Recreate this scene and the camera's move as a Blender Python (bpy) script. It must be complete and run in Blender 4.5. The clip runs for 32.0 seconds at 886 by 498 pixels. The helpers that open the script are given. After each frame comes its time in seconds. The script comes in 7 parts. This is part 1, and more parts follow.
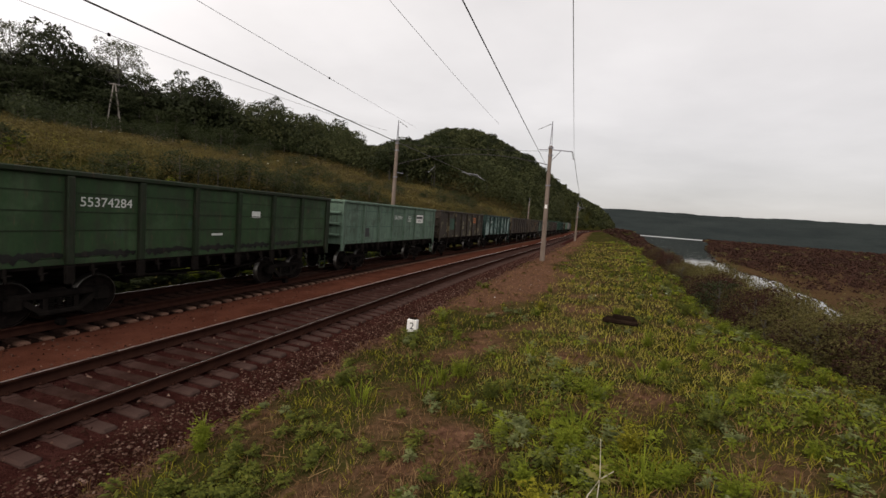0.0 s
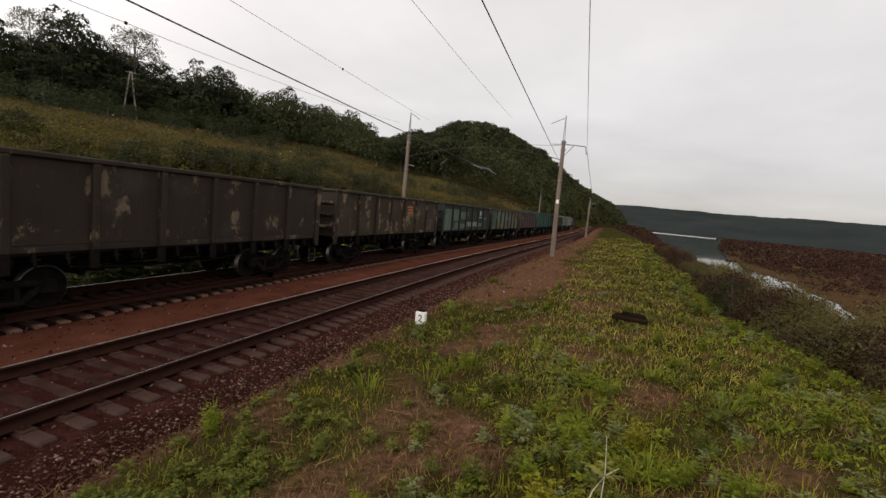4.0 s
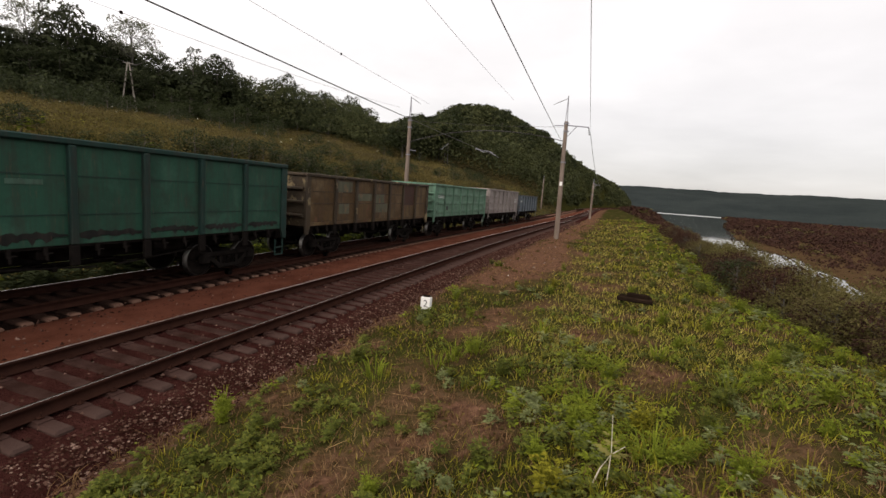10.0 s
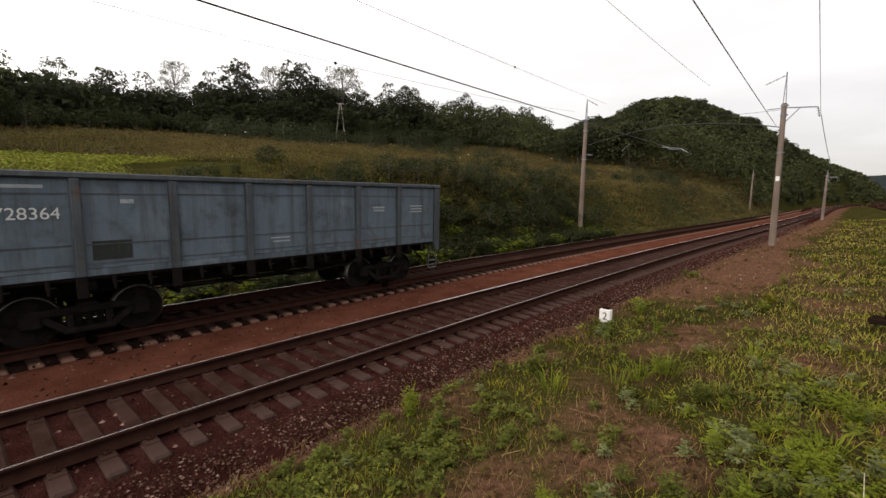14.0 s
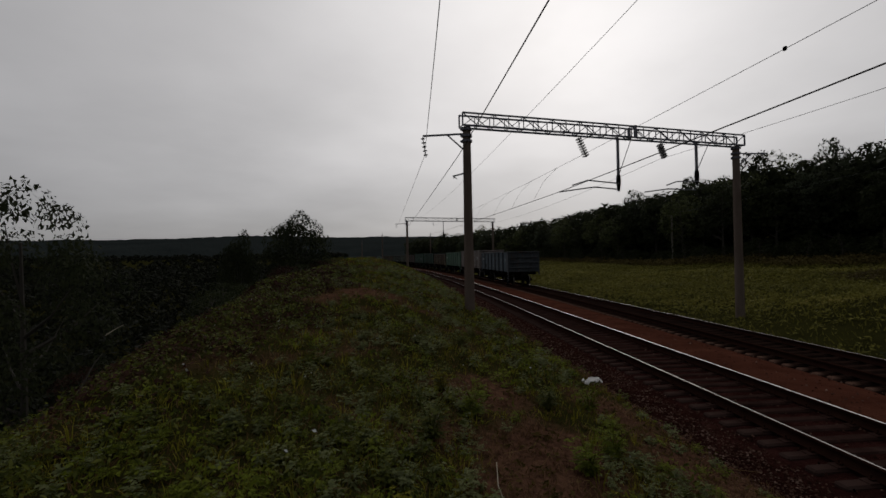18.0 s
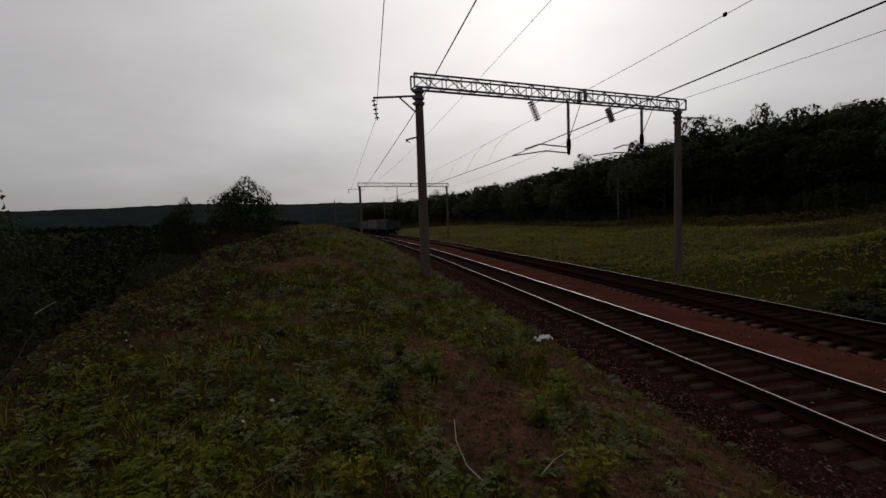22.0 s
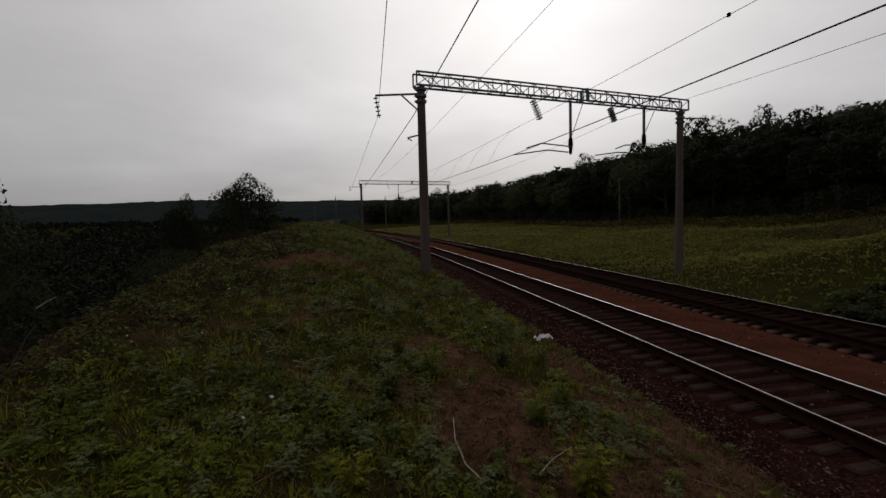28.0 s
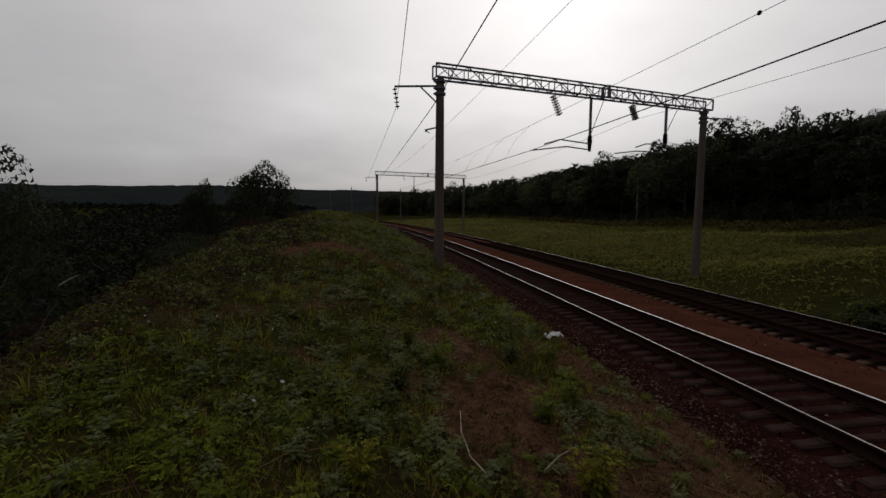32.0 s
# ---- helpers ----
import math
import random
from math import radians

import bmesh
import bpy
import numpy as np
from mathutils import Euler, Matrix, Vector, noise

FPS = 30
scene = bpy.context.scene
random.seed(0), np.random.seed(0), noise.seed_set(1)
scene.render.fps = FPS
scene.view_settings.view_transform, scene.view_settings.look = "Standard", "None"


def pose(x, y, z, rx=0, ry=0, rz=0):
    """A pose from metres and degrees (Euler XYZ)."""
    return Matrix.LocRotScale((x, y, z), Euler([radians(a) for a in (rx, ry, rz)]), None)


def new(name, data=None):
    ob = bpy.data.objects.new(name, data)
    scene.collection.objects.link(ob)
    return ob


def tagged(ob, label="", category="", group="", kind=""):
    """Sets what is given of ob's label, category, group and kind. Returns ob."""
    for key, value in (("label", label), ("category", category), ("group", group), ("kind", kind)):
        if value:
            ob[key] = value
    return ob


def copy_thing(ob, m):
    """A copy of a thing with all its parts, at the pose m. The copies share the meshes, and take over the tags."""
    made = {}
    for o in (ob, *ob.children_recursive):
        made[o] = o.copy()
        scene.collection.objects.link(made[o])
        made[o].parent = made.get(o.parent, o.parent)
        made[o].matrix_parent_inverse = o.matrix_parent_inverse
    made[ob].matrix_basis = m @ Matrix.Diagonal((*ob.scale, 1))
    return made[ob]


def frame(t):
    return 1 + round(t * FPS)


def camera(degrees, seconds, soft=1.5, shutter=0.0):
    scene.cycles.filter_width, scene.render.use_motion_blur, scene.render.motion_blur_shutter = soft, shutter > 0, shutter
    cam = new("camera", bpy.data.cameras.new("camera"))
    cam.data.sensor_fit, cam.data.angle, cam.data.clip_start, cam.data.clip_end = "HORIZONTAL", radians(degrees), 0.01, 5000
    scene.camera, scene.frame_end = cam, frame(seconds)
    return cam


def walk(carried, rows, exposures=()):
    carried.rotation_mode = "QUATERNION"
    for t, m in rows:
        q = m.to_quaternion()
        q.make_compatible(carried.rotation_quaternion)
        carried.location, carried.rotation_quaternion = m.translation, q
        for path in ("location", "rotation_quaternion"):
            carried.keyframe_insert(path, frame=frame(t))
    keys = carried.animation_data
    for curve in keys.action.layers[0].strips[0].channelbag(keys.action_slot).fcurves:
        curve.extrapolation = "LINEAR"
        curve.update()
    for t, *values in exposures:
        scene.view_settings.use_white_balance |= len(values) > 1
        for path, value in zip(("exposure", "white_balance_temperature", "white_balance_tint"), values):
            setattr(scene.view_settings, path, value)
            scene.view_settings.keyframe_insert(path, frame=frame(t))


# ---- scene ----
cam = camera(90.0, 32.0)
PATH = [
    (0, pose(0, 0, 2.94, 85.60, -4.38, 15.57)),
    (0.5, pose(0, 0, 2.94, 85.02, -5.36, 16.32)),
    (1, pose(0, 0, 2.94, 85.20, -5.69, 16.16)),
    (1.5, pose(0, 0, 2.94, 84.89, -5.72, 16.79)),
    (2, pose(0, 0, 2.94, 84.86, -4.97, 16.62)),
    (2.5, pose(0, 0, 2.94, 84.60, -5.51, 16.85)),
    (3, pose(0, 0, 2.94, 84.07, -5.44, 16.05)),
    (3.5, pose(0, 0, 2.94, 84.67, -5.71, 16.69)),
    (5.5, pose(0, 0, 2.94, 83.36, -4.98, 17.22)),
    (6, pose(0, 0, 2.94, 83.05, -3.98, 17.09)),
    (6.5, pose(0, 0, 2.94, 84.82, -2.63, 18.31)),
    (7, pose(0, 0, 2.94, 85.07, -5.14, 19.82)),
    (7.5, pose(0, 0, 2.94, 85.01, -5.42, 19.44)),
    (8, pose(0, 0, 2.94, 85.15, -4.84, 17.29)),
    (8.5, pose(0, 0, 2.94, 84.11, -5.39, 15.99)),
    (9, pose(0, 0, 2.94, 83.34, -5.22, 16.90)),
    (9.5, pose(0, 0, 2.94, 82.29, -4.71, 17.40)),
    (10, pose(0, 0, 2.94, 82.64, -4.14, 17.28)),
    (10.5, pose(0, 0, 2.94, 82.54, -4.26, 17.23)),
    (11, pose(0, 0, 2.94, 82.47, -3.94, 17.44)),
    (11.5, pose(0, 0, 2.94, 82.89, -3.71, 17.30)),
    (12, pose(0, 0, 2.94, 83.33, -3.39, 16.48)),
    (12.5, pose(0, 0, 2.94, 83.51, -3.82, 17.45)),
    (13, pose(0, 0, 2.94, 82.86, -3.78, 20.55)),
    (13.5, pose(0, 0, 2.94, 82.47, -2.60, 27.35)),
    (14, pose(0, 0, 2.94, 82.82, -0.95, 39.35)),
    (14.3, pose(0, 0, 2.94, 83.50, -0.70, 61.50)),
    (14.5, pose(0, 0, 2.94, 82.20, -0.20, 79.90)),
    (14.6, pose(0, 0, 2.94, 81.60, 0.40, 89.60)),
    (14.8, pose(0, 0, 2.94, 80.00, 4.00, 111.30)),
    (15, pose(0, 0, 2.94, 82.20, 7.50, 128.80)),
    (15.2, pose(0, 0, 2.94, 86.00, 7.40, 140.50)),
    (15.5, pose(0, 0, 2.94, 87.80, 7.35, 153.55)),
    (17.5, pose(0, 0, 2.94, 89.56, 3.67, 174.18)),
    (18, pose(0, 0, 2.94, 90.87, 1.03, 173.54)),
    (18.5, pose(0, 0, 2.94, 91.45, 1.29, 171.73)),
    (19, pose(0, 0, 2.94, 90.40, 1.36, 169.10)),
    (19.5, pose(0, 0, 2.94, 88.40, 1.59, 167.72)),
    (20, pose(0, 0, 2.94, 87.31, 0.71, 166.56)),
    (20.5, pose(0, 0, 2.94, 86.22, 2.09, 167.05)),
    (21, pose(0, 0, 2.94, 86.31, 2.31, 166.62)),
    (21.5, pose(0, 0, 2.94, 85.96, 2.01, 167.41)),
    (22, pose(0, 0, 2.94, 86.22, 2.08, 167.69)),
    (22.5, pose(0, 0, 2.94, 85.87, 1.91, 167.57)),
    (23, pose(0, 0, 2.94, 86.02, 1.67, 167.47)),
    (23.5, pose(0, 0, 2.94, 86.44, 2.38, 167.61)),
    (24, pose(0, 0, 2.94, 85.98, 2.37, 167.39)),
    (24.5, pose(0, 0, 2.94, 85.89, 3.19, 168.27)),
    (25, pose(0, 0, 2.94, 86.19, 3.14, 168.36)),
    (25.5, pose(0, 0, 2.94, 86.09, 3.32, 167.37)),
    (27.5, pose(0, 0, 2.94, 86.59, 1.79, 167.28)),
    (28, pose(0, 0, 2.94, 86.01, 1.55, 167.82)),
    (28.5, pose(0, 0, 2.94, 85.93, 1.39, 167.98)),
    (29, pose(0, 0, 2.94, 85.67, 1.14, 168.32)),
    (29.5, pose(0, 0, 2.94, 85.97, 0.69, 168.28)),
    (30, pose(0, 0, 2.94, 85.49, 0.62, 168.37)),
    (30.5, pose(0, 0, 2.94, 85.38, -0.07, 168.58)),
    (31, pose(0, 0, 2.94, 84.92, -0.68, 169.49)),
    (31.5, pose(0, 0, 2.94, 85.43, -0.37, 169.92)),
    (32, pose(0, 0, 2.94, 85.17, -0.47, 169.70)),
]
EXPOSURES = [(0.0, -0.02, 7020, 13.5), (3.0, -0.1, 7020, 13.5), (5.5, 0.05, 7020, 13.5), (6.2, 0.05, 7020, 13.5), (7.0, -0.08, 7020, 13.5), (8.3, -0.08, 7020, 13.5), (9.3, 0.15, 7020, 13.5), (11.0, 0.33, 7020, 13.5), (12.0, 0.08, 7020, 13.5), (13.0, 0.08, 7020, 13.5), (13.6, 0.2, 7020, 13.5), (14.0, 0.30, 7020, 13.5), (14.2, 0.58, 7020, 13.5), (14.6, 0.62, 6850, 12.5), (15.0, 0.58, 6850, 13.0), (15.2, 0.5, 6850, 13.0), (15.5, -1.75, 6650, 13.0), (17.5, -2.12, 6520, 12.0), (19.0, -2.14, 6520, 12.0), (22.0, -2.0, 6560, 12.5), (32.0, -1.97, 6560, 12.5)]
walk(cam, PATH, EXPOSURES)

# ---- world and sun: a closed cloud deck, brightest where the sun stands behind it ----
SUN_AZ, SUN_EL = radians(159.0), radians(29.0)
SUN_DIR = Vector((-math.sin(SUN_AZ) * math.cos(SUN_EL), math.cos(SUN_AZ) * math.cos(SUN_EL), math.sin(SUN_EL)))


def build_world():
    w = bpy.data.worlds.new("overcast_sky")
    scene.world = w
    w.use_nodes = True
    nt = w.node_tree
    nt.nodes.clear()
    n, l = nt.nodes.new, nt.links.new
    out, bg = n("ShaderNodeOutputWorld"), n("ShaderNodeBackground")
    sky = n("ShaderNodeTexSky")
    sky.sky_type, sky.sun_disc = "NISHITA", False
    sky.sun_elevation, sky.sun_rotation = SUN_EL, -SUN_AZ
    tc = n("ShaderNodeTexCoord")
    dot = n("ShaderNodeVectorMath")
    dot.operation = "DOT_PRODUCT"
    dot.inputs[1].default_value = SUN_DIR
    l(tc.outputs["Generated"], dot.inputs[0])
    sep = n("ShaderNodeSeparateXYZ")
    l(tc.outputs["Generated"], sep.inputs[0])

    def math_node(op, a, b, clamp=False):
        if op == "MULTIPLY_ADD_HALF":
            return math_node("ADD", math_node("MULTIPLY", a, b), 1.0 - b)
        m = n("ShaderNodeMath")
        m.operation, m.use_clamp = op, clamp
        for i, v in enumerate((a, b)):
            if isinstance(v, (int, float)):
                m.inputs[i].default_value = v
            else:
                l(v, m.inputs[i])
        return m.outputs[0]

    # the deck seen from below: its detail shrinks towards the horizon
    low = math_node("ADD", math_node("MAXIMUM", sep.outputs[2], 0.0), 0.16)
    comb = n("ShaderNodeCombineXYZ")
    l(math_node("DIVIDE", sep.outputs[0], low), comb.inputs[0])
    l(math_node("DIVIDE", sep.outputs[1], low), comb.inputs[1])
    nz = n("ShaderNodeTexNoise")
    nz.inputs["Scale"].default_value, nz.inputs["Detail"].default_value = 0.75, 6
    nz.inputs["Roughness"].default_value = 0.52
    l(comb.outputs[0], nz.inputs["Vector"])
    glow = math_node("POWER", math_node("MAXIMUM", math_node("MULTIPLY_ADD_HALF", dot.outputs["Value"], 0.5), 0.0), 2.2)
    core = math_node("POWER", math_node("MAXIMUM", dot.outputs["Value"], 0.0), 12.0)
    cloud = math_node("ADD", math_node("MULTIPLY", math_node("SUBTRACT", nz.outputs[0], 0.5), 0.62), 1.0)
    lum = math_node("ADD", math_node("MULTIPLY", glow, 1.6), 0.76)
    lum = math_node("ADD", lum, math_node("MULTIPLY", core, 1.7))
    lum = math_node("MULTIPLY", lum, cloud)
    haze = math_node("MINIMUM", math_node("ADD", math_node("MULTIPLY", math_node("MAXIMUM", sep.outputs[2], 0.0), 1.7), 0.64), 1.0)
    lum = math_node("MULTIPLY", lum, haze)
    ramp = n("ShaderNodeMix")
    ramp.data_type = "RGBA"
    ramp.inputs["A"].default_value = (0.945, 0.962, 1.0, 1)
    ramp.inputs["B"].default_value = (1.0, 0.985, 0.97, 1)
    l(math_node("MULTIPLY", glow, 1.0, True), ramp.inputs["Factor"])
    tint = n("ShaderNodeVectorMath")
    tint.operation = "SCALE"
    l(ramp.outputs["Result"], tint.inputs[0])
    l(lum, tint.inputs["Scale"])
    thin = n("ShaderNodeVectorMath")
    thin.operation = "SCALE"
    thin.inputs["Scale"].default_value = 0.012
    l(sky.outputs[0], thin.inputs[0])
    add = n("ShaderNodeVectorMath")
    add.operation = "ADD"
    l(tint.outputs[0], add.inputs[0])
    l(thin.outputs[0], add.inputs[1])
    l(add.outputs[0], bg.inputs[0])
    bg.inputs[1].default_value = 1.0
    l(bg.outputs[0], out.inputs[0])
    sun = bpy.data.lights.new("sun", "SUN")
    sun.energy, sun.angle, sun.color = 0.85, radians(25), (1.0, 0.95, 0.88)
    ob = new("sun", sun)
    ob.rotation_mode = "QUATERNION"
    ob.rotation_quaternion = SUN_DIR.to_track_quat("Z", "Y")
    ob.location = (0, 0, 60)


build_world()


# ---- materials ----
def material(name, colours, rough=0.85, metal=0.0, scale=3.0, fine=40.0, bump=0.3, dist=0.02, island=0.0, obj=0.0,
             stretch=(1, 1, 1), rust=None, rust_at=0.6, rust_scale=1.2, spec=0.35, translucent=0.0, rough2=None, contrast=1.0, soft=False):
    """A node material: colours blended by noise at two scales, with grain in the relief, and rust or stain patches."""
    m = bpy.data.materials.new(name)
    m.use_nodes = True
    nt = m.node_tree
    n, l = nt.nodes.new, nt.links.new
    b = nt.nodes["Principled BSDF"]
    tc = n("ShaderNodeTexCoord")
    mp = n("ShaderNodeMapping")
    mp.inputs["Scale"].default_value = stretch
    l(tc.outputs["Object"], mp.inputs["Vector"])
    vec = mp.outputs[0]
    if obj:
        oi = n("ShaderNodeObjectInfo")
        off = n("ShaderNodeVectorMath")
        off.operation = "MULTIPLY_ADD"
        off.inputs[1].default_value = (37, 53, 71)
        cmb = n("ShaderNodeCombineXYZ")
        for i in range(3):
            l(oi.outputs["Random"], cmb.inputs[i])
        l(cmb.outputs[0], off.inputs[0])
        l(vec, off.inputs[2])
        vec = off.outputs[0]

    def noise_node(s, detail=5.0, rough_n=0.6):
        t = n("ShaderNodeTexNoise")
        t.inputs["Scale"].default_value, t.inputs["Detail"].default_value, t.inputs["Roughness"].default_value = s, detail, rough_n
        l(vec, t.inputs["Vector"])
        return t.outputs[0]

    big, small = noise_node(scale), noise_node(fine, 3.0)
    mixv = n("ShaderNodeMath")
    mixv.operation = "MULTIPLY_ADD"
    mixv.inputs[1].default_value = 0.45
    l(small, mixv.inputs[0])
    sub = n("ShaderNodeMath")
    sub.operation = "MULTIPLY_ADD"
    sub.inputs[1].default_value, sub.inputs[2].default_value = 1.5 * contrast, -0.475 * contrast - 0.22 * contrast + (0.25 if contrast < 1 else 0)
    l(big, sub.inputs[0])
    l(sub.outputs[0], mixv.inputs[2])
    fac = mixv.outputs[0]
    if island:
        geo = n("ShaderNodeNewGeometry")
        isl = n("ShaderNodeMath")
        isl.operation = "MULTIPLY_ADD"
        isl.inputs[1].default_value = island
        l(geo.outputs["Random Per Island"], isl.inputs[0])
        sh = n("ShaderNodeMath")
        sh.operation = "SUBTRACT"
        sh.inputs[1].default_value = island * 0.5
        l(fac, sh.inputs[0])
        l(sh.outputs[0], isl.inputs[2])
        fac = isl.outputs[0]
    ramp = n("ShaderNodeValToRGB")
    els = ramp.color_ramp.elements
    while len(els) < len(colours):
        els.new(0.5)
    for i, (e, c) in enumerate(zip(els, colours)):
        e.position, e.color = i / max(1, len(colours) - 1), (*c, 1)
    l(fac, ramp.inputs[0])
    col = ramp.outputs[0]
    if rust:
        rn = noise_node(rust_scale, 7.0, 0.68)
        rr = n("ShaderNodeValToRGB")
        rr.color_ramp.elements[0].position, rr.color_ramp.elements[1].position = rust_at, rust_at + 0.05
        l(rn, rr.inputs[0])
        mx = n("ShaderNodeMix")
        mx.data_type = "RGBA"
        l(rr.outputs[0], mx.inputs["Factor"])
        l(col, mx.inputs["A"])
        mx.inputs["B"].default_value = (*rust, 1)
        col = mx.outputs["Result"]
    l(col, b.inputs["Base Color"])
    b.inputs["Roughness"].default_value, b.inputs["Metallic"].default_value = rough, metal
    b.inputs["Specular IOR Level"].default_value = 0.0 if soft else 0.04 if translucent else spec
    if rough2 is not None:
        mr = n("ShaderNodeMapRange")
        mr.inputs["To Min"].default_value, mr.inputs["To Max"].default_value = rough, rough2
        l(small, mr.inputs["Value"])
        l(mr.outputs[0], b.inputs["Roughness"])
    if bump:
        bp = n("ShaderNodeBump")
        bp.inputs["Strength"].default_value, bp.inputs["Distance"].default_value = bump, dist
        l(small, bp.inputs["Height"])
        l(bp.outputs[0], b.inputs["Normal"])
    if translucent:
        tr = n("ShaderNodeBsdfTranslucent")
        l(col, tr.inputs["Color"])
        mxs = n("ShaderNodeMixShader")
        mxs.inputs[0].default_value = translucent
        l(b.outputs[0], mxs.inputs[1])
        l(tr.outputs[0], mxs.inputs[2])
        l(mxs.outputs[0], nt.nodes["Material Output"].inputs["Surface"])
    return m


def soil_material():
    """Thin mossy turf that gives way to brown soil where the ground is bare."""
    m = material("bank_soil", [(0.015, 0.015, 0.0045), (0.029, 0.028, 0.008), (0.050, 0.043, 0.015)], scale=0.6, fine=14, bump=0.9, dist=0.05, soft=True)
    nt = m.node_tree
    n, l = nt.nodes.new, nt.links.new
    b = nt.nodes["Principled BSDF"]
    turf = b.inputs["Base Color"].links[0].from_socket
    ramp = n("ShaderNodeValToRGB")
    ramp.color_ramp.elements[0].color, ramp.color_ramp.elements[1].color = (0.026, 0.0120, 0.008, 1), (0.135, 0.072, 0.044, 1)
    ramp.color_ramp.elements[0].position, ramp.color_ramp.elements[1].position = 0.33, 0.72
    ns = n("ShaderNodeTexNoise")
    ns.inputs["Scale"].default_value, ns.inputs["Detail"].default_value, ns.inputs["Roughness"].default_value = 7.0, 8.0, 0.7
    l(n("ShaderNodeTexCoord").outputs["Object"], ns.inputs["Vector"])
    l(ns.outputs[0], ramp.inputs[0])
    at = n("ShaderNodeAttribute")
    at.attribute_name = "bare"
    add = n("ShaderNodeMath")
    add.operation = "MULTIPLY_ADD"
    add.inputs[1].default_value, add.inputs[2].default_value = 0.5, -0.25
    l(ns.outputs[0], add.inputs[0])
    su = n("ShaderNodeMath")
    l(add.outputs[0], su.inputs[0])
    l(at.outputs["Fac"], su.inputs[1])
    edge = n("ShaderNodeMapRange")
    edge.inputs["From Min"].default_value, edge.inputs["From Max"].default_value = 0.15, 0.65
    l(su.outputs[0], edge.inputs["Value"])
    mx = n("ShaderNodeMix")
    mx.data_type = "RGBA"
    l(edge.outputs[0], mx.inputs["Factor"])
    l(turf, mx.inputs["A"])
    l(ramp.outputs[0], mx.inputs["B"])
    l(mx.outputs["Result"], b.inputs["Base Color"])
    return m


M_SOIL = soil_material()
M_BALLAST = material("dark_ballast", [(0.01045, 0.003634, 0.002975), (0.023, 0.008076, 0.006801), (0.05436, 0.0218, 0.01786)], scale=2.5, fine=26, bump=1.0, dist=0.05, contrast=0.8, soft=True)
M_OILY = material("oily_ballast", [(0.004, 0.003, 0.0025), (0.010, 0.006, 0.005), (0.022, 0.013, 0.010)], scale=2.5, fine=26, bump=1.0, dist=0.05, contrast=0.8, soft=True)
M_STRIP = material("rusty_soil", [(0.046, 0.01628, 0.01035), (0.08096, 0.02992, 0.0189), (0.1334, 0.05456, 0.0351)], scale=1.1, fine=24, bump=0.9, dist=0.04, soft=True)
M_STONE = material("crushed_stone", [(0.01651, 0.00699, 0.005167), (0.03784, 0.01823, 0.01337), (0.07224, 0.04012, 0.03039), (0.1858, 0.1246, 0.1003)], scale=6, fine=60, bump=0.4, island=1.1, soft=True)
M_WITHER = material("withering_weeds", [(0.03825, 0.0306, 0.0085), (0.085, 0.0612, 0.0187), (0.153, 0.1062, 0.03825)], rough=0.8, scale=1.3, fine=6, bump=0, island=0.9, translucent=0.25)


def sleeper_material(name, colours, ends, a, b0):
    """Concrete sleepers soaked with dark oil between the rails, their ends dusty and paler."""
    m = material(name, colours, scale=2.2, fine=35, bump=0.4, obj=1, soft=True)
    nt = m.node_tree
    n, l = nt.nodes.new, nt.links.new
    b = nt.nodes["Principled BSDF"]
    oil = b.inputs["Base Color"].links[0].from_socket
    sep = n("ShaderNodeSeparateXYZ")
    l(n("ShaderNodeTexCoord").outputs["Object"], sep.inputs[0])
    ab = n("ShaderNodeMath")
    ab.operation = "ABSOLUTE"
    l(sep.outputs[0], ab.inputs[0])
    edge = n("ShaderNodeMapRange")
    edge.inputs["From Min"].default_value, edge.inputs["From Max"].default_value = a, b0
    l(ab.outputs[0], edge.inputs["Value"])
    mx = n("ShaderNodeMix")
    mx.data_type = "RGBA"
    l(edge.outputs[0], mx.inputs["Factor"])
    l(oil, mx.inputs["A"])
    mx.inputs["B"].default_value = (*ends, 1)
    l(mx.outputs["Result"], b.inputs["Base Color"])
    return m


M_SLEEPER = sleeper_material("concrete_sleeper", [(0.01747, 0.008845, 0.007207), (0.03629, 0.02031, 0.01704), (0.06989, 0.04324, 0.03669)], (0.042, 0.026, 0.022), 0.9, 1.3)
M_SLEEPER_OILY = sleeper_material("oily_sleeper", [(0.012, 0.007, 0.0055), (0.025, 0.014, 0.011), (0.048, 0.029, 0.022)], (0.105, 0.060, 0.044), 1.12, 1.32)
M_RAIL = material("rusty_rail_steel", [(0.018, 0.00816, 0.0063), (0.036, 0.01632, 0.0112)], rough=0.85, scale=5, fine=60, bump=0.2, soft=True)
M_RAILHEAD = material("worn_bright_rail_head", [(0.74, 0.72, 0.70), (0.88, 0.86, 0.84)], rough=0.36, metal=1.0, scale=3, fine=50, bump=0.05)
# darker copy of the head metal, for rails that mirror little sky
M_RAIL_LOWGLINT = material("dull_rail_head", [(0.26, 0.23, 0.21), (0.40, 0.37, 0.35)], rough=0.26, metal=0.95, scale=3, fine=50, bump=0.05)
M_IRON = material("black_iron", [(0.005, 0.0045, 0.0042), (0.012, 0.010, 0.009), (0.022, 0.018, 0.015)], rough=0.85, metal=0.0, scale=4, fine=40, soft=True)
M_WHEEL = material("wheel_steel", [(0.006, 0.005, 0.0045), (0.014, 0.011, 0.010), (0.03, 0.022, 0.018)], rough=0.8, scale=6, fine=50, soft=True)
M_TREAD = material("worn_wheel_tread", [(0.09, 0.0855, 0.081), (0.153, 0.144, 0.135)], rough=0.45, metal=1.0, bump=0.03)
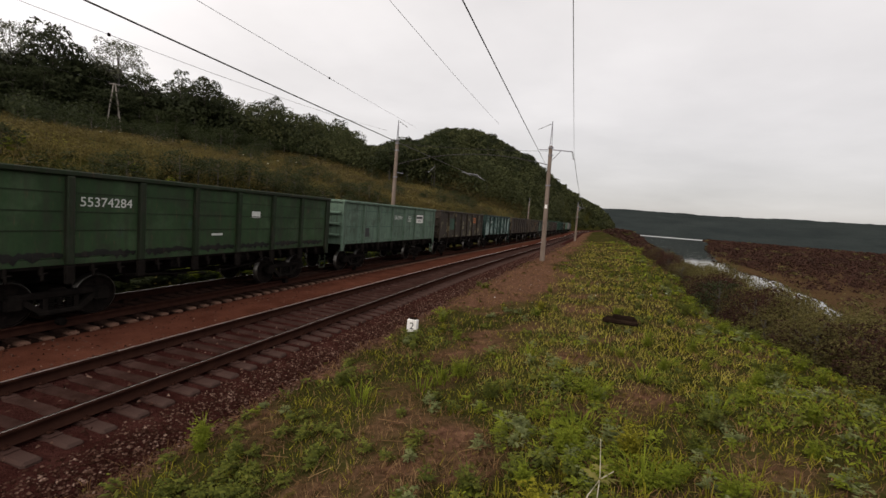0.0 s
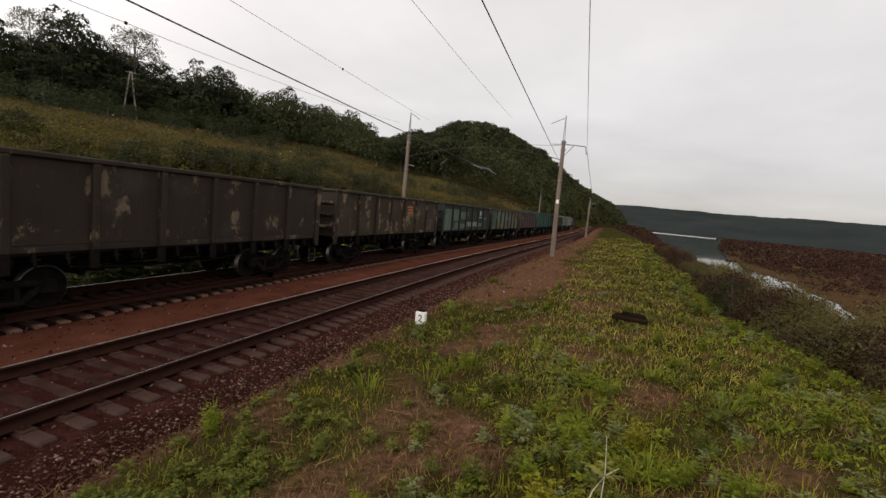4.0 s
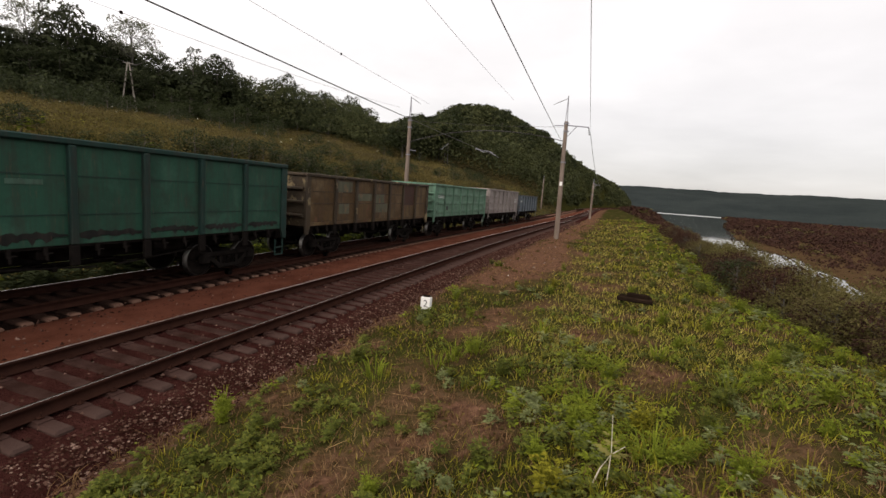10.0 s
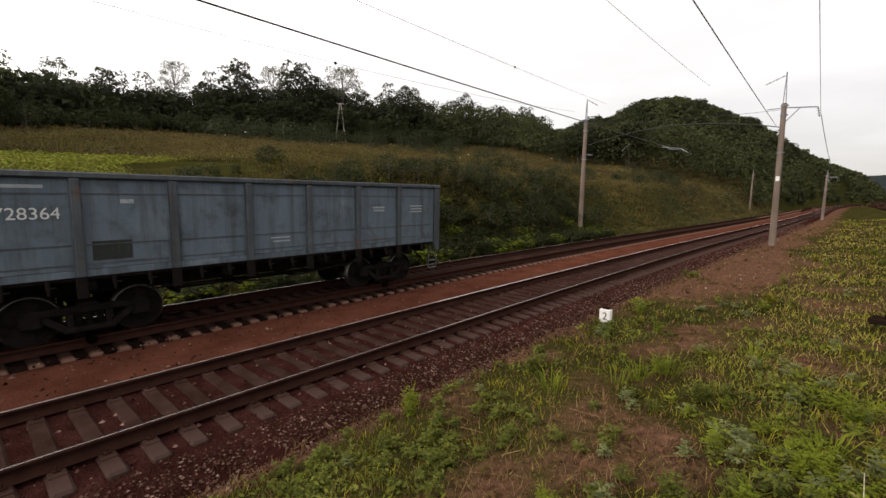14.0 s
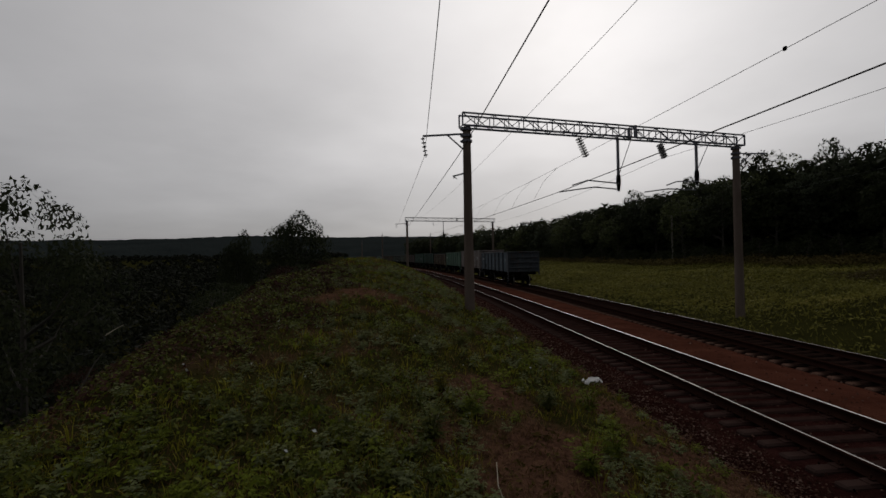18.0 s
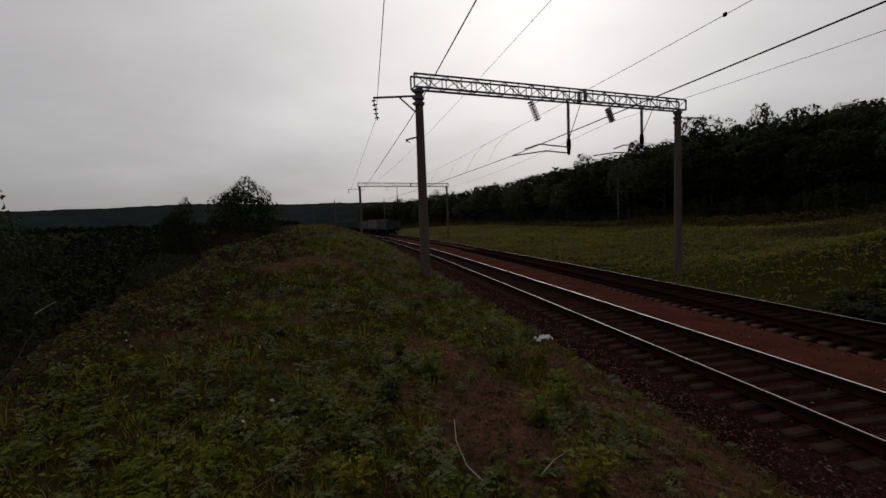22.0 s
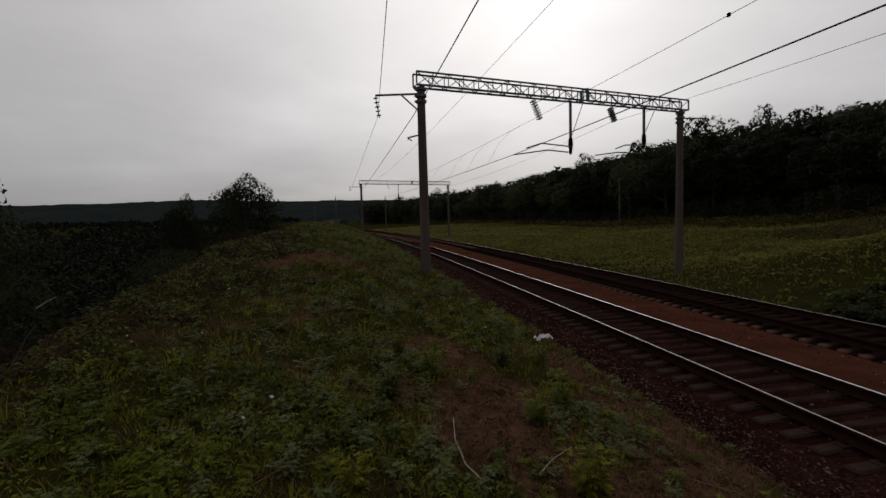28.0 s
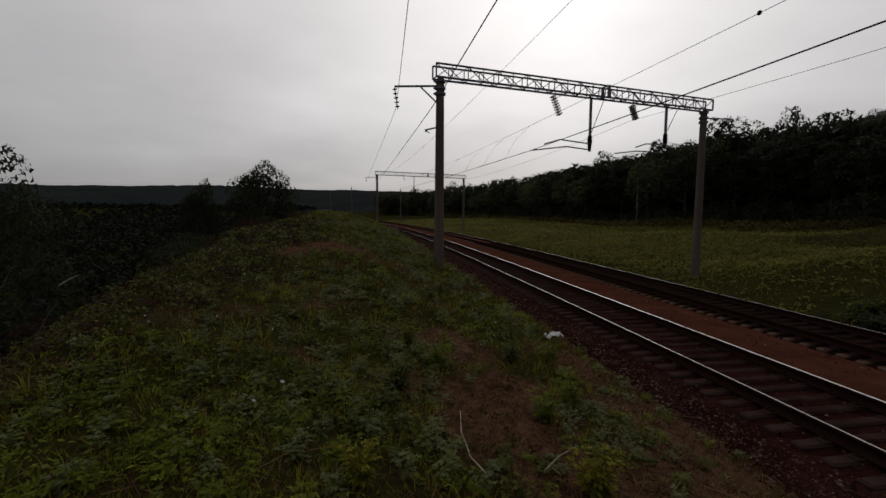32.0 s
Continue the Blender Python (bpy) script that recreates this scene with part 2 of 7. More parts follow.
M_CONCRETE = material("weathered_concrete", [(0.098, 0.074, 0.060), (0.146, 0.116, 0.096), (0.195, 0.160, 0.136)], soft=True, scale=1.6, fine=30, bump=0.25, stretch=(1, 1, 0.25))
M_GALV = material("grey_galvanised_steel", [(0.11, 0.11, 0.13), (0.20, 0.20, 0.225)], rough=0.55, metal=0.5, scale=4, fine=40, bump=0.1)
M_WIRE = material("dark_copper_wire", [(0.02, 0.018, 0.017), (0.035, 0.03, 0.028)], rough=0.6, metal=0.4, bump=0)
M_THIN = material("grey_steel_wire", [(0.13, 0.13, 0.14), (0.18, 0.18, 0.19)], rough=0.5, metal=0.5, bump=0)
M_INSUL = material("dark_glass_insulator", [(0.02, 0.018, 0.017), (0.05, 0.045, 0.04)], rough=0.2, bump=0)
M_WHITE = material("white_paint", [(0.5084, 0.5002, 0.4756), (0.6, 0.6, 0.6)], scale=6, fine=50, bump=0.1)
M_FADED = material("faded_lettering", [(0.16, 0.18, 0.19), (0.27, 0.29, 0.30)], scale=8, fine=60, bump=0.05)
M_LETTER = material("white_lettering", [(0.36, 0.3744, 0.36), (0.4752, 0.4896, 0.4752)], scale=8, fine=60, bump=0.05)
M_BLACKPAINT = material("black_paint", [(0.015, 0.015, 0.015), (0.03, 0.03, 0.03)], bump=0.05)
M_ORANGE = material("orange_paint", [(0.32, 0.09, 0.025), (0.42, 0.14, 0.04)], scale=5, bump=0.1)
M_WOOD = material("grey_weathered_wood", [(0.13, 0.115, 0.10), (0.24, 0.215, 0.19)], scale=3, fine=40, stretch=(1, 1, 0.1))
M_ROT = material("rotten_sleeper_wood", [(0.006, 0.004, 0.003), (0.016, 0.010, 0.007), (0.034, 0.020, 0.013)], scale=5, fine=40, stretch=(0.2, 1, 1), bump=0.7, soft=True)
M_BARK = material("tree_bark", [(0.035, 0.030, 0.024), (0.075, 0.065, 0.052)], scale=4, fine=30, stretch=(1, 1, 0.3), bump=0.6)
M_PALEBARK = material("pale_bark", [(0.05, 0.046, 0.04), (0.10, 0.095, 0.085)], scale=4, fine=30, stretch=(1, 1, 0.3), bump=0.4)
M_LEAF = material("dark_green_leaves", [(0.01632, 0.02067, 0.009792), (0.03264, 0.03862, 0.01795), (0.05875, 0.0647, 0.03101)], rough=0.6, scale=0.18, fine=1.2, bump=0, island=0.45, translucent=0.4, obj=1)
M_HILLWOOD = material("hill_wood_leaves", [(0.02442, 0.02918, 0.01205), (0.05046, 0.05501, 0.02238), (0.1017, 0.09334, 0.0396)], rough=0.7, scale=0.12, fine=0.5, bump=0, island=0.4, translucent=0.3)
M_LEAF_OAK = material("mid_green_leaves", [(0.01574, 0.02034, 0.007872), (0.03018, 0.03674, 0.01443), (0.05576, 0.06166, 0.02624)], rough=0.6, scale=0.18, fine=1.2, bump=0, island=0.5, translucent=0.35, obj=1)
M_LEAF_LIGHT = material("olive_green_leaves", [(0.045, 0.054, 0.0216), (0.0828, 0.0936, 0.0378), (0.135, 0.1422, 0.0648)], rough=0.6, scale=0.18, fine=1.2, bump=0, island=0.5, translucent=0.4, obj=1)
M_LEAF_BLUE = material("grey_green_leaves", [(0.0368, 0.046, 0.0276), (0.06624, 0.07728, 0.046), (0.1058, 0.1178, 0.0736)], rough=0.6, scale=0.18, fine=1.2, bump=0, island=0.5, translucent=0.4, obj=1)
M_LEAF_PALE = material("pale_thin_leaves", [(0.0715, 0.0754, 0.0494), (0.1105, 0.1144, 0.078), (0.156, 0.156, 0.117)], rough=0.65, scale=0.5, fine=3, bump=0, island=0.8, translucent=0.3, obj=1)
M_WEED = material("olive_weeds", [(0.0495, 0.03828, 0.01363), (0.07982, 0.0641, 0.01992), (0.1197, 0.08991, 0.03251), (0.1556, 0.1024, 0.04404)], rough=0.8, scale=0.12, fine=0.9, bump=0, island=0.45, translucent=0.25)
M_FIELD = material("dull_field_grass", [(0.09196, 0.08818, 0.02013), (0.1635, 0.1499, 0.03019), (0.2425, 0.1939, 0.05536)], rough=0.8, scale=0.12, fine=2.0, bump=0, island=0.5, translucent=0.25)
M_LITTER = material("dead_plant_litter", [(0.04256, 0.0182, 0.0105), (0.08968, 0.042, 0.0238), (0.171, 0.098, 0.056)], rough=0.9, scale=1.2, fine=8, bump=0, island=0.9, translucent=0.15)
M_LAWN = material("meadow_grass", [(0.085, 0.100, 0.014), (0.145, 0.160, 0.022), (0.185, 0.170, 0.040)], rough=0.8, scale=0.12, fine=2.0, bump=0, island=0.7, translucent=0.25)
M_GRASS = material("fresh_green_grass", [(0.08221, 0.076, 0.008122), (0.1683, 0.1558, 0.01462), (0.2446, 0.2205, 0.02762), (0.3133, 0.2518, 0.06336)], rough=0.75, scale=0.9, fine=5, bump=0, island=0.7, translucent=0.35)
M_MOWN = material("pale_mown_grass", [(0.2289, 0.1948, 0.04406), (0.3662, 0.3136, 0.07709), (0.5188, 0.4539, 0.156)], rough=0.8, scale=0.5, fine=4, bump=0, island=0.25, translucent=0.35)
M_HERB = material("broadleaf_weeds", [(0.07451, 0.09458, 0.01005), (0.1444, 0.1698, 0.01759), (0.219, 0.2461, 0.03352)], rough=0.7, scale=1.3, fine=6, bump=0, island=0.55, translucent=0.35)
M_GREYLEAF = material("grey_green_weeds", [(0.088, 0.104, 0.0396), (0.152, 0.168, 0.0684), (0.232, 0.24, 0.1152)], rough=0.6, scale=1.3, fine=6, bump=0, island=0.7, translucent=0.4)
M_HERB2 = material("dark_broadleaf_weeds", [(0.04512, 0.05557, 0.01139), (0.095, 0.105, 0.01898), (0.1639, 0.1667, 0.03542)], rough=0.6, scale=1.3, fine=6, bump=0, island=0.8, translucent=0.3)
M_STRAW = material("straw_weeds", [(0.03944, 0.03074, 0.01362), (0.0701, 0.05493, 0.02481), (0.1068, 0.08238, 0.04323)], rough=0.85, scale=0.15, fine=0.9, bump=0, island=0.45, translucent=0.25)
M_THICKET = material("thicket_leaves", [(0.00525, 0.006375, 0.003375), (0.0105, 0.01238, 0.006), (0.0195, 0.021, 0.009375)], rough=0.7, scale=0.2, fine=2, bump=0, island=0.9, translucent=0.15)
M_UMBEL = material("whitish_petals", [(0.30, 0.30, 0.24), (0.45, 0.45, 0.38)], bump=0)
M_DRY = material("dry_grass", [(0.0777, 0.0432, 0.02016), (0.148, 0.08784, 0.04032), (0.2516, 0.1692, 0.0828)], rough=0.85, scale=0.7, fine=5, bump=0, island=0.9, translucent=0.25)
M_REED = material("brown_reeds", [(0.02497, 0.01218, 0.009225), (0.04495, 0.02103, 0.01537), (0.06866, 0.03653, 0.02214)], rough=0.85, scale=0.05, fine=0.8, bump=0, island=0.6, translucent=0.15)
M_SCRUB = material("rusty_brown_scrub", [(0.02405, 0.01166, 0.008596), (0.04179, 0.02067, 0.01464), (0.06584, 0.03498, 0.0242)], rough=0.85, scale=0.06, fine=0.9, bump=0, island=0.5, translucent=0.2)
M_WILLOW = material("olive_willow_leaves", [(0.05225, 0.0462, 0.0152), (0.0931, 0.07896, 0.0288), (0.1425, 0.1134, 0.0464)], rough=0.65, scale=0.3, fine=2, bump=0, island=0.5, translucent=0.35, obj=0.7)
# forest green greyed in its colour to stand for distant haze
M_FARWOOD = material("far_forest", [(0.016, 0.020, 0.020), (0.024, 0.029, 0.028), (0.034, 0.039, 0.036)], soft=True, rough=0.9, scale=0.012, fine=0.12, bump=1.0, dist=6)
M_CLAY = material("bare_clay", [(0.20, 0.12, 0.06), (0.30, 0.19, 0.10)], scale=1.2, fine=12, bump=0.6, dist=0.05)


def water_material():
    m = material("still_river_water", [(0.012, 0.011, 0.008), (0.022, 0.018, 0.012)], rough=0.04, scale=0.05, fine=0.5, bump=0.02, dist=0.05, spec=0.5)
    return m


M_WATER = water_material()


# ---- mesh helpers ----
class Geo:
    """Collects vertices and faces for one mesh."""

    def __init__(self):
        self.v, self.f = [], []

    def add(self, verts, faces, m=None):
        k = len(self.v)
        self.v += [tuple(m @ Vector(p)) if m else tuple(p) for p in verts]
        self.f += [tuple(i + k for i in f) for f in faces]
        return self

    def box(self, cx, cy, cz, sx, sy, sz, ch=0.0, m=None):
        """A box with chamfered edges, by its centre and full sizes."""
        a, b, c = sx / 2, sy / 2, sz / 2
        if not ch:
            vs = [(cx + i * a, cy + j * b, cz + k * c) for i in (-1, 1) for j in (-1, 1) for k in (-1, 1)]
            return self.add(vs, [(0, 1, 3, 2), (4, 6, 7, 5), (0, 4, 5, 1), (2, 3, 7, 6), (0, 2, 6, 4), (1, 5, 7, 3)], m)
        h = min(ch, a * 0.9, b * 0.9, c * 0.9)
        vs, idx = [], {}
        for i in (-1, 1):
            for j in (-1, 1):
                for k in (-1, 1):
                    for ax, d in ((0, (a, b - h, c - h)), (1, (a - h, b, c - h)), (2, (a - h, b - h, c))):
                        idx[i, j, k, ax] = len(vs)
                        vs.append((cx + i * d[0], cy + j * d[1], cz + k * d[2]))
        fs = []
        for s in (-1, 1):
            q = [(-1, -1), (1, -1), (1, 1), (-1, 1)]
            o = q if s > 0 else q[::-1]
            fs.append(tuple(idx[s, p, r, 0] for p, r in o))
            fs.append(tuple(idx[r, s, p, 1] for p, r in o))
            fs.append(tuple(idx[p, r, s, 2] for p, r in o))
        for i in (-1, 1):
            for j in (-1, 1):
                fs.append((idx[i, j, -1, 0], idx[i, j, 1, 0], idx[i, j, 1, 1], idx[i, j, -1, 1]))
                fs.append((idx[i, -1, j, 0], idx[i, 1, j, 0], idx[i, 1, j, 2], idx[i, -1, j, 2]))
                fs.append((idx[-1, i, j, 1], idx[1, i, j, 1], idx[1, i, j, 2], idx[-1, i, j, 2]))
                for k in (-1, 1):
                    fs.append((idx[i, j, k, 0], idx[i, j, k, 1], idx[i, j, k, 2]))
        return self.add(vs, fs, m)

    def tube(self, pts, radii, n=8, caps=True):
        """A tube along points, with a radius for each point."""
        pts = [Vector(p) for p in pts]
        if isinstance(radii, (int, float)):
            radii = [radii] * len(pts)
        vs, fs = [], []
        for i, p in enumerate(pts):
            d = (pts[min(i + 1, len(pts) - 1)] - pts[max(i - 1, 0)]).normalized()
            up = Vector((0, 0, 1)) if abs(d.z) < 0.9 else Vector((1, 0, 0))
            a = d.cross(up).normalized()
            b = d.cross(a)
            for k in range(n):
                t = 2 * math.pi * k / n
                vs.append(p + (a * math.cos(t) + b * math.sin(t)) * radii[i])
        for i in range(len(pts) - 1):
            for k in range(n):
                k2 = (k + 1) % n
                fs.append((i * n + k, i * n + k2, (i + 1) * n + k2, (i + 1) * n + k))
        if caps:
            fs.append(tuple(range(n))[::-1])
            fs.append(tuple((len(pts) - 1) * n + k for k in range(n)))
        return self.add(vs, fs)

    def bar(self, p, q, w, h=None):
        """A square bar from p to q."""
        p, q = Vector(p), Vector(q)
        d = q - p
        m = Matrix.Translation((p + q) / 2) @ d.to_track_quat("Y", "Z").to_matrix().to_4x4()
        return self.box(0, 0, 0, w, d.length, h or w, 0, m)

    def lathe(self, prof, n=16, axis="x"):
        """A body turned about an axis, from (distance along, radius) pairs."""
        vs, fs = [], []
        for a, r in prof:
            for k in range(n):
                t = 2 * math.pi * k / n
                c, s = r * math.cos(t), r * math.sin(t)
                vs.append((a, c, s) if axis == "x" else (c, a, s) if axis == "y" else (c, s, a))
        for i in range(len(prof) - 1):
            for k in range(n):
                k2 = (k + 1) % n
                fs.append((i * n + k, i * n + k2, (i + 1) * n + k2, (i + 1) * n + k))
        return self.add(vs, fs)

    def mesh(self, name, mat, smooth=False):
        me = bpy.data.meshes.new(name)
        me.from_pydata(self.v, [], self.f)
        me.materials.append(mat)
        if smooth:
            me.shade_smooth()
        me.update()
        return me


def quads(name, v, q, mat, smooth=False):
    """A mesh of quads or triangles from arrays."""
    me = bpy.data.meshes.new(name)
    v = np.asarray(v, dtype=np.float32).reshape(-1, 3)
    q = np.asarray(q, dtype=np.int32)
    me.vertices.add(len(v))
    me.vertices.foreach_set("co", v.ravel())
    me.loops.add(q.size)
    me.loops.foreach_set("vertex_index", q.ravel())
    me.polygons.add(len(q))
    me.polygons.foreach_set("loop_start", np.arange(0, q.size, q.shape[1], dtype=np.int32))
    me.update(calc_edges=True)
    me.validate()
    me.materials.append(mat)
    if smooth:
        me.shade_smooth()
    return me


def thing(name, label, category, group="", kind="", data=None, m=None):
    ob = new(name, data)
    if m is not None:
        ob.matrix_basis = m
    return tagged(ob, label, category, group, kind)


def part(name, data, parent, label="", m=None, mat=None):
    """Links a mesh as one part of a thing or of a part."""
    ob = new(name, data)
    ob.parent = parent
    if m is not None:
        ob.matrix_basis = m
    if mat is not None:
        ob.material_slots[0].link = "OBJECT"
        ob.material_slots[0].material = mat
    if label:
        tagged(ob, label)
    return ob


def lettering(text, size, mat, name="lettering"):
    """A mesh of letters in the built-in font, in the xz plane, read from +x when turned there."""
    cu = bpy.data.curves.new(name, "FONT")
    cu.body, cu.size, cu.extrude = text, size, 0.003
    cu.align_x, cu.align_y = "CENTER", "CENTER"
    tmp = new("tmp", cu)
    bpy.context.view_layer.update()
    me = bpy.data.meshes.new_from_object(tmp)
    bpy.data.objects.remove(tmp)
    me.materials.clear()
    me.materials.append(mat)
    return me


FACE_X = Matrix.Rotation(math.pi / 2, 4, "Z") @ Matrix.Rotation(math.pi / 2, 4, "X")


# ---- the plan: two tracks on a falling grade, a grass bank, a river plain, a wooded hillside ----
C1, C2 = -6.84, -11.25


def smooth(a, b, x):
    t = np.clip((x - a) / (b - a), 0, 1)
    return t * t * (3 - 2 * t)


# how far the line bends towards +x: knots along y of a smooth curve
BEND_Y = np.array([-520, -300, -200, -110, -70, -40, -20, 0, 15, 30, 50, 80, 115, 180, 260, 400, 700], dtype=float)
BEND_X = np.array([62, 47, 20.5, 4.2, 0.5, -0.57, -0.5, 0.0, 0.65, 1.62, 3.25, 5.5, 7.7, 11.3, 18.0, 38.0, 90.0])


def bend_moments():
    h, d = np.diff(BEND_Y), np.diff(BEND_X)
    n = len(BEND_Y)
    a, b = np.eye(n), np.zeros(n)
    for i in range(1, n - 1):
        a[i, i - 1:i + 2] = h[i - 1], 2 * (h[i - 1] + h[i]), h[i]
        b[i] = 6 * (d[i] / h[i] - d[i - 1] / h[i - 1])
    return np.linalg.solve(a, b)


BEND_M = bend_moments()


def shift(y):
    """How far the line bends towards +x at y."""
    y = np.clip(np.asarray(y, dtype=float), -520, 700)
    i = np.clip(np.searchsorted(BEND_Y, y) - 1, 0, len(BEND_Y) - 2)
    h = BEND_Y[i + 1] - BEND_Y[i]
    a, c = (BEND_Y[i + 1] - y) / h, (y - BEND_Y[i]) / h
    return a * BEND_X[i] + c * BEND_X[i + 1] + ((a ** 3 - a) * BEND_M[i] + (c ** 3 - c) * BEND_M[i + 1]) * h * h / 6


def rail_z(y):
    return 0.11 + 0.0 * np.asarray(y, dtype=float)


BANK_Y = [-400, -120, -60, -45, -27, -18, -13, -9, -6, 0, 5, 10, 15, 21, 31, 60, 100, 150, 220, 400]
BANK_Z = [1.5, 2.2, 2.75, 2.8, 2.2, 1.85, 1.65, 1.42, 1.32, 1.1, 0.72, 0.33, 0.2, 0.18, 0.22, 0.45, 0.6, 0.5, 0.2, 0.0]
RIVER_Y = [-40, 0, 20, 38, 55, 68, 90, 105, 146, 187, 379, 600, 1000, 1400]
RIVER_EDGE = [36, 27, 24, 24, 30, 35, 43, 45, 51, 56, 103, 165, 260, 330]
RIVER_HALF = [4, 4, 3.6, 3.8, 4.4, 5.0, 6.2, 6.8, 8.0, 9.0, 20, 34, 60, 90]


def river_w(y):
    """Half the river's width."""
    return np.interp(y, RIVER_Y, RIVER_HALF)


def river_x(y):
    """The river's middle line."""
    y = np.asarray(y, dtype=float)
    return np.interp(y, RIVER_Y, RIVER_EDGE) - river_w(y) + 1.2 * np.sin(y / 9.0)


def rough_ground(x, y):
    return (np.sin(x * 0.9 + 1.3 * np.sin(y * 0.31)) * np.sin(y * 0.73 + 0.8 * np.sin(x * 0.4)) * 0.07
            + np.sin(x * 2.7 + y * 1.1) * np.sin(y * 2.3 - x * 0.7) * 0.03)


def ground_z(x, y):
    x, y = np.asarray(x, dtype=float), np.asarray(y, dtype=float)
    xc, zt = x - shift(y), rail_z(y)
    # river side
    e = np.clip((xc + 4.8) / 8.5, 0, 1)
    toe = zt - 0.40
    bank = toe + (np.interp(y, BANK_Y, BANK_Z) - toe) * (1 - (1 - e) ** 1.8) + rough_ground(x, y) * smooth(0, 0.3, e)
    valley = -6.2 + 0.35 * np.sin(x * 0.11) * np.sin(y * 0.07) + 14 * smooth(420, 900, x) + 10 * smooth(-260, -700, y)
    brow = 4.0 + 0.5 * np.sin(y * 0.21) + 0.3 * np.sin(y * 0.57 + 1.0) + 1.0 * smooth(0, -20, y)
    fall = 0.42 * smooth(brow - 0.3, brow + 5.5, xc) + 0.58 * smooth(brow + 2.0, brow + 12.5, xc)
    right = bank * (1 - fall) + valley * fall
    chan = 1 - smooth(0.85, 1.2, np.abs(x - river_x(y)) / river_w(y))
    right = right - 2.6 * chan * smooth(9, 15, xc) * smooth(8, 22, y)
    # hill side
    u = np.clip(-14.3 - xc, 0, None)
    h = np.interp(y, [-50, -30, -8, 10, 25, 45, 60, 74, 88, 102], [0, 0.2, 0.42, 0.50, 0.56, 0.66, 0.74, 0.84, 1.08, 1.22])
    bench = smooth(1.6, 9.0, u) * (3.2 * smooth(-26, -7, y) + 1.2 * smooth(3, 18, y))
    prof = 0.0 * u + 1.6 * smooth(4, 22, u) + 0.125 * np.clip(u - 8, 0, 130) * (1 - 0.7 * smooth(110, 190, y))
    hill = 28 * smooth(2, 31, u) * (1 - 0.75 * smooth(40, 85, u)) * smooth(110, 195, y) * (1 - 0.72 * smooth(260, 900, y))
    hill = hill + 10 * smooth(66, 125, u) * (1 - smooth(-20, 60, y))
    left = toe - 0.42 + 0.033 * np.clip(u, 0, 130) + bench + h * prof + hill + 0.4 * np.sin(x * 0.21) * np.sin(y * 0.17) * smooth(3, 20, u)
    bed = zt - 1.0
    z = np.where(xc > -4.8, right, np.where(xc < -14.3, left, bed))
    return z


def meadow(x, y):
    """The strip of short bright grass on the bench behind the far track, 0 or 1."""
    u, el = -14.3 - (x - shift(y)), (ground_z(x, y) - 2.94) / np.hypot(x, y)
    return (u > 8.5) & (u < 60) & (el > 0.008) & (el < 0.054) & (y > -30) & (y < 13)


def gz(x, y):
    return float(ground_z(x, y))


def spaced(parts):
    out = []
    for a, b, n in parts:
        out += list(np.linspace(a, b, n, endpoint=False))
    return np.array(out + [parts[-1][1]])


def patchiness(x, y, s, seed):
    return (np.sin(x * s + seed + 1.7 * np.sin(y * s * 0.7 + seed * 2)) + np.sin(y * s * 1.13 + seed * 3 + 1.4 * np.sin(x * s * 0.8))
            + 0.6 * np.sin(x * s * 2.3 + y * s * 1.9 + seed)) / 2.6


DRY_SPOTS = [(-1.9, 5.1, 0.5), (-1.4, 4.1, 0.5), (-2.1, 3.3, 0.5), (-1.1, 5.1, 0.3), (-0.7, 4.2, 0.3), (-1.6, 10.5, 0.8), (-2.1, 8.7, 0.55), (-2.6, 18.0, 1.6), (-3.2, 16.4, 1.4), (-1.9, 21.8, 1.8), (-2.2, 27.0, 2.2), (0.3, 9.3, 0.5),
             (1.4, 7.2, 0.45), (-3.6, 7.5, 0.4), (-3.8, -8.1, 0.6), (-1.8, -4.9, 0.8), (-1.7, -3.9, 0.75), (-4.0, -5.3, 0.85), (-3.4, -3.9, 0.75), (-2.4, -3.3, 0.6), (-1.1, -4.2, 0.4), (-1.6, -7.1, 0.6),
             (-0.6, -5.4, 0.35), (0.8, -16.7, 1.2), (3.2, -9.9, 1.0), (3.2, -7.2, 0.7), (3.1, -14.7, 1.4), (-1.3, -5.0, 0.5), (0.7, 15.6, 0.8)]


def dryness(x, y):
    """Where the bank is mown or bare: 1 in the middle of a dry spot."""
    d = np.zeros_like(x)
    for cx, cy, r in DRY_SPOTS:
        d = np.maximum(d, np.exp(-((x - cx) ** 2 + ((y - cy) * 0.75) ** 2) / (r * r)))
    return d + 0.25 * smooth(0.3, 0.9, d) * patchiness(x, y, 3.0, 2.0)


def bramble(x, y):
    """The dark brushy brow of the bank beyond the crest, 0 to 1."""
    xc = x - shift(y)
    return smooth(1.6, 3.6, xc + 0.9 * patchiness(x, y, 0.9, 4.0)) * smooth(-3.0, -7.0, y) * (1 - smooth(-22, -36, y))


def bareness(x, y):
    """Bare soil on the bank, 0 to 1: dry spots, the foot of the ballast and small gaps."""
    xc = x - shift(y)
    edge = smooth(-4.1, -5.0, xc + 0.4 * patchiness(x, y, 1.1, 6.0))
    return np.clip((0.62 + 0.38 * smooth(14, 18, y) + 0.35 * smooth(0, -2, y)) * dryness(x, y) + 0.9 * edge + 0.75 * smooth(-1.6, -3.4, xc + 0.9 * patchiness(x, y, 0.7, 4.0)) * smooth(13, 20, y) + 0.40 * smooth(0.05, 0.9, patchiness(x, y, 2.3, 5.0)) + 0.2 * smooth(0.1, 0.8, patchiness(x, y, 0.8, 1.0)), 0, 1)


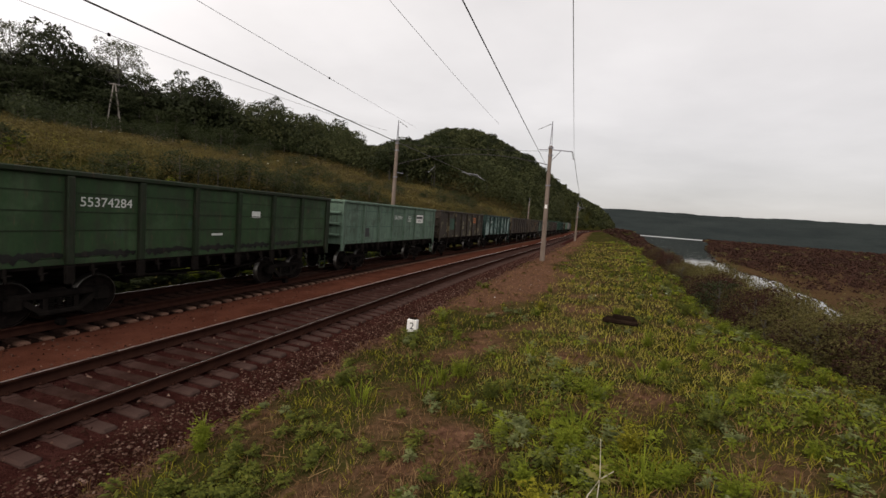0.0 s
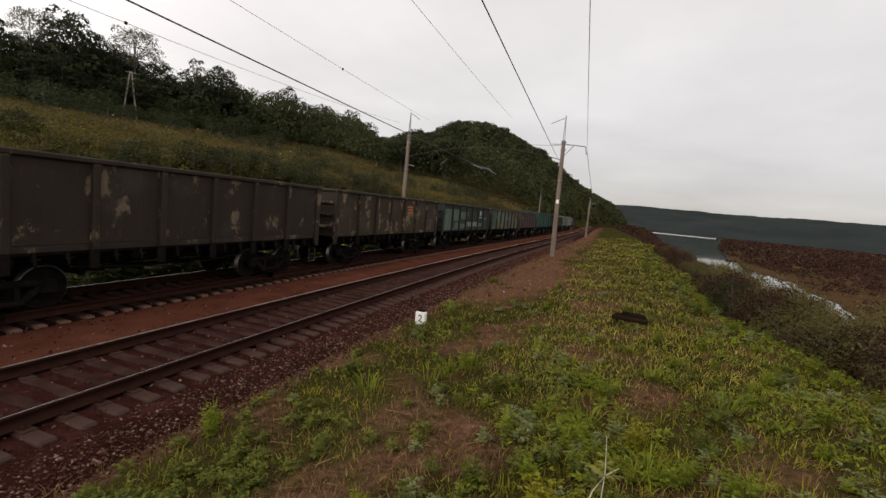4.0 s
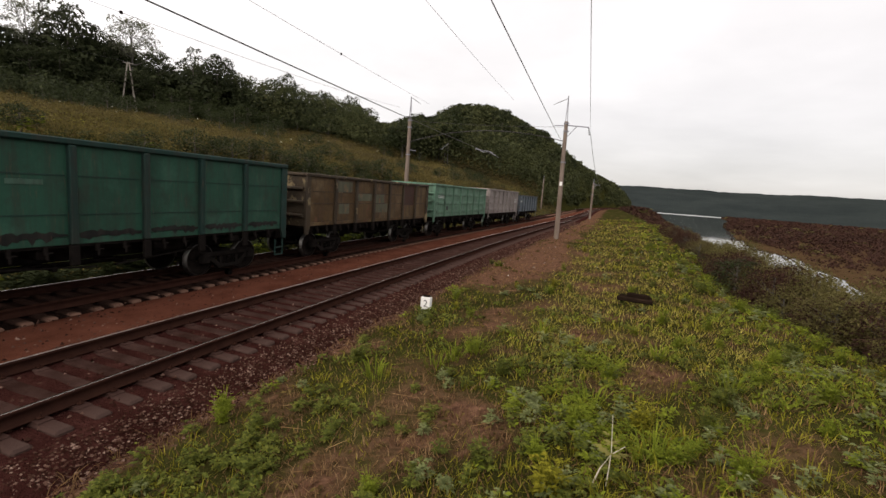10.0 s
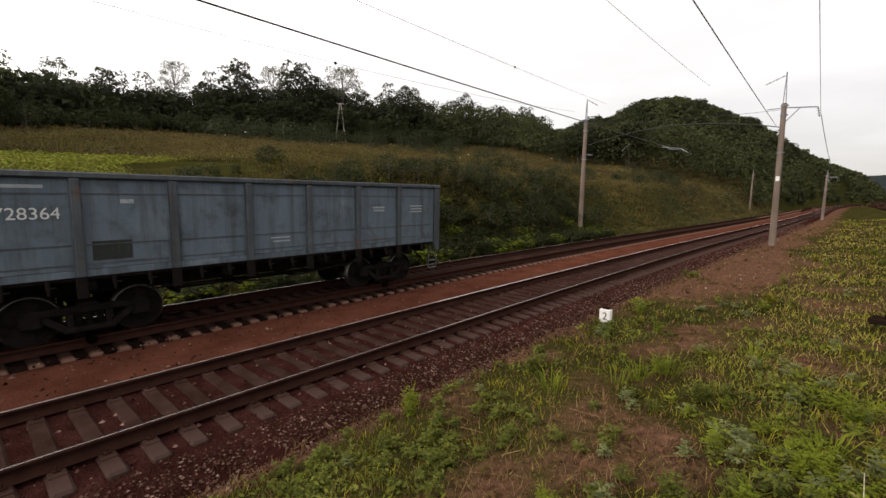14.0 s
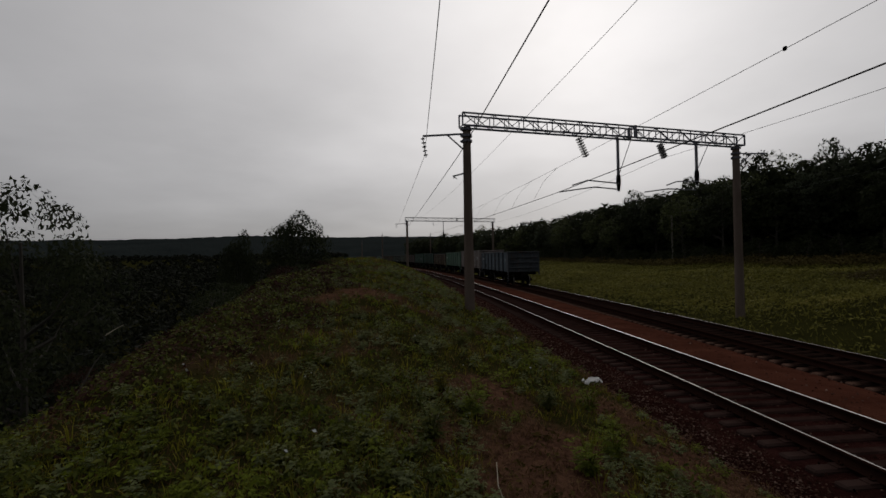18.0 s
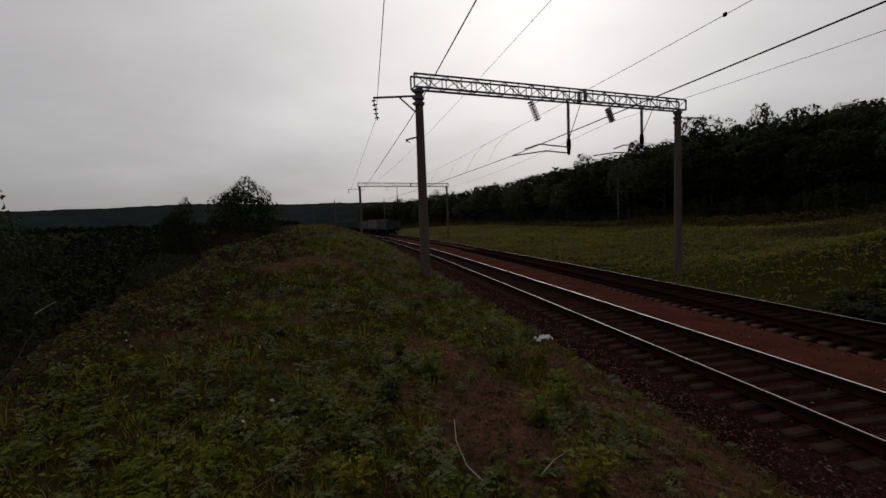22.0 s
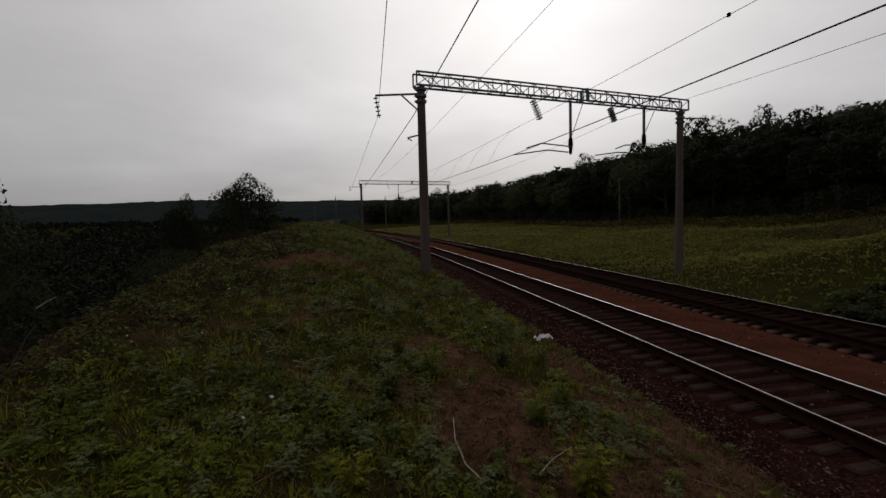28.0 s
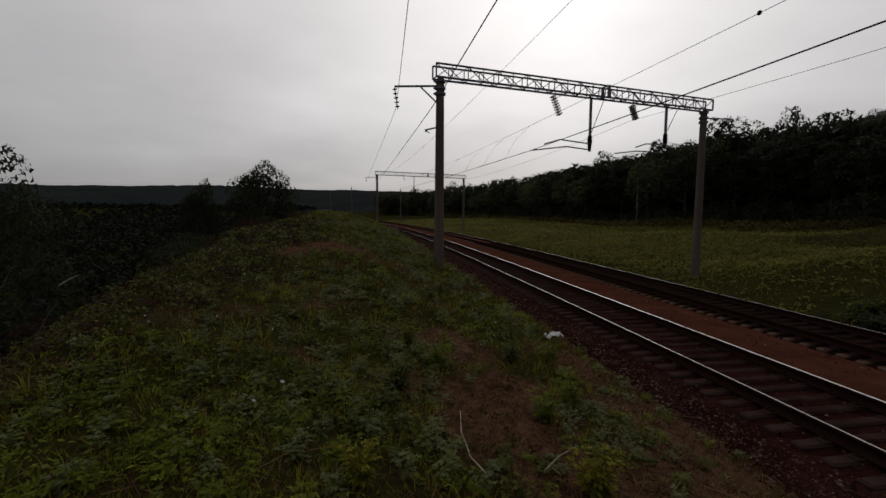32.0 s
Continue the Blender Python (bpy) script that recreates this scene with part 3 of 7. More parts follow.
def build_ground():
    xs = spaced([(-2600, -400, 12), (-400, -120, 20), (-120, -16, 48), (-16, -14.3, 3), (-14.3, -5.0, 4), (-5.0, 8, 54), (8, 30, 30), (30, 120, 40), (120, 500, 30), (500, 2600, 14)])
    ys = spaced([(-2600, -500, 10), (-500, -120, 30), (-120, -30, 40), (-30, 40, 160), (40, 120, 50), (120, 300, 40), (300, 800, 30), (800, 2600, 12)])
    X, Y = np.meshgrid(xs, ys, indexing="ij")
    X = X + shift(Y) * np.exp(-(X / 120) ** 2) * 1.0
    Z = ground_z(X, Y)
    V = np.stack([X, Y, Z], -1).reshape(-1, 3)
    nx, ny = len(xs), len(ys)
    i, j = np.meshgrid(np.arange(nx - 1), np.arange(ny - 1), indexing="ij")
    a = (i * ny + j).ravel()
    q = np.stack([a, a + ny, a + ny + 1, a + 1], -1)
    me = quads("ground", V, q, M_SOIL, True)
    xc = X - shift(Y)
    bank = smooth(-5.6, -5.0, xc) * (1 - smooth(6, 11, xc))
    bare = np.clip(bank * bareness(X, Y) * (1 - bramble(X, Y)) + (1 - bank) * 0.12 + 0.22 * smooth(-15.0, -16.5, xc) * smooth(-28, -22, xc) * smooth(-12, -6, Y) * smooth(9, 4, Y) + smooth(7, 16, xc) * 0.30 * (1 - smooth(300, 600, X)) * smooth(-30, 20, Y), 0, 1)
    me.attributes.new("bare", "FLOAT", "POINT").data.foreach_set("value", bare.ravel().astype(np.float32))
    thing("ground", "rough earth ground with patches of soil and thin grass", "ground", kind="structure", data=me)


build_ground()

# ---- river, far hills ----
def build_water():
    ys = np.concatenate([np.linspace(6, 200, 90), np.linspace(205, 1350, 60)])
    xc, w = river_x(ys), river_w(ys) * 1.25
    V = np.concatenate([np.stack([xc - w, ys, np.full_like(ys, -6.75)], -1), np.stack([xc + w, ys, np.full_like(ys, -6.75)], -1)])
    n = len(ys)
    a = np.arange(n - 1)
    me = quads("river", V, np.stack([a, a + n, a + n + 1, a + 1], -1), M_WATER)
    thing("river_water", "still dark river water mirroring sky and hills", "river", kind="structure", data=me)


build_water()


def far_hills():
    """A ring of low wooded hills round the plain, behind everything else."""
    az = np.linspace(radians(-190), radians(170), 700)
    rows = []
    for r, k in ((900, 0.0), (1150, 0.55), (1400, 0.92), (1550, 1.0), (1900, 0.9), (2300, 0.6)):
        el = np.interp(np.degrees(az), [-190, -180, -172, -164, -159, -149, -120, -60, -25, -5, 10, 40, 75, 120, 170], [2.5, 2.5, 2.6, 2.7, 2.65, 2.15, 2.1, 2.3, 2.15, 2.25, 2.4, 2.4, 2.4, 3.0, 2.5])
        top = 1550 * np.tan(np.radians(el)) + 2.9
        wob = 1.5 * np.sin(az * 23 + r) + 0.8 * np.sin(az * 67 + 2 * r) + np.random.RandomState(int(r)).uniform(-1.1, 1.1, len(az))
        base = np.where(np.abs(az) < 4, -6.0, -6.0)
        z = base + (top - base) * k + wob * (k > 0.3)
        rows.append(np.stack([np.sin(-az) * r * -1 * -1, np.cos(az) * r, z], -1))
    V = np.concatenate(rows)
    n = len(az)
    q = []
    for i in range(len(rows) - 1):
        a = np.arange(n - 1) + i * n
        q.append(np.stack([a, a + 1, a + n + 1, a + n], -1))
    me = quads("far_hills", V, np.concatenate(q), M_FARWOOD, False)
    thing("backdrop_hills", "low dark green wooded hills along the horizon", "hills", kind="structure", data=me)


far_hills()


# ---- railway ----
def along(c, y, side=0.0):
    """A point beside a track's centre line, and the heading there (radians)."""
    y = float(y)
    dx = float(shift(y + 0.5) - shift(y - 0.5))
    hd = math.atan2(-dx, 1.0)
    return Vector((c + float(shift(y)) + side * math.cos(hd), y + side * math.sin(hd), float(rail_z(y)))), hd


def sweep(name, c, prof, ys, mat, jitter=0.0, seed=1, closed=False):
    rng = np.random.RandomState(seed)
    rows = []
    sx = c + shift(ys)
    for dx, dz in prof:
        rows.append(np.stack([sx + dx + rng.uniform(-jitter, jitter, len(ys)), ys, rail_z(ys) + dz + rng.uniform(-jitter, jitter, len(ys)) * 0.5], -1))
    V = np.concatenate(rows)
    n, m = len(ys), len(prof)
    q = []
    for i in range(m if closed else m - 1):
        a, b = np.arange(n - 1) + i * n, np.arange(n - 1) + ((i + 1) % m) * n
        q.append(np.stack([a, b, b + 1, a + 1], -1))
    return quads(name, V, np.concatenate(q), mat, jitter > 0)


Y_BED = np.concatenate([np.arange(-520, -60, 6.0), np.arange(-60, 80, 0.35), np.arange(80, 470, 6.0)])
Y_RAIL = np.concatenate([np.arange(-520, -60, 5.0), np.arange(-60, 90, 3.0), np.arange(90, 470, 5.0)])
BED_NEAR = [(-0.92, -0.17), (-0.6, -0.235), (-0.2, -0.225), (0.2, -0.23), (0.6, -0.24), (1.0, -0.235), (1.35, -0.25), (1.7, -0.28), (2.0, -0.36), (2.25, -0.47), (2.6, -0.75), (3.0, -1.0)]
BED_FAR = [(-3.6, -1.05), (-3.0, -0.85), (-2.4, -0.55), (-1.8, -0.27), (-1.35, -0.25), (-0.7, -0.235), (0.0, -0.23), (0.7, -0.235), (1.0, -0.24), (1.32, -0.25)]
GAP = C2 - C1
BED_MID = [(GAP + 1.30, -0.30), (GAP + 1.38, -0.235), (GAP + 1.65, -0.17), (GAP + 2.0, -0.14), (GAP + 2.4, -0.13), (GAP + 2.8, -0.13), (GAP + 3.1, -0.14), (-0.95, -0.15), (-0.86, -0.17), (-0.84, -0.26)]
thing("ballast_bed_near", "dark brown crushed stone ballast under the track", "ballast", kind="structure", data=sweep("ballast_near", C1, BED_NEAR, Y_BED, M_BALLAST, 0.025, 3))
thing("ballast_bed_far", "dark oily stone ballast under the far track", "ballast", kind="structure", data=sweep("ballast_far", C2, BED_FAR, Y_BED, M_OILY, 0.02, 4))
thing("soil_strip", "rust-coloured soil and gravel between the two tracks", "soil", kind="structure", data=sweep("soil_strip", C1, BED_MID, Y_BED, M_STRIP, 0.018, 5))

RAIL_BODY = [(-0.022, -0.0015), (-0.032, -0.005), (-0.036, -0.014), (-0.036, -0.042), (-0.010, -0.055), (-0.009, -0.145), (-0.075, -0.165), (-0.075, -0.178), (0.075, -0.178), (0.075, -0.165), (0.009, -0.145), (0.010, -0.055), (0.036, -0.042), (0.036, -0.014), (0.032, -0.005), (0.022, -0.0015)]
# bright strip as narrow as the glint, less than the full head
RAIL_HEAD = [(-0.017, -0.0005), (-0.009, 0.001), (0.009, 0.001), (0.017, -0.0005)]


def sleeper_mesh(mat):
    g = Geo()
    g.box(0, 0, -0.285, 2.7, 0.205, 0.19, 0.03)
    for s in (-1, 1):
        g.box(s * 0.795, 0, -0.185, 0.42, 0.165, 0.02, 0.008)
    return g.mesh("sleeper", mat)


def clip_mesh():
    g = Geo()
    for s in (-1, 1):
        for k in (-1, 1):
            g.box(s * 0.795 + k * 0.10, 0, -0.16, 0.06, 0.07, 0.025, 0.008)
            g.tube([(s * 0.795 + k * 0.115, 0, -0.16), (s * 0.795 + k * 0.115, 0, -0.10)], 0.012, 6)
    return g.mesh("rail_fastening", M_RAIL)


def build_track(name, c, label, clips, mat, dull_far=False):
    root = thing(name, label, "railway track", group="railway tracks", kind="structure")
    for s in (-0.795, 0.795):
        dull = s > 0
        rail = part("rail", sweep("rail", c, [(s + x, z) for x, z in RAIL_BODY], Y_RAIL, M_RAIL, closed=True), root, "rusty steel rail with a bright worn head")
        # head metal chosen per rail to imitate how strongly each one glints
        part("rail_head", sweep("rail_head", c, [(s + x, z) for x, z in RAIL_HEAD], Y_RAIL, (M_RAIL_LOWGLINT if clips else M_RAIL) if dull else (M_RAILHEAD if clips else M_RAIL_LOWGLINT)), rail, "worn running surface, its weaker sky glint set by a darker metal" if dull else "bright polished running surface")
    me, cl = sleeper_mesh(mat), clip_mesh()
    step = 0.425
    rng = random.Random(7)
    near = [i for i in range(-1220, 1100) if -42 < i * step < 84]
    for i in near:
        p, hd = along(c, i * step)
        ob = part("sleeper", me, root, m=Matrix.Translation(p) @ Matrix.Rotation(hd + rng.uniform(-0.012, 0.012), 4, "Z") @ Matrix.Translation((0, 0, rng.uniform(-0.012, 0.006))))
        if clips and -14 < i * step < 26:
            part("rail_fastening", cl, ob)
    g = Geo()
    for i in range(-1200, 1080):
        if i not in near and i * step < 460:
            p, hd = along(c, i * step)
            g.box(0, 0, -0.285, 2.7, 0.205, 0.19, 0, Matrix.Translation(p) @ Matrix.Rotation(hd, 4, "Z"))
    tagged(part("distant_sleepers", g.mesh("distant_sleepers", mat), root), kind="stuff")
    return root


build_track("railway_track_near", C1, "straight railway track with brown concrete sleepers and bright rails", True, M_SLEEPER)
build_track("railway_track_far", C2, "second railway track on dark ballast behind the soil strip", False, M_SLEEPER_OILY)


def gravel():
    """Loose crushed stones on the shoulder of the near track."""
    rng = np.random.RandomState(11)
    n = 46000
    y = np.concatenate([rng.normal(1, 13, n // 2), rng.uniform(-50, 70, n - n // 2)])
    dx = np.concatenate([rng.triangular(1.25, 1.9, 2.6, n // 2), rng.triangular(1.2, 1.9, 2.5, n - n // 2)])
    prof = np.array(BED_NEAR)
    z = rail_z(y) + np.interp(dx, prof[:, 0], prof[:, 1])
    x = C1 + shift(y) + dx
    z = np.maximum(z, ground_z(x, y))
    size = rng.uniform(0.008, 0.024, n) * (1 + np.abs(y) / 55)
    base = np.array([(1, 0, 0), (0, 1, 0), (-1, 0, 0), (0, -1, 0), (0, 0, 1), (0.4, 0.3, -0.7)])
    ang = rng.uniform(0, 6.28, n)
    c, s = np.cos(ang), np.sin(ang)
    P = base[None] * rng.uniform(0.6, 1.35, (n, 6, 3)) * size[:, None, None]
    R = np.stack([P[..., 0] * c[:, None] - P[..., 1] * s[:, None], P[..., 0] * s[:, None] + P[..., 1] * c[:, None], P[..., 2] * 0.8], -1)
    V = R + np.stack([x, y, z + size * 0.2], -1)[:, None]
    # two quads make the upper faces of each stone: a roof of four facets
    q = np.array([(0, 1, 4, 3), (1, 2, 3, 4)])
    Q = (q[None] + (np.arange(n) * 6)[:, None, None]).reshape(-1, 4)
    me = quads("gravel", V.reshape(-1, 3), Q, M_STONE)
    thing("shoulder_gravel", "loose pale and brown crushed stones along the ballast shoulder", "gravel", kind="stuff", data=me)
    # a sprinkle on the soil strip and between the sleepers
    n = 5000
    y = rng.normal(4, 14, n)
    dx = rng.uniform(GAP + 1.4, 1.3, n)
    size = rng.uniform(0.012, 0.035, n)
    x = C1 + shift(y) + dx
    z = rail_z(y) + np.where(dx < -0.9, -0.135, -0.22)
    P = base[None] * rng.uniform(0.6, 1.35, (n, 6, 3)) * size[:, None, None]
    V = P + np.stack([x, y, z], -1)[:, None]
    Q = (q[None] + (np.arange(n) * 6)[:, None, None]).reshape(-1, 4)
    thing("scattered_stones", "small loose stones lying on the track bed", "gravel", kind="stuff", data=quads("scattered_stones", V.reshape(-1, 3), Q, M_STONE))


gravel()


# ---- the freight train ----
PITCH, HALF = 12.15, 5.82
PANEL_W = 1.58
PANEL_Y = [(i - 3.5) * PANEL_W for i in range(8)]
BOGIE_Y, AXLE = 3.80, 0.86
SIZE = 0.95


def flat_side():
    return [(Geo().box(0, 0, (z0 + z1) / 2, 0.05, 2 * HALF - 0.1, z1 - z0, 0.012).mesh("side_board", M_IRON), 0.0)
            for z0, z1 in ((1.32, 1.47), (1.473, 3.36))]


def ribbed_side():
    out = [(Geo().box(0, 0, 2.34, 0.05, 2 * HALF - 0.1, 2.04, 0.012).mesh("side_sheet", M_IRON), 0.0),
           (Geo().box(0, 0, 1.39, 0.08, 2 * HALF - 0.1, 0.12, 0.02).mesh("bottom_sill", M_IRON), 0.0)]
    for z in (1.66, 2.24, 2.84):
        me = Geo().box(0.035, 0, z, 0.07, PANEL_W - 0.4, 0.20, 0.045).mesh("pressed_rib", M_IRON)
        out += [(me, (PANEL_Y[i] + PANEL_Y[i + 1]) / 2) for i in range(7)]
    return out


def end_wall_mesh():
    g = Geo()
    g.box(0, 0, 2.34, 2.96, 0.05, 2.06, 0.012)
    return g.mesh("end_wall", M_IRON)


RIBS = [(Geo().box(0, 0, 0, 2.8, 0.11, 0.13, 0.03).mesh("end_rib", M_IRON), [(0, 0.075, z) for z in (1.75, 2.3, 2.85)]),
        (Geo().box(0, 0, 0, 0.14, 0.08, 0.42, 0.02).mesh("end_stay", M_IRON), [(x, 0.06, 1.46) for x in (-0.55, 0.6)])]


def post_mesh():
    g = Geo()
    g.box(0, 0, 2.34, 0.13, 0.15, 2.02, 0.02)
    return g.mesh("post", M_IRON)


def foot_mesh():
    g = Geo()
    g.box(0.01, 0, 1.10, 0.12, 0.18, 0.44, 0.025)
    return g.mesh("post_foot", M_IRON)


def corner_mesh():
    """A wide folded corner plate with its lower edge cut on the slant."""
    g = Geo()
    p = [(0.0, 3.36), (0.26, 3.36), (0.26, 1.32), (0.16, 1.0), (0.0, 1.0)]
    v = [(s * 0.035, y, z) for s in (-1, 1) for y, z in p]
    f = [(4, 3, 2, 1, 0), (5, 6, 7, 8, 9)] + [(i, (i + 1) % 5, (i + 1) % 5 + 5, i + 5) for i in range(5)]
    g.add(v, f)
    return g.mesh("corner_plate", M_IRON)


def rim_mesh():
    g = Geo()
    for s in (-1, 1):
        g.box(s * 1.52, 0, 3.42, 0.15, 2 * HALF + 0.06, 0.13, 0.025)
        g.box(0, s * (HALF - 0.02), 3.42, 2.9, 0.13, 0.12, 0.025)
    return g.mesh("top_rim", M_IRON)


def frame_mesh():
    g = Geo()
    g.box(0, 0, 1.28, 2.9, 2 * HALF - 0.2, 0.05)
    g.box(0, 0, 0.98, 0.45, 2 * HALF + 0.1, 0.48, 0.03)
    g.box(0.18, 0, 0.66, 0.16, 4.3, 0.10, 0.02)
    for y in (-2.15, -0.75, 0.75, 2.15):
        g.box(0.1, y, 0.70, 1.5, 0.10, 0.12, 0.02)
    for x in (-0.75, 0.75):
        g.bar((x, -5.25, 1.12), (x, 5.25, 1.12), 0.14)
    for y in (-5.25, -BOGIE_Y, -1.25, 1.25, BOGIE_Y, 5.25):
        g.box(0, y, 1.12, 2.75, 0.22, 0.22, 0.03)
    g.tube([(0.55, 1.6, 0.95), (0.55, 2.5, 0.95)], 0.2, 12)
    g.box(-0.5, -1.6, 0.85, 0.5, 0.7, 0.3, 0.04)
    g.bar((0.5, -2.8, 0.75), (0.5, 2.8, 0.75), 0.04)
    for s in (-1, 1):
        g.bar((1.30, s * 2.6, 0.95), (1.30, s * 0.2, 0.75), 0.035)
    return g.mesh("underframe", M_IRON)


def lock_mesh():
    g = Geo()
    g.box(0, 0, 1.22, 0.10, 0.07, 0.20, 0.02)
    g.box(0.05, 0, 1.10, 0.06, 0.05, 0.14, 0.015)
    g.box(0.02, 0.05, 1.17, 0.05, 0.14, 0.035, 0.01)
    return g.mesh("hatch_latch", M_IRON)


def side_frame_mesh():
    g = Geo()
    g.box(0, 0, 0.62, 0.16, 1.98, 0.16, 0.04)
    for s in (-1, 1):
        g.box(0, s * AXLE, 0.50, 0.20, 0.34, 0.30, 0.05)
        g.bar((0, s * 0.72, 0.55), (0, s * 0.36, 0.26), 0.14, 0.12)
        g.bar((0, s * 0.30, 0.30), (0, s * 0.30, 0.60), 0.12, 0.10)
        g.lathe([(-0.02, 0.0), (-0.02, 0.09), (0.12, 0.085), (0.13, 0.0)], 12)
    g.box(0, 0, 0.24, 0.18, 0.85, 0.12, 0.03)
    for k in (-0.17, 0, 0.17):
        for z in (0.31, 0.36, 0.41, 0.46, 0.51):
            g.lathe([(z, 0.06), (z + 0.015, 0.072), (z + 0.03, 0.06)], 8, "z")
            g.v[-24:] = [(x, y + k, zz) for x, y, zz in g.v[-24:]]
    return g.mesh("side_frame", M_IRON)


def wheel_meshes():
    g = Geo()
    g.lathe([(-0.9, 0.065), (0.9, 0.065)], 12)
    treads = []
    for s in (-1, 1):
        t = Geo()
        treads.append(t)
        g.lathe([(s * 0.70, 0.09), (s * 0.72, 0.14), (s * 0.76, 0.40), (s * 0.73, 0.42), (s * 0.73, 0.465)], 28)
        g.lathe([(s * 0.86, 0.42), (s * 0.85, 0.465)], 28)
        g.lathe([(s * 0.80, 0.10), (s * 0.79, 0.16), (s * 0.80, 0.40), (s * 0.86, 0.42)], 28)
        for k in range(4):
            a = k * math.pi / 2
            g.box(s * 0.81, 0.27 * math.cos(a), 0.27 * math.sin(a), 0.03, 0.06, 0.06, 0.01)
        t.lathe([(s * 0.72, 0.500), (s * 0.735, 0.505), (s * 0.75, 0.478), (s * 0.855, 0.472), (s * 0.858, 0.455)], 28)
    return g.mesh("wheelset", M_WHEEL, True), [t.mesh("tread", M_TREAD, True) for t in treads]


def coupler_mesh():
    g = Geo()
    g.box(0, 0.18, 1.04, 0.22, 0.5, 0.22, 0.04)
    g.box(0.05, 0.52, 1.04, 0.40, 0.24, 0.34, 0.06)
    g.box(-0.12, 0.66, 1.04, 0.10, 0.16, 0.28, 0.03)
    g.tube([(0.25, 0.1, 0.95), (0.3, 0.3, 0.65), (0.2, 0.55, 0.6)], 0.03, 6)
    return g.mesh("coupler", M_IRON)


def step_mesh():
    g = Geo()
    for y in (0, 0.36):
        g.bar((0, y, 0.95), (0, y, 0.42), 0.03, 0.05)
    for z in (0.43, 0.68):
        g.box(0, 0.18, z, 0.09, 0.36, 0.03, 0.008)
    return g.mesh("step", M_IRON)


def ladder_mesh():
    g = Geo()
    for x in (-0.16, 0.16):
        g.bar((x, 0, 1.45), (x, 0, 3.2), 0.03)
    for k in range(6):
        g.bar((-0.16, 0, 1.55 + k * 0.3), (0.16, 0, 1.55 + k * 0.3), 0.025)
    return g.mesh("ladder", M_IRON)


WAGON = dict(flat=flat_side(), ribbed=ribbed_side(), end=end_wall_mesh(), post=post_mesh(), foot=foot_mesh(), corner=corner_mesh(), rim=rim_mesh(),
             frame=frame_mesh(), lock=lock_mesh(), side_frame=side_frame_mesh(), coupler=coupler_mesh(), step=step_mesh(), ladder=ladder_mesh())
WAGON["wheelset"], WAGON["tread"] = wheel_meshes()
SPINNING = []


def paint(name, colours, rust=None, at=0.62, scale=1.2, **k):
    colours = [tuple(0.44 * v for v in c) for c in colours]
    m = material("wagon_paint_" + name, colours, rough=0.66, spec=0.14, scale=0.9, fine=14, bump=0.12, dist=0.01, rust=rust, rust_at=at, rust_scale=scale, obj=1, stretch=(1, 1, 0.7), **k)
    # grime: run-down streaks, coal dust smudges and chalky faded patches
    nt = m.node_tree
    n, l = nt.nodes.new, nt.links.new
    b = nt.nodes["Principled BSDF"]
    col = b.inputs["Base Color"].links[0].from_socket
    tc, oi = n("ShaderNodeTexCoord"), n("ShaderNodeObjectInfo")
    for stretch, sc, lo, hi, amount, tint in (((1, 1, 0.9), 0.8, 0.52, 0.75, 0.35, tuple(min(0.5, 1.5 * v + 0.03) for v in colours[-1])),
                                              ((1, 1, 0.07), 5.0, 0.46, 0.72, 0.62, (0.022, 0.018, 0.015)),
                                              ((1, 1, 1), 1.9, 0.52, 0.70, 0.55, (0.018, 0.016, 0.014)),
                                              ((1, 1, 0.12), 17.0, 0.60, 0.72, 0.5, (0.075, 0.042, 0.026))):
        mp, add = n("ShaderNodeMapping"), n("ShaderNodeVectorMath")
        mp.inputs["Scale"].default_value = stretch
        l(tc.outputs["Object"], add.inputs[0])
        rnd = n("ShaderNodeVectorMath")
        rnd.operation = "SCALE"
        rnd.inputs[0].default_value = (19, 31, 47 + sc)
        l(oi.outputs["Random"], rnd.inputs["Scale"])
        l(rnd.outputs[0], add.inputs[1])
        l(add.outputs[0], mp.inputs["Vector"])
        ns, rr, mx = n("ShaderNodeTexNoise"), n("ShaderNodeMapRange"), n("ShaderNodeMix")
        ns.inputs["Scale"].default_value, ns.inputs["Detail"].default_value, ns.inputs["Roughness"].default_value = sc, 6.0, 0.65
        l(mp.outputs[0], ns.inputs["Vector"])
        rr.inputs["From Min"].default_value, rr.inputs["From Max"].default_value, rr.inputs["To Max"].default_value = lo, hi, amount
        l(ns.outputs[0], rr.inputs["Value"])
        mx.data_type = "RGBA"
        l(rr.outputs[0], mx.inputs["Factor"])
        l(col, mx.inputs["A"])
        mx.inputs["B"].default_value = (*tint, 1)
        col = mx.outputs["Result"]
    l(col, b.inputs["Base Color"])
    return m


RUSTY = (0.075, 0.042, 0.026)


def plate(y0, y1, z0, z1, mat):
    g = Geo()
    g.box(0, (y0 + y1) / 2, (z0 + z1) / 2, 0.008, y1 - y0, z1 - z0)
    return g.mesh("paint_patch", mat)


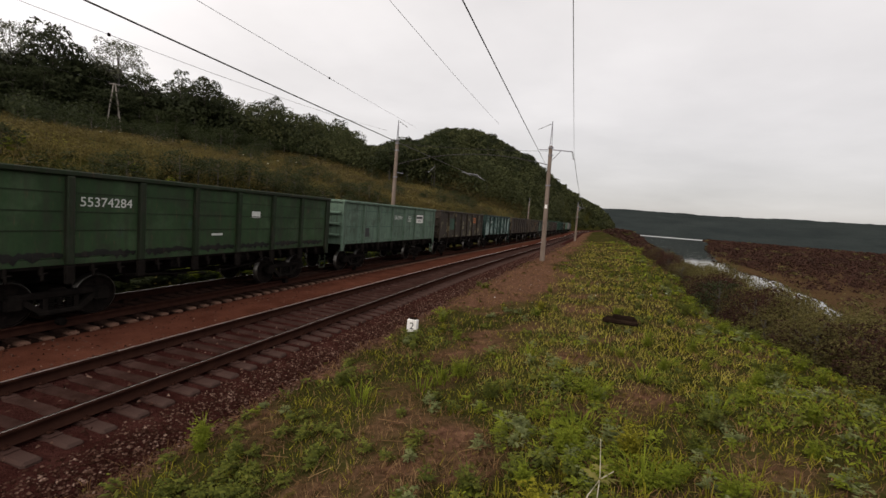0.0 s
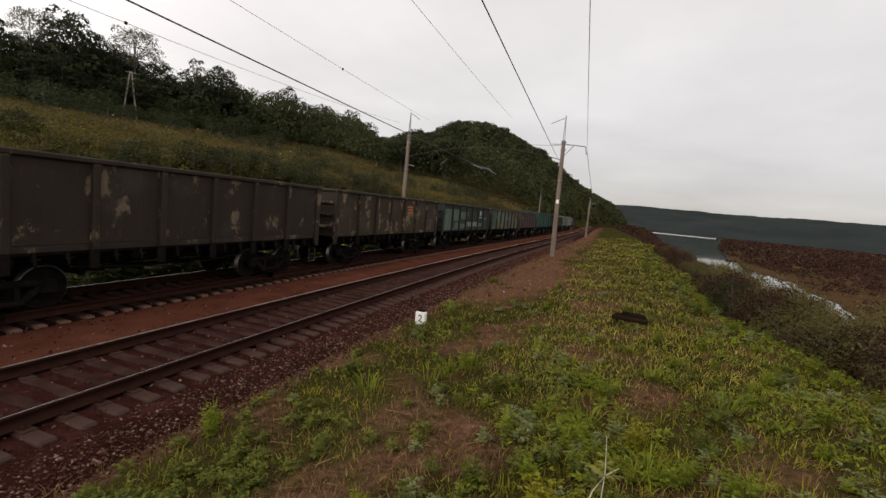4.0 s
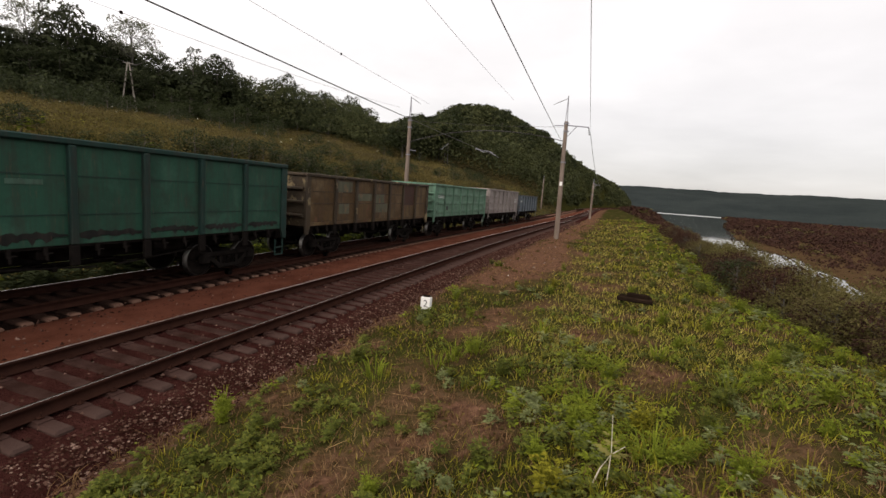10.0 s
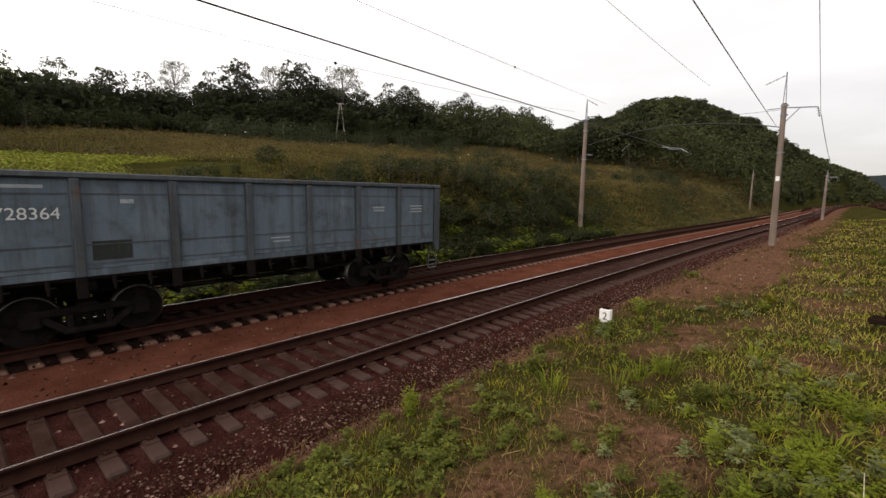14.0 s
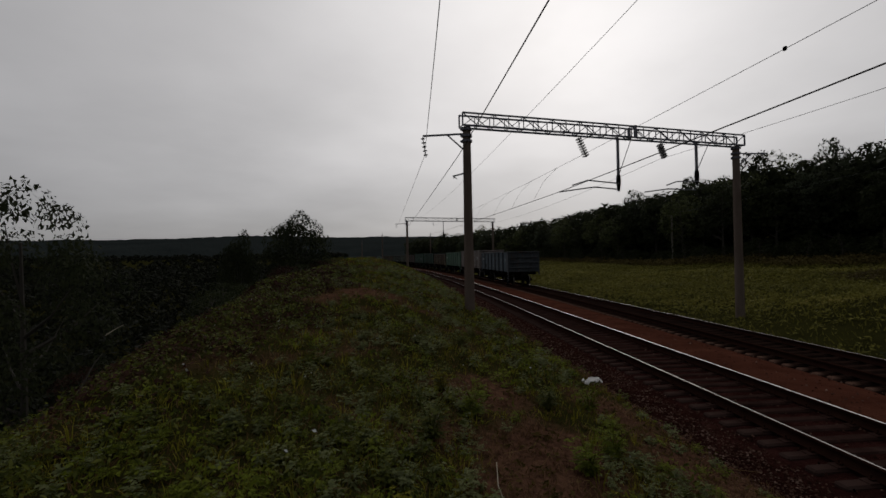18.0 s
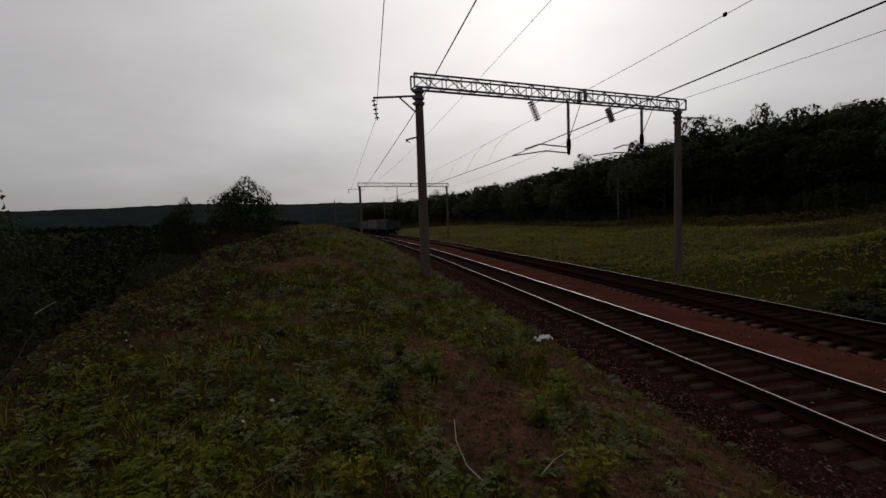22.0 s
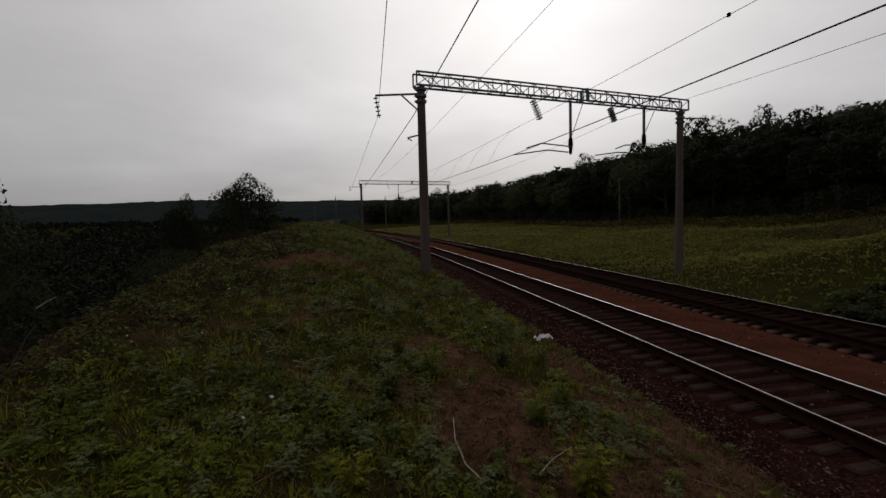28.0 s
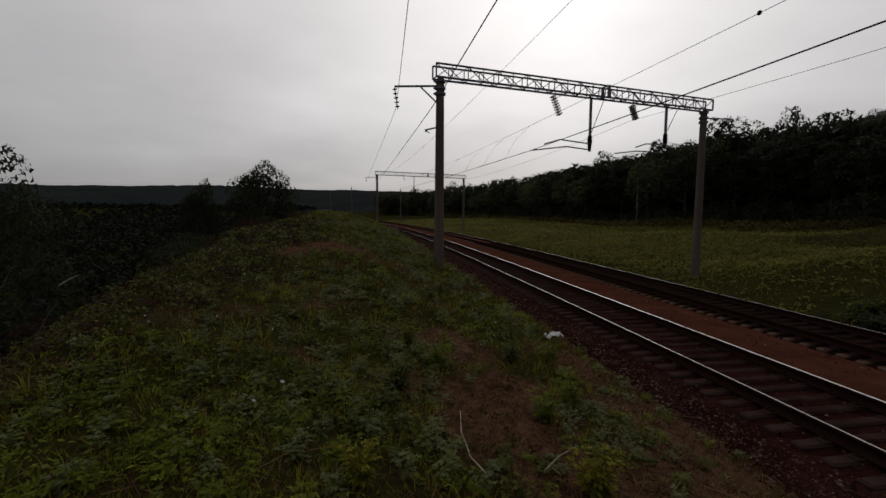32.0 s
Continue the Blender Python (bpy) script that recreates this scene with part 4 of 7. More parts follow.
def gondola(label, mat, style="flat", post_mat=None, spin=False, tall=1.0):
    """One open freight wagon, its front towards -y, standing with rail level at its origin."""
    root = thing("gondola_wagon", label, "freight wagon", group="wagons of the freight train")
    root.scale = (SIZE, SIZE, SIZE)
    pm = post_mat or mat
    box = Matrix.Translation((0, 0, 1.32)) @ Matrix.Diagonal((1, 1, 0.92 * tall, 1)) @ Matrix.Translation((0, 0, -1.32))
    for s in (-1, 1):
        turn = Matrix.Rotation(0 if s > 0 else math.pi, 4, "Z")
        for me, y in WAGON[style]:
            part(me.name.split(".")[0], me, root, m=box @ turn @ Matrix.Translation((1.48, y, 0)), mat=mat)
        for y in PANEL_Y[1:-1]:
            ob = part("post", WAGON["post"], root, m=box @ turn @ Matrix.Translation((1.55, y, 0)), mat=pm)
            part("post_foot", WAGON["foot"], ob)
        for e in (-1, 1):
            fold = box @ turn @ Matrix.Translation((1.53, e * (HALF + 0.02), 0)) @ Matrix.Diagonal((1, -e, 1, 1))
            part("corner_plate", WAGON["corner"], root, m=fold, mat=pm)
    for e in (-1, 1):
        turn = Matrix.Rotation(0 if e > 0 else math.pi, 4, "Z")
        wall = part("end_wall", WAGON["end"], root, m=box @ turn @ Matrix.Translation((0, HALF - 0.08, 0)), mat=pm)
        for me, places in RIBS:
            for p in places:
                part(me.name, me, wall, m=Matrix.Translation(p), mat=pm)
        part("coupler", WAGON["coupler"], root, m=turn @ Matrix.Translation((0, HALF - 0.05, 0)))
    part("top_rim", WAGON["rim"], root, m=box, mat=pm)
    part("underframe", WAGON["frame"], root, "black sooty steel underframe")
    for i in range(7):
        for k in (0.32, 0.70):
            part("hatch_latch", WAGON["lock"], root, m=Matrix.Translation((1.47, PANEL_Y[i] + k * PANEL_W, 0)))
    part("step", WAGON["step"], root, m=Matrix.Translation((1.50, HALF - 0.45, 0)), mat=pm)
    part("ladder", WAGON["ladder"], root, m=Matrix.Translation((1.05, HALF + 0.02, 0)), mat=pm)
    for e in (-1, 1):
        bogie = part("bogie", Geo().box(0, 0, 0.62, 2.0, 0.36, 0.24, 0.04).mesh("bolster", M_IRON), root, "black two-axle cast steel bogie", m=Matrix.Translation((0, e * BOGIE_Y, 0)))
        for s in (-1, 1):
            part("side_frame", WAGON["side_frame"], bogie, m=Matrix.Translation((s * 1.02, 0, 0)))
        for k in (-AXLE, AXLE):
            w = part("wheelset", WAGON["wheelset"], bogie, m=Matrix.Translation((0, k, 0.475)))
            for me in WAGON["tread"]:
                ob = new("tread", me)
                ob.parent = w
            if spin:
                SPINNING.append((w, k))
    return root


def on_side(root, data, y, z, label="", name="lettering", out=1.515):
    return part(name, data, root, label, m=Matrix.Translation((out, y, z)) @ FACE_X)


def number(root, text, i=0, z=2.52, size=0.29, out=1.515):
    on_side(root, lettering(text, size, M_LETTER), (PANEL_Y[i] + PANEL_Y[i + 1]) / 2, z, "white painted running number", out=out)


def bars(root, i, z, n, w, h=0.05, mat=None, out=1.512, gap=0.09, dy=0.0):
    for k in range(n):
        part("lettering_bar", plate(-w / 2 * (1 - 0.18 * (k % 2)), w / 2, -h / 2, h / 2, mat or M_LETTER), root, m=Matrix.Translation((out, (PANEL_Y[i] + PANEL_Y[i + 1]) / 2 + dy, z - k * gap)))


def patch(root, i, z0, z1, mat, a=0.14, b=0.14, j=None, out=1.511):
    j = i if j is None else j
    part("paint_patch", plate(PANEL_Y[i] + a, PANEL_Y[j + 1] - b, z0, z1, mat), root, m=Matrix.Translation((out, 0, 0)))


P_BLUE = paint("blue_grey", [(0.135, 0.185, 0.225), (0.178, 0.236, 0.285), (0.225, 0.285, 0.33)], (0.07, 0.06, 0.055), 0.68)
P_BROWNGREY = paint("grey_posts", [(0.085, 0.10, 0.115), (0.12, 0.14, 0.155), (0.155, 0.175, 0.19)], (0.09, 0.05, 0.035), 0.60)
P_GREY = paint("light_grey", [(0.34, 0.290, 0.268), (0.43, 0.370, 0.345), (0.49, 0.43, 0.40)], (0.10, 0.075, 0.06), 0.70)
P_MINT = paint("mint_green", [(0.13, 0.25, 0.17), (0.17, 0.32, 0.225), (0.22, 0.38, 0.275)], (0.05, 0.055, 0.05), 0.68)
P_RUST = paint("rust_yellow", [(0.085, 0.048, 0.020), (0.160, 0.098, 0.042), (0.235, 0.170, 0.090)], (0.075, 0.036, 0.020), 0.55, 1.9)
P_TEAL_D = paint("deep_teal", [(0.020, 0.080, 0.052), (0.032, 0.116, 0.076), (0.048, 0.145, 0.098)], (0.02, 0.05, 0.04), 0.66)
P_TEAL = paint("teal", [(0.048, 0.118, 0.084), (0.070, 0.155, 0.112), (0.098, 0.19, 0.142)], (0.03, 0.06, 0.055), 0.68)
P_BROWN = paint("grey_brown", [(0.070, 0.042, 0.037), (0.105, 0.068, 0.060), (0.14, 0.098, 0.088)], (0.04, 0.025, 0.02), 0.60)
P_CREAM = paint("faded_cream", [(0.125, 0.140, 0.098), (0.20, 0.19, 0.135), (0.245, 0.205, 0.155)], (0.07, 0.042, 0.027), 0.60, 2.2)
P_DARK = paint("sooty_green", [(0.025, 0.035, 0.030), (0.04, 0.052, 0.045), (0.055, 0.065, 0.055)], RUSTY, 0.70)
P_PALEG = paint("pale_green", [(0.14, 0.22, 0.155), (0.19, 0.28, 0.20)], (0.06, 0.08, 0.06), 0.64, 3.0)
P_OLD = paint("old_brown", [(0.05, 0.034, 0.022), (0.085, 0.06, 0.036), (0.115, 0.09, 0.055)], (0.16, 0.125, 0.07), 0.56, 1.4)
P_OLD2 = paint("dark_brown", [(0.04, 0.03, 0.022), (0.07, 0.05, 0.034)], (0.12, 0.09, 0.055), 0.57, 1.3)
P_PATCHY = paint("patched_teal", [(0.018, 0.075, 0.06), (0.032, 0.11, 0.085)], (0.19, 0.25, 0.235), 0.51, 1.1)
P_SOOT = paint("soot", [(0.010, 0.011, 0.010), (0.020, 0.022, 0.019)])
P_GREENPOST = paint("dark_green_posts", [(0.016, 0.030, 0.013), (0.028, 0.050, 0.022)])
P_FADE = paint("faded_grey_green", [(0.12, 0.122, 0.080), (0.19, 0.188, 0.125), (0.25, 0.24, 0.17)], (0.11, 0.068, 0.036), 0.56, 2.2)
P_DEEP = paint("dark_teal_posts", [(0.012, 0.045, 0.038), (0.02, 0.065, 0.052)])
P_SKY = paint("light_teal", [(0.14, 0.225, 0.165), (0.18, 0.28, 0.21), (0.215, 0.32, 0.245)], (0.07, 0.10, 0.09), 0.70)
P_MOTTLE = paint("mottled_brown", [(0.04, 0.032, 0.024), (0.075, 0.055, 0.038)], (0.15, 0.135, 0.085), 0.54, 1.5)
P_GREEN = paint("green", [(0.030, 0.068, 0.028), (0.049, 0.103, 0.043), (0.070, 0.128, 0.058)], (0.02, 0.04, 0.025), 0.66)


def smear(root, y0, y1, z, h, mat, seed, out=1.5135):
    """A long uneven stain on the near side of a wagon."""
    rg = random.Random(seed)
    n = 18
    top = [h * (0.25 + 0.75 * rg.random()) * math.sin(math.pi * (k + 0.4) / (n + 0.8)) ** 0.4 for k in range(n + 1)]
    low = [-h * (0.2 + 1.3 * rg.random() ** 2) * math.sin(math.pi * (k + 0.4) / (n + 0.8)) ** 0.4 for k in range(n + 1)]
    v = [(0, y0 + (y1 - y0) * k / n, t) for k in range(n + 1) for t in (low[k], top[k])]
    f = [(2 * k, 2 * k + 2, 2 * k + 3, 2 * k + 1) for k in range(n)]
    part("stain", Geo().add(v, f).mesh("stain", mat), root, "dark soot smear", m=Matrix.Translation((out, 0, z)))


def seam_shadows(root, heights, mat):
    """Thin dark strips across the side panels: the shadow lines of horizontal seams, put in as colour."""
    for i in range(7):
        for z in heights:
            part("seam", plate(PANEL_Y[i] + 0.10, PANEL_Y[i + 1] - 0.10, z - 0.010, z + 0.010, mat), root, m=Matrix.Translation((1.5125, 0, 0)))


def soot(root, seed):
    """Uneven soot stains splashed on the lower edge of each side panel."""
    for i in range(7):
        smear(root, PANEL_Y[i] + 0.09, PANEL_Y[i + 1] - 0.09, 1.52, 0.12, P_SOOT, seed + i)


def build_train():
    """Wagons from the last one forward; the train runs towards -y on the far track."""
    w = []
    a = gondola("last wagon, faded blue-grey steel gondola with dark posts", P_BLUE, "flat", P_BROWNGREY, True, 0.97)
    number(a, "55728364", 0, 2.50)
    bars(a, 1, 2.72, 1, 0.22, 0.08, M_FADED)
    bars(a, 5, 2.52, 2, 0.45, 0.05, M_FADED)
    bars(a, 6, 2.55, 3, 0.55, 0.04, M_FADED)
    bars(a, 3, 1.82, 2, 0.5, 0.03, M_FADED)
    patch(a, 1, 1.62, 1.98, P_DARK, 0.2, 0.75)
    # shadow lines along the board seams, drawn as darker strips
    for i in range(7):
        for z in (2.86, 1.92, 1.56):
            part("seam", plate(PANEL_Y[i] + 0.10, PANEL_Y[i + 1] - 0.10, z - 0.011, z + 0.011, P_BROWNGREY), a, m=Matrix.Translation((1.5125, 0, 0)))
    bars(a, 0, 2.98, 1, 0.75, 0.06, M_FADED)
    w.append(a)
    a = gondola("light grey steel gondola with pressed side panels", P_GREY, "ribbed", None, True, 1.13)
    for k, (y0, y1) in enumerate(((0, 0.28), (0.36, 0.62), (0.70, 0.98))):
        for z0, z1, u0, u1 in ((2.36, 2.76, y0, y0 + 0.06), (2.70, 2.76, y0, y1), (2.36 if k < 1 else 2.52, 2.42 if k < 1 else 2.58, y0, y1)):
            part("lettering_bar", plate(u0, u1, z0, z1, M_LETTER), a, m=Matrix.Translation((1.575, PANEL_Y[6] + 0.3, 0)))
    w.append(a)
    a = gondola("bright mint green gondola with pressed side panels", P_MINT, "ribbed", None, True, 1.08)
    number(a, "53596193", 0, 2.62, 0.27, 1.575)
    patch(a, 1, 1.75, 2.02, P_DARK, 0.2, 1.0, out=1.575)
    w.append(a)
    a = gondola("rusted yellow-brown gondola with peeling paint", P_RUST, "flat", P_OLD)
    patch(a, 5, 2.1, 3.3, paint("oxide", [(0.07, 0.03, 0.02), (0.10, 0.042, 0.03)]))
    patch(a, 1, 1.75, 2.16, P_FADE, 0.3, 0.5)
    patch(a, 2, 2.3, 2.62, P_FADE)
    patch(a, 3, 1.75, 2.16, P_FADE)
    patch(a, 3, 2.2, 2.62, P_FADE, 0.14, 0.5)
    patch(a, 1, 2.66, 3.1, P_FADE, 0.2, 0.3)
    patch(a, 4, 3.16, 3.32, P_OLD)
    patch(a, 6, 3.16, 3.32, P_OLD)
    # dark strips stand in for the shadow at the panel seams
    for i in range(7):
        for z in (2.18, 2.64):
            part("seam", plate(PANEL_Y[i] + 0.12, PANEL_Y[i + 1] - 0.12, z - 0.013, z + 0.013, P_OLD2), a, m=Matrix.Translation((1.5145, 0, 0)))
    w.append(a)
    a = gondola("deep teal green gondola", P_TEAL_D, "flat", P_DEEP, tall=1.1)
    seam_shadows(a, (1.95, 2.75), P_DEEP)
    soot(a, 31)
    bars(a, 2, 2.6, 1, 0.6, 0.10, P_TEAL)
    w.append(a)
    a = gondola("teal green gondola with a small white sign", P_TEAL, "flat", P_TEAL_D, tall=1.13)
    seam_shadows(a, (1.88, 2.62), P_TEAL_D)
    soot(a, 47)
    patch(a, 5, 2.12, 2.50, M_FADED, 0.3, 0.5)
    smear(a, PANEL_Y[2] + 0.3, PANEL_Y[3] + 0.9, 3.10, 0.075, P_DARK, 4)
    smear(a, PANEL_Y[3] + 1.1, PANEL_Y[4] + 0.5, 3.06, 0.05, P_DARK, 6)
    smear(a, PANEL_Y[6] + 0.4, PANEL_Y[7] - 0.3, 3.0, 0.05, P_DARK, 8)
    smear(a, PANEL_Y[5] + 0.42, PANEL_Y[5] + 0.95, 2.34, 0.07, M_BLACKPAINT, 3, 1.519)
    bars(a, 5, 2.20, 1, 0.5, 0.03, M_BLACKPAINT, 1.518)
    w.append(a)
    a = gondola("sooty grey-brown gondola with pressed side panels", P_BROWN, "ribbed")
    patch(a, 0, 2.45, 2.75, P_GREY, 0.8, 0.3, out=1.575)
    w.append(a)
    a = gondola("faded cream gondola with teal patches and brown posts", P_CREAM, "flat", P_OLD2)
    patch(a, 0, 1.60, 3.25, P_TEAL, 0.12, 0.12)
    for i, u, v, z0, z1 in ((1, 0.55, 0.3, 1.95, 3.15), (2, 0.14, 0.16, 1.62, 3.0), (3, 0.2, 0.5, 2.0, 3.05), (4, 0.5, 0.3, 2.05, 2.8)):
        patch(a, i, z0, z1, P_SKY, u, v)
    # the lower seam's shadow line, painted as a dark strip
    for i in range(7):
        part("seam", plate(PANEL_Y[i] + 0.12, PANEL_Y[i + 1] - 0.12, 1.967, 1.993, P_OLD2), a, m=Matrix.Translation((1.5145, 0, 0)))
    for i, u, w0, z in ((1, 0.5, 0.3, 3.05), (2, 0.9, 0.45, 3.12), (3, 0.5, 0.7, 3.2), (3, 1.3, 0.16, 3.0), (4, 0.3, 0.35, 3.1), (5, 0.9, 0.25, 3.15)):
        part("rust_spot", plate(-w0 / 2, w0 / 2, -0.05, 0.05, P_OLD2), a, m=Matrix.Translation((1.515, PANEL_Y[i] + u, z)))
    bars(a, 6, 2.7, 1, 0.8, 0.10, P_OLD2)
    w.append(a)
    a = gondola("sooty dark gondola with pale green painted-over panels", P_DARK)
    for i, z0, z1 in ((0, 1.4, 2.9), (1, 1.4, 1.95), (1, 2.05, 2.9), (2, 1.5, 1.85), (2, 2.2, 2.75), (5, 1.6, 1.9)):
        patch(a, i, z0, z1, P_PALEG)
    patch(a, 1, 1.55, 2.0, M_BLACKPAINT, 0.25, 0.9, out=1.516)
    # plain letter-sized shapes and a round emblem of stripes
    for i in (3, 4):
        for k in range(3):
            c = (PANEL_Y[i] + PANEL_Y[i + 1]) / 2 - 0.5 + k * 0.5
            for u0, u1, z0, z1 in ((-0.12, -0.07, 1.62, 1.98), (0.07, 0.12, 1.62, 1.98), (-0.07, 0.07, 1.93, 1.98), (-0.07, 0.07, 1.62 if k != 1 else 1.77, 1.67 if k != 1 else 1.82)):
                part("lettering_bar", plate(u0, u1, z0, z1, M_LETTER), a, m=Matrix.Translation((1.516, c, 0)))
    for k, wd in enumerate((0.24, 0.38, 0.42, 0.36, 0.22)):
        bars(a, 5, 2.92 - k * 0.09, 1, wd, 0.06, None, 1.512, 0.09, 0.06 * (k % 2))
    bars(a, 5, 2.38, 1, 0.9, 0.045)
    bars(a, 3, 2.72, 2, 0.35, 0.10, P_PALEG, gap=0.2, dy=-0.3)
    bars(a, 6, 2.3, 1, 0.8, 0.04)
    w.append(a)
    a = gondola("old brown gondola with traces of orange marking", P_OLD, "flat", P_OLD2)
    bars(a, 4, 2.8, 3, 0.7, 0.09, M_ORANGE, gap=0.16)
    w.append(a)
    a = gondola("dark brown gondola with worn paint", P_OLD2)
    w.append(a)
    a = gondola("teal gondola with large flaking whitish patches", P_PATCHY, "flat", P_DEEP)
    number(a, "53609186", 1, 2.62)
    w.append(a)
    a = gondola("mottled brown gondola with one teal panel and orange marking", P_MOTTLE, "flat", P_OLD2)
    patch(a, 1, 1.9, 2.75, P_TEAL)
    bars(a, 5, 2.85, 3, 0.75, 0.10, M_ORANGE, gap=0.17)
    w.append(a)
    a = gondola("light teal gondola with a white sign board", P_SKY)
    seam_shadows(a, (2.12, 2.88), P_TEAL)
    number(a, "53625901", 3, 2.62, 0.28)
    patch(a, 5, 2.35, 2.85, M_WHITE, 0.25, 0.2)
    bars(a, 5, 2.68, 1, 0.9, 0.14, M_BLACKPAINT, 1.519)
    bars(a, 5, 2.48, 1, 0.5, 0.05, M_BLACKPAINT, 1.519)
    bars(a, 4, 2.7, 4, 0.5, 0.035)
    patch(a, 1, 1.62, 2.05, M_BLACKPAINT, 0.2, 0.95)
    w.append(a)
    a = gondola("dark green gondola with white running number", P_GREEN, "flat", P_GREENPOST)
    seam_shadows(a, (2.05, 2.45, 2.85), P_GREENPOST)
    soot(a, 59)
    number(a, "55374284", 1, 2.66)
    patch(a, 4, 2.42, 2.62, M_LETTER, 0.6, 0.6)
    bars(a, 3, 1.9, 1, 0.4, 0.06)
    w.append(a)
    for lab, mt, st in (("old brown gondola", P_OLD, "flat"), ("teal gondola", P_TEAL, "ribbed"), ("grey-brown gondola", P_BROWN, "flat"), ("dark green gondola", P_GREEN, "flat")):
        w.append(gondola(lab + " near the head of the train", mt, st))
    return w


TRAIN = build_train()

# ---- masts, gantries and wires ----
def mast_mesh(h, r0=0.20, r1=0.145):
    g = Geo()
    g.tube([(0, 0, -1.2), (0, 0, 0), (0, 0, h * 0.5), (0, 0, h)], [r0, r0, (r0 + r1) / 2, r1], 16)
    return g.mesh("concrete_mast", M_CONCRETE, False)


def collar(root, z, r, m=M_GALV):
    g = Geo()
    g.tube([(0, 0, z - 0.05), (0, 0, z + 0.05)], r, 14)
    g.box(r, 0, z, 0.10, 0.08, 0.08, 0.015)
    part("collar", g.mesh("collar", m), root)


def insulator(root, p, q, n=4, r=0.10, name="insulator"):
    """A string of discs from p to q."""
    p, q = Vector(p), Vector(q)
    d = q - p
    g = Geo()
    prof = [(0, 0.015)]
    for k in range(n):
        a = (k + 0.25) / n * d.length
        prof += [(a, 0.02), (a + 0.01, r), (a + 0.035, r * 0.85), (a + 0.05, 0.02)]
    prof.append((d.length, 0.015))
    g.lathe(prof, 10)
    return part(name, g.mesh(name, M_INSUL), root, "dark glass disc insulators", m=Matrix.Translation(p) @ d.to_track_quat("X", "Z").to_matrix().to_4x4())


def mast_with_arm(pos, h, tip, arm=0.0, label="", lean=(0, 0), left_arm=0.0):
    x, y, z = pos
    root = thing("catenary_mast", label, "railway mast", group="catenary masts", m=pose(x, y, z, lean[0], lean[1], 0))
    part("shaft", mast_mesh(h), root, "tapered weathered concrete shaft")
    for k in (h - 0.15, h - 0.75, h * 0.68):
        collar(root, k, 0.19)
    g = Geo()
    for s in (-0.10, 0.10):
        g.bar((s, 0, h - 0.7), (0, 0, h + tip), 0.05)
    part("top_bracket", g.mesh("top_bracket", M_GALV), root, "steel tip bracket")
    if arm:
        g = Geo()
        g.bar((0, 0, h - 0.28), (arm, 0, h - 0.42), 0.07)
        part("arm", g.mesh("arm", M_GALV), root)
        g = Geo()
        g.bar((0.15, 0, h - 1.15), (arm * 0.48, 0, h - 0.36), 0.05)
        part("strut", g.mesh("strut", M_GALV), root)
        insulator(root, (arm, 0, h - 0.45), (arm + 0.10, 0, h - 1.05), 4, 0.08)
    if left_arm:
        g = Geo()
        g.bar((0, 0, h - 0.30), (-left_arm, 0, h - 0.30), 0.05)
        part("arm", g.mesh("arm", M_GALV), root)
    return root


m1 = mast_with_arm((-1.62, 37.0, -0.75), 9.85, 1.95, 1.72, "tall concrete catenary mast with steel side arm on grass bank", (0, -0.9), 0.9)
insulator(m1, (-0.05, 0, 11.6), (-1.1, 0, 11.15), 3, 0.05)
part("plate", Geo().box(0, -0.17, 5.0, 0.2, 0.03, 0.3, 0.005).mesh("plate", M_WHITE), m1, "small white marker plate")
m2 = mast_with_arm((-15.0, 37.0, -0.6), 9.65, 1.85, 0, "concrete catenary mast behind the far track", (0, 0.1))
insulator(m2, (0.1, 0, 11.4), (0.9, 0, 10.9), 3, 0.05)
part("arm", Geo().bar((0, 0, 7.0), (0.75, 0, 6.9), 0.05).mesh("arm", M_GALV), m2)
mast_with_arm((1.9, 90.0, gz(1.9, 90.0)), 6.9, 0.9, 1.2, "distant concrete catenary mast beside the track")
mast_with_arm((-9.7, 117.0, -0.7), 8.7, 1.2, 0, "distant concrete mast behind the far track")
mast_with_arm((-6.5, 240.0, -1.9), 8.9, 0.9, 0, "far concrete catenary mast along the line")


def cross_span():
    """The flexible cross-span between the two masts: head wire, lower rod and fittings."""
    root = thing("cross_span", "sagging steel cross-span between two masts with wire fittings", "overhead line")
    a, b = Vector((-1.7, 37, 8.7)), Vector((-15.2, 37, 8.9))

    def sag(p, q, s, n=16):
        return [p.lerp(q, i / n) - Vector((0, 0, s * 4 * (i / n) * (1 - i / n))) for i in range(n + 1)]

    part("head_wire", Geo().tube(sag(a, b, 0.15), 0.012, 5).mesh("head_wire", M_WIRE), root)
    part("lower_wire", Geo().tube(sag(Vector((-1.9, 37, 7.6)), Vector((-15.1, 37, 7.0)), -0.9), 0.03, 5).mesh("lower_wire", M_WIRE), root)
    g = Geo()
    g.tube([(-8.9, 36.8, 6.75), (-8.2, 36.8, 6.45), (-7.6, 36.8, 6.5), (-6.9, 36.8, 6.05)], 0.03, 6)
    g.tube([(-8.9, 36.8, 6.65), (-7.8, 36.8, 6.55), (-7.0, 36.8, 6.1)], 0.02, 6)
    part("registration_arm", g.mesh("registration_arm", M_THIN), root, "bright registration arm")
    part("registration_arm", Geo().tube([(-11.9, 36.9, 6.5), (-11.3, 36.9, 7.05)], 0.025, 6).mesh("registration_arm_far", M_THIN), root)


cross_span()


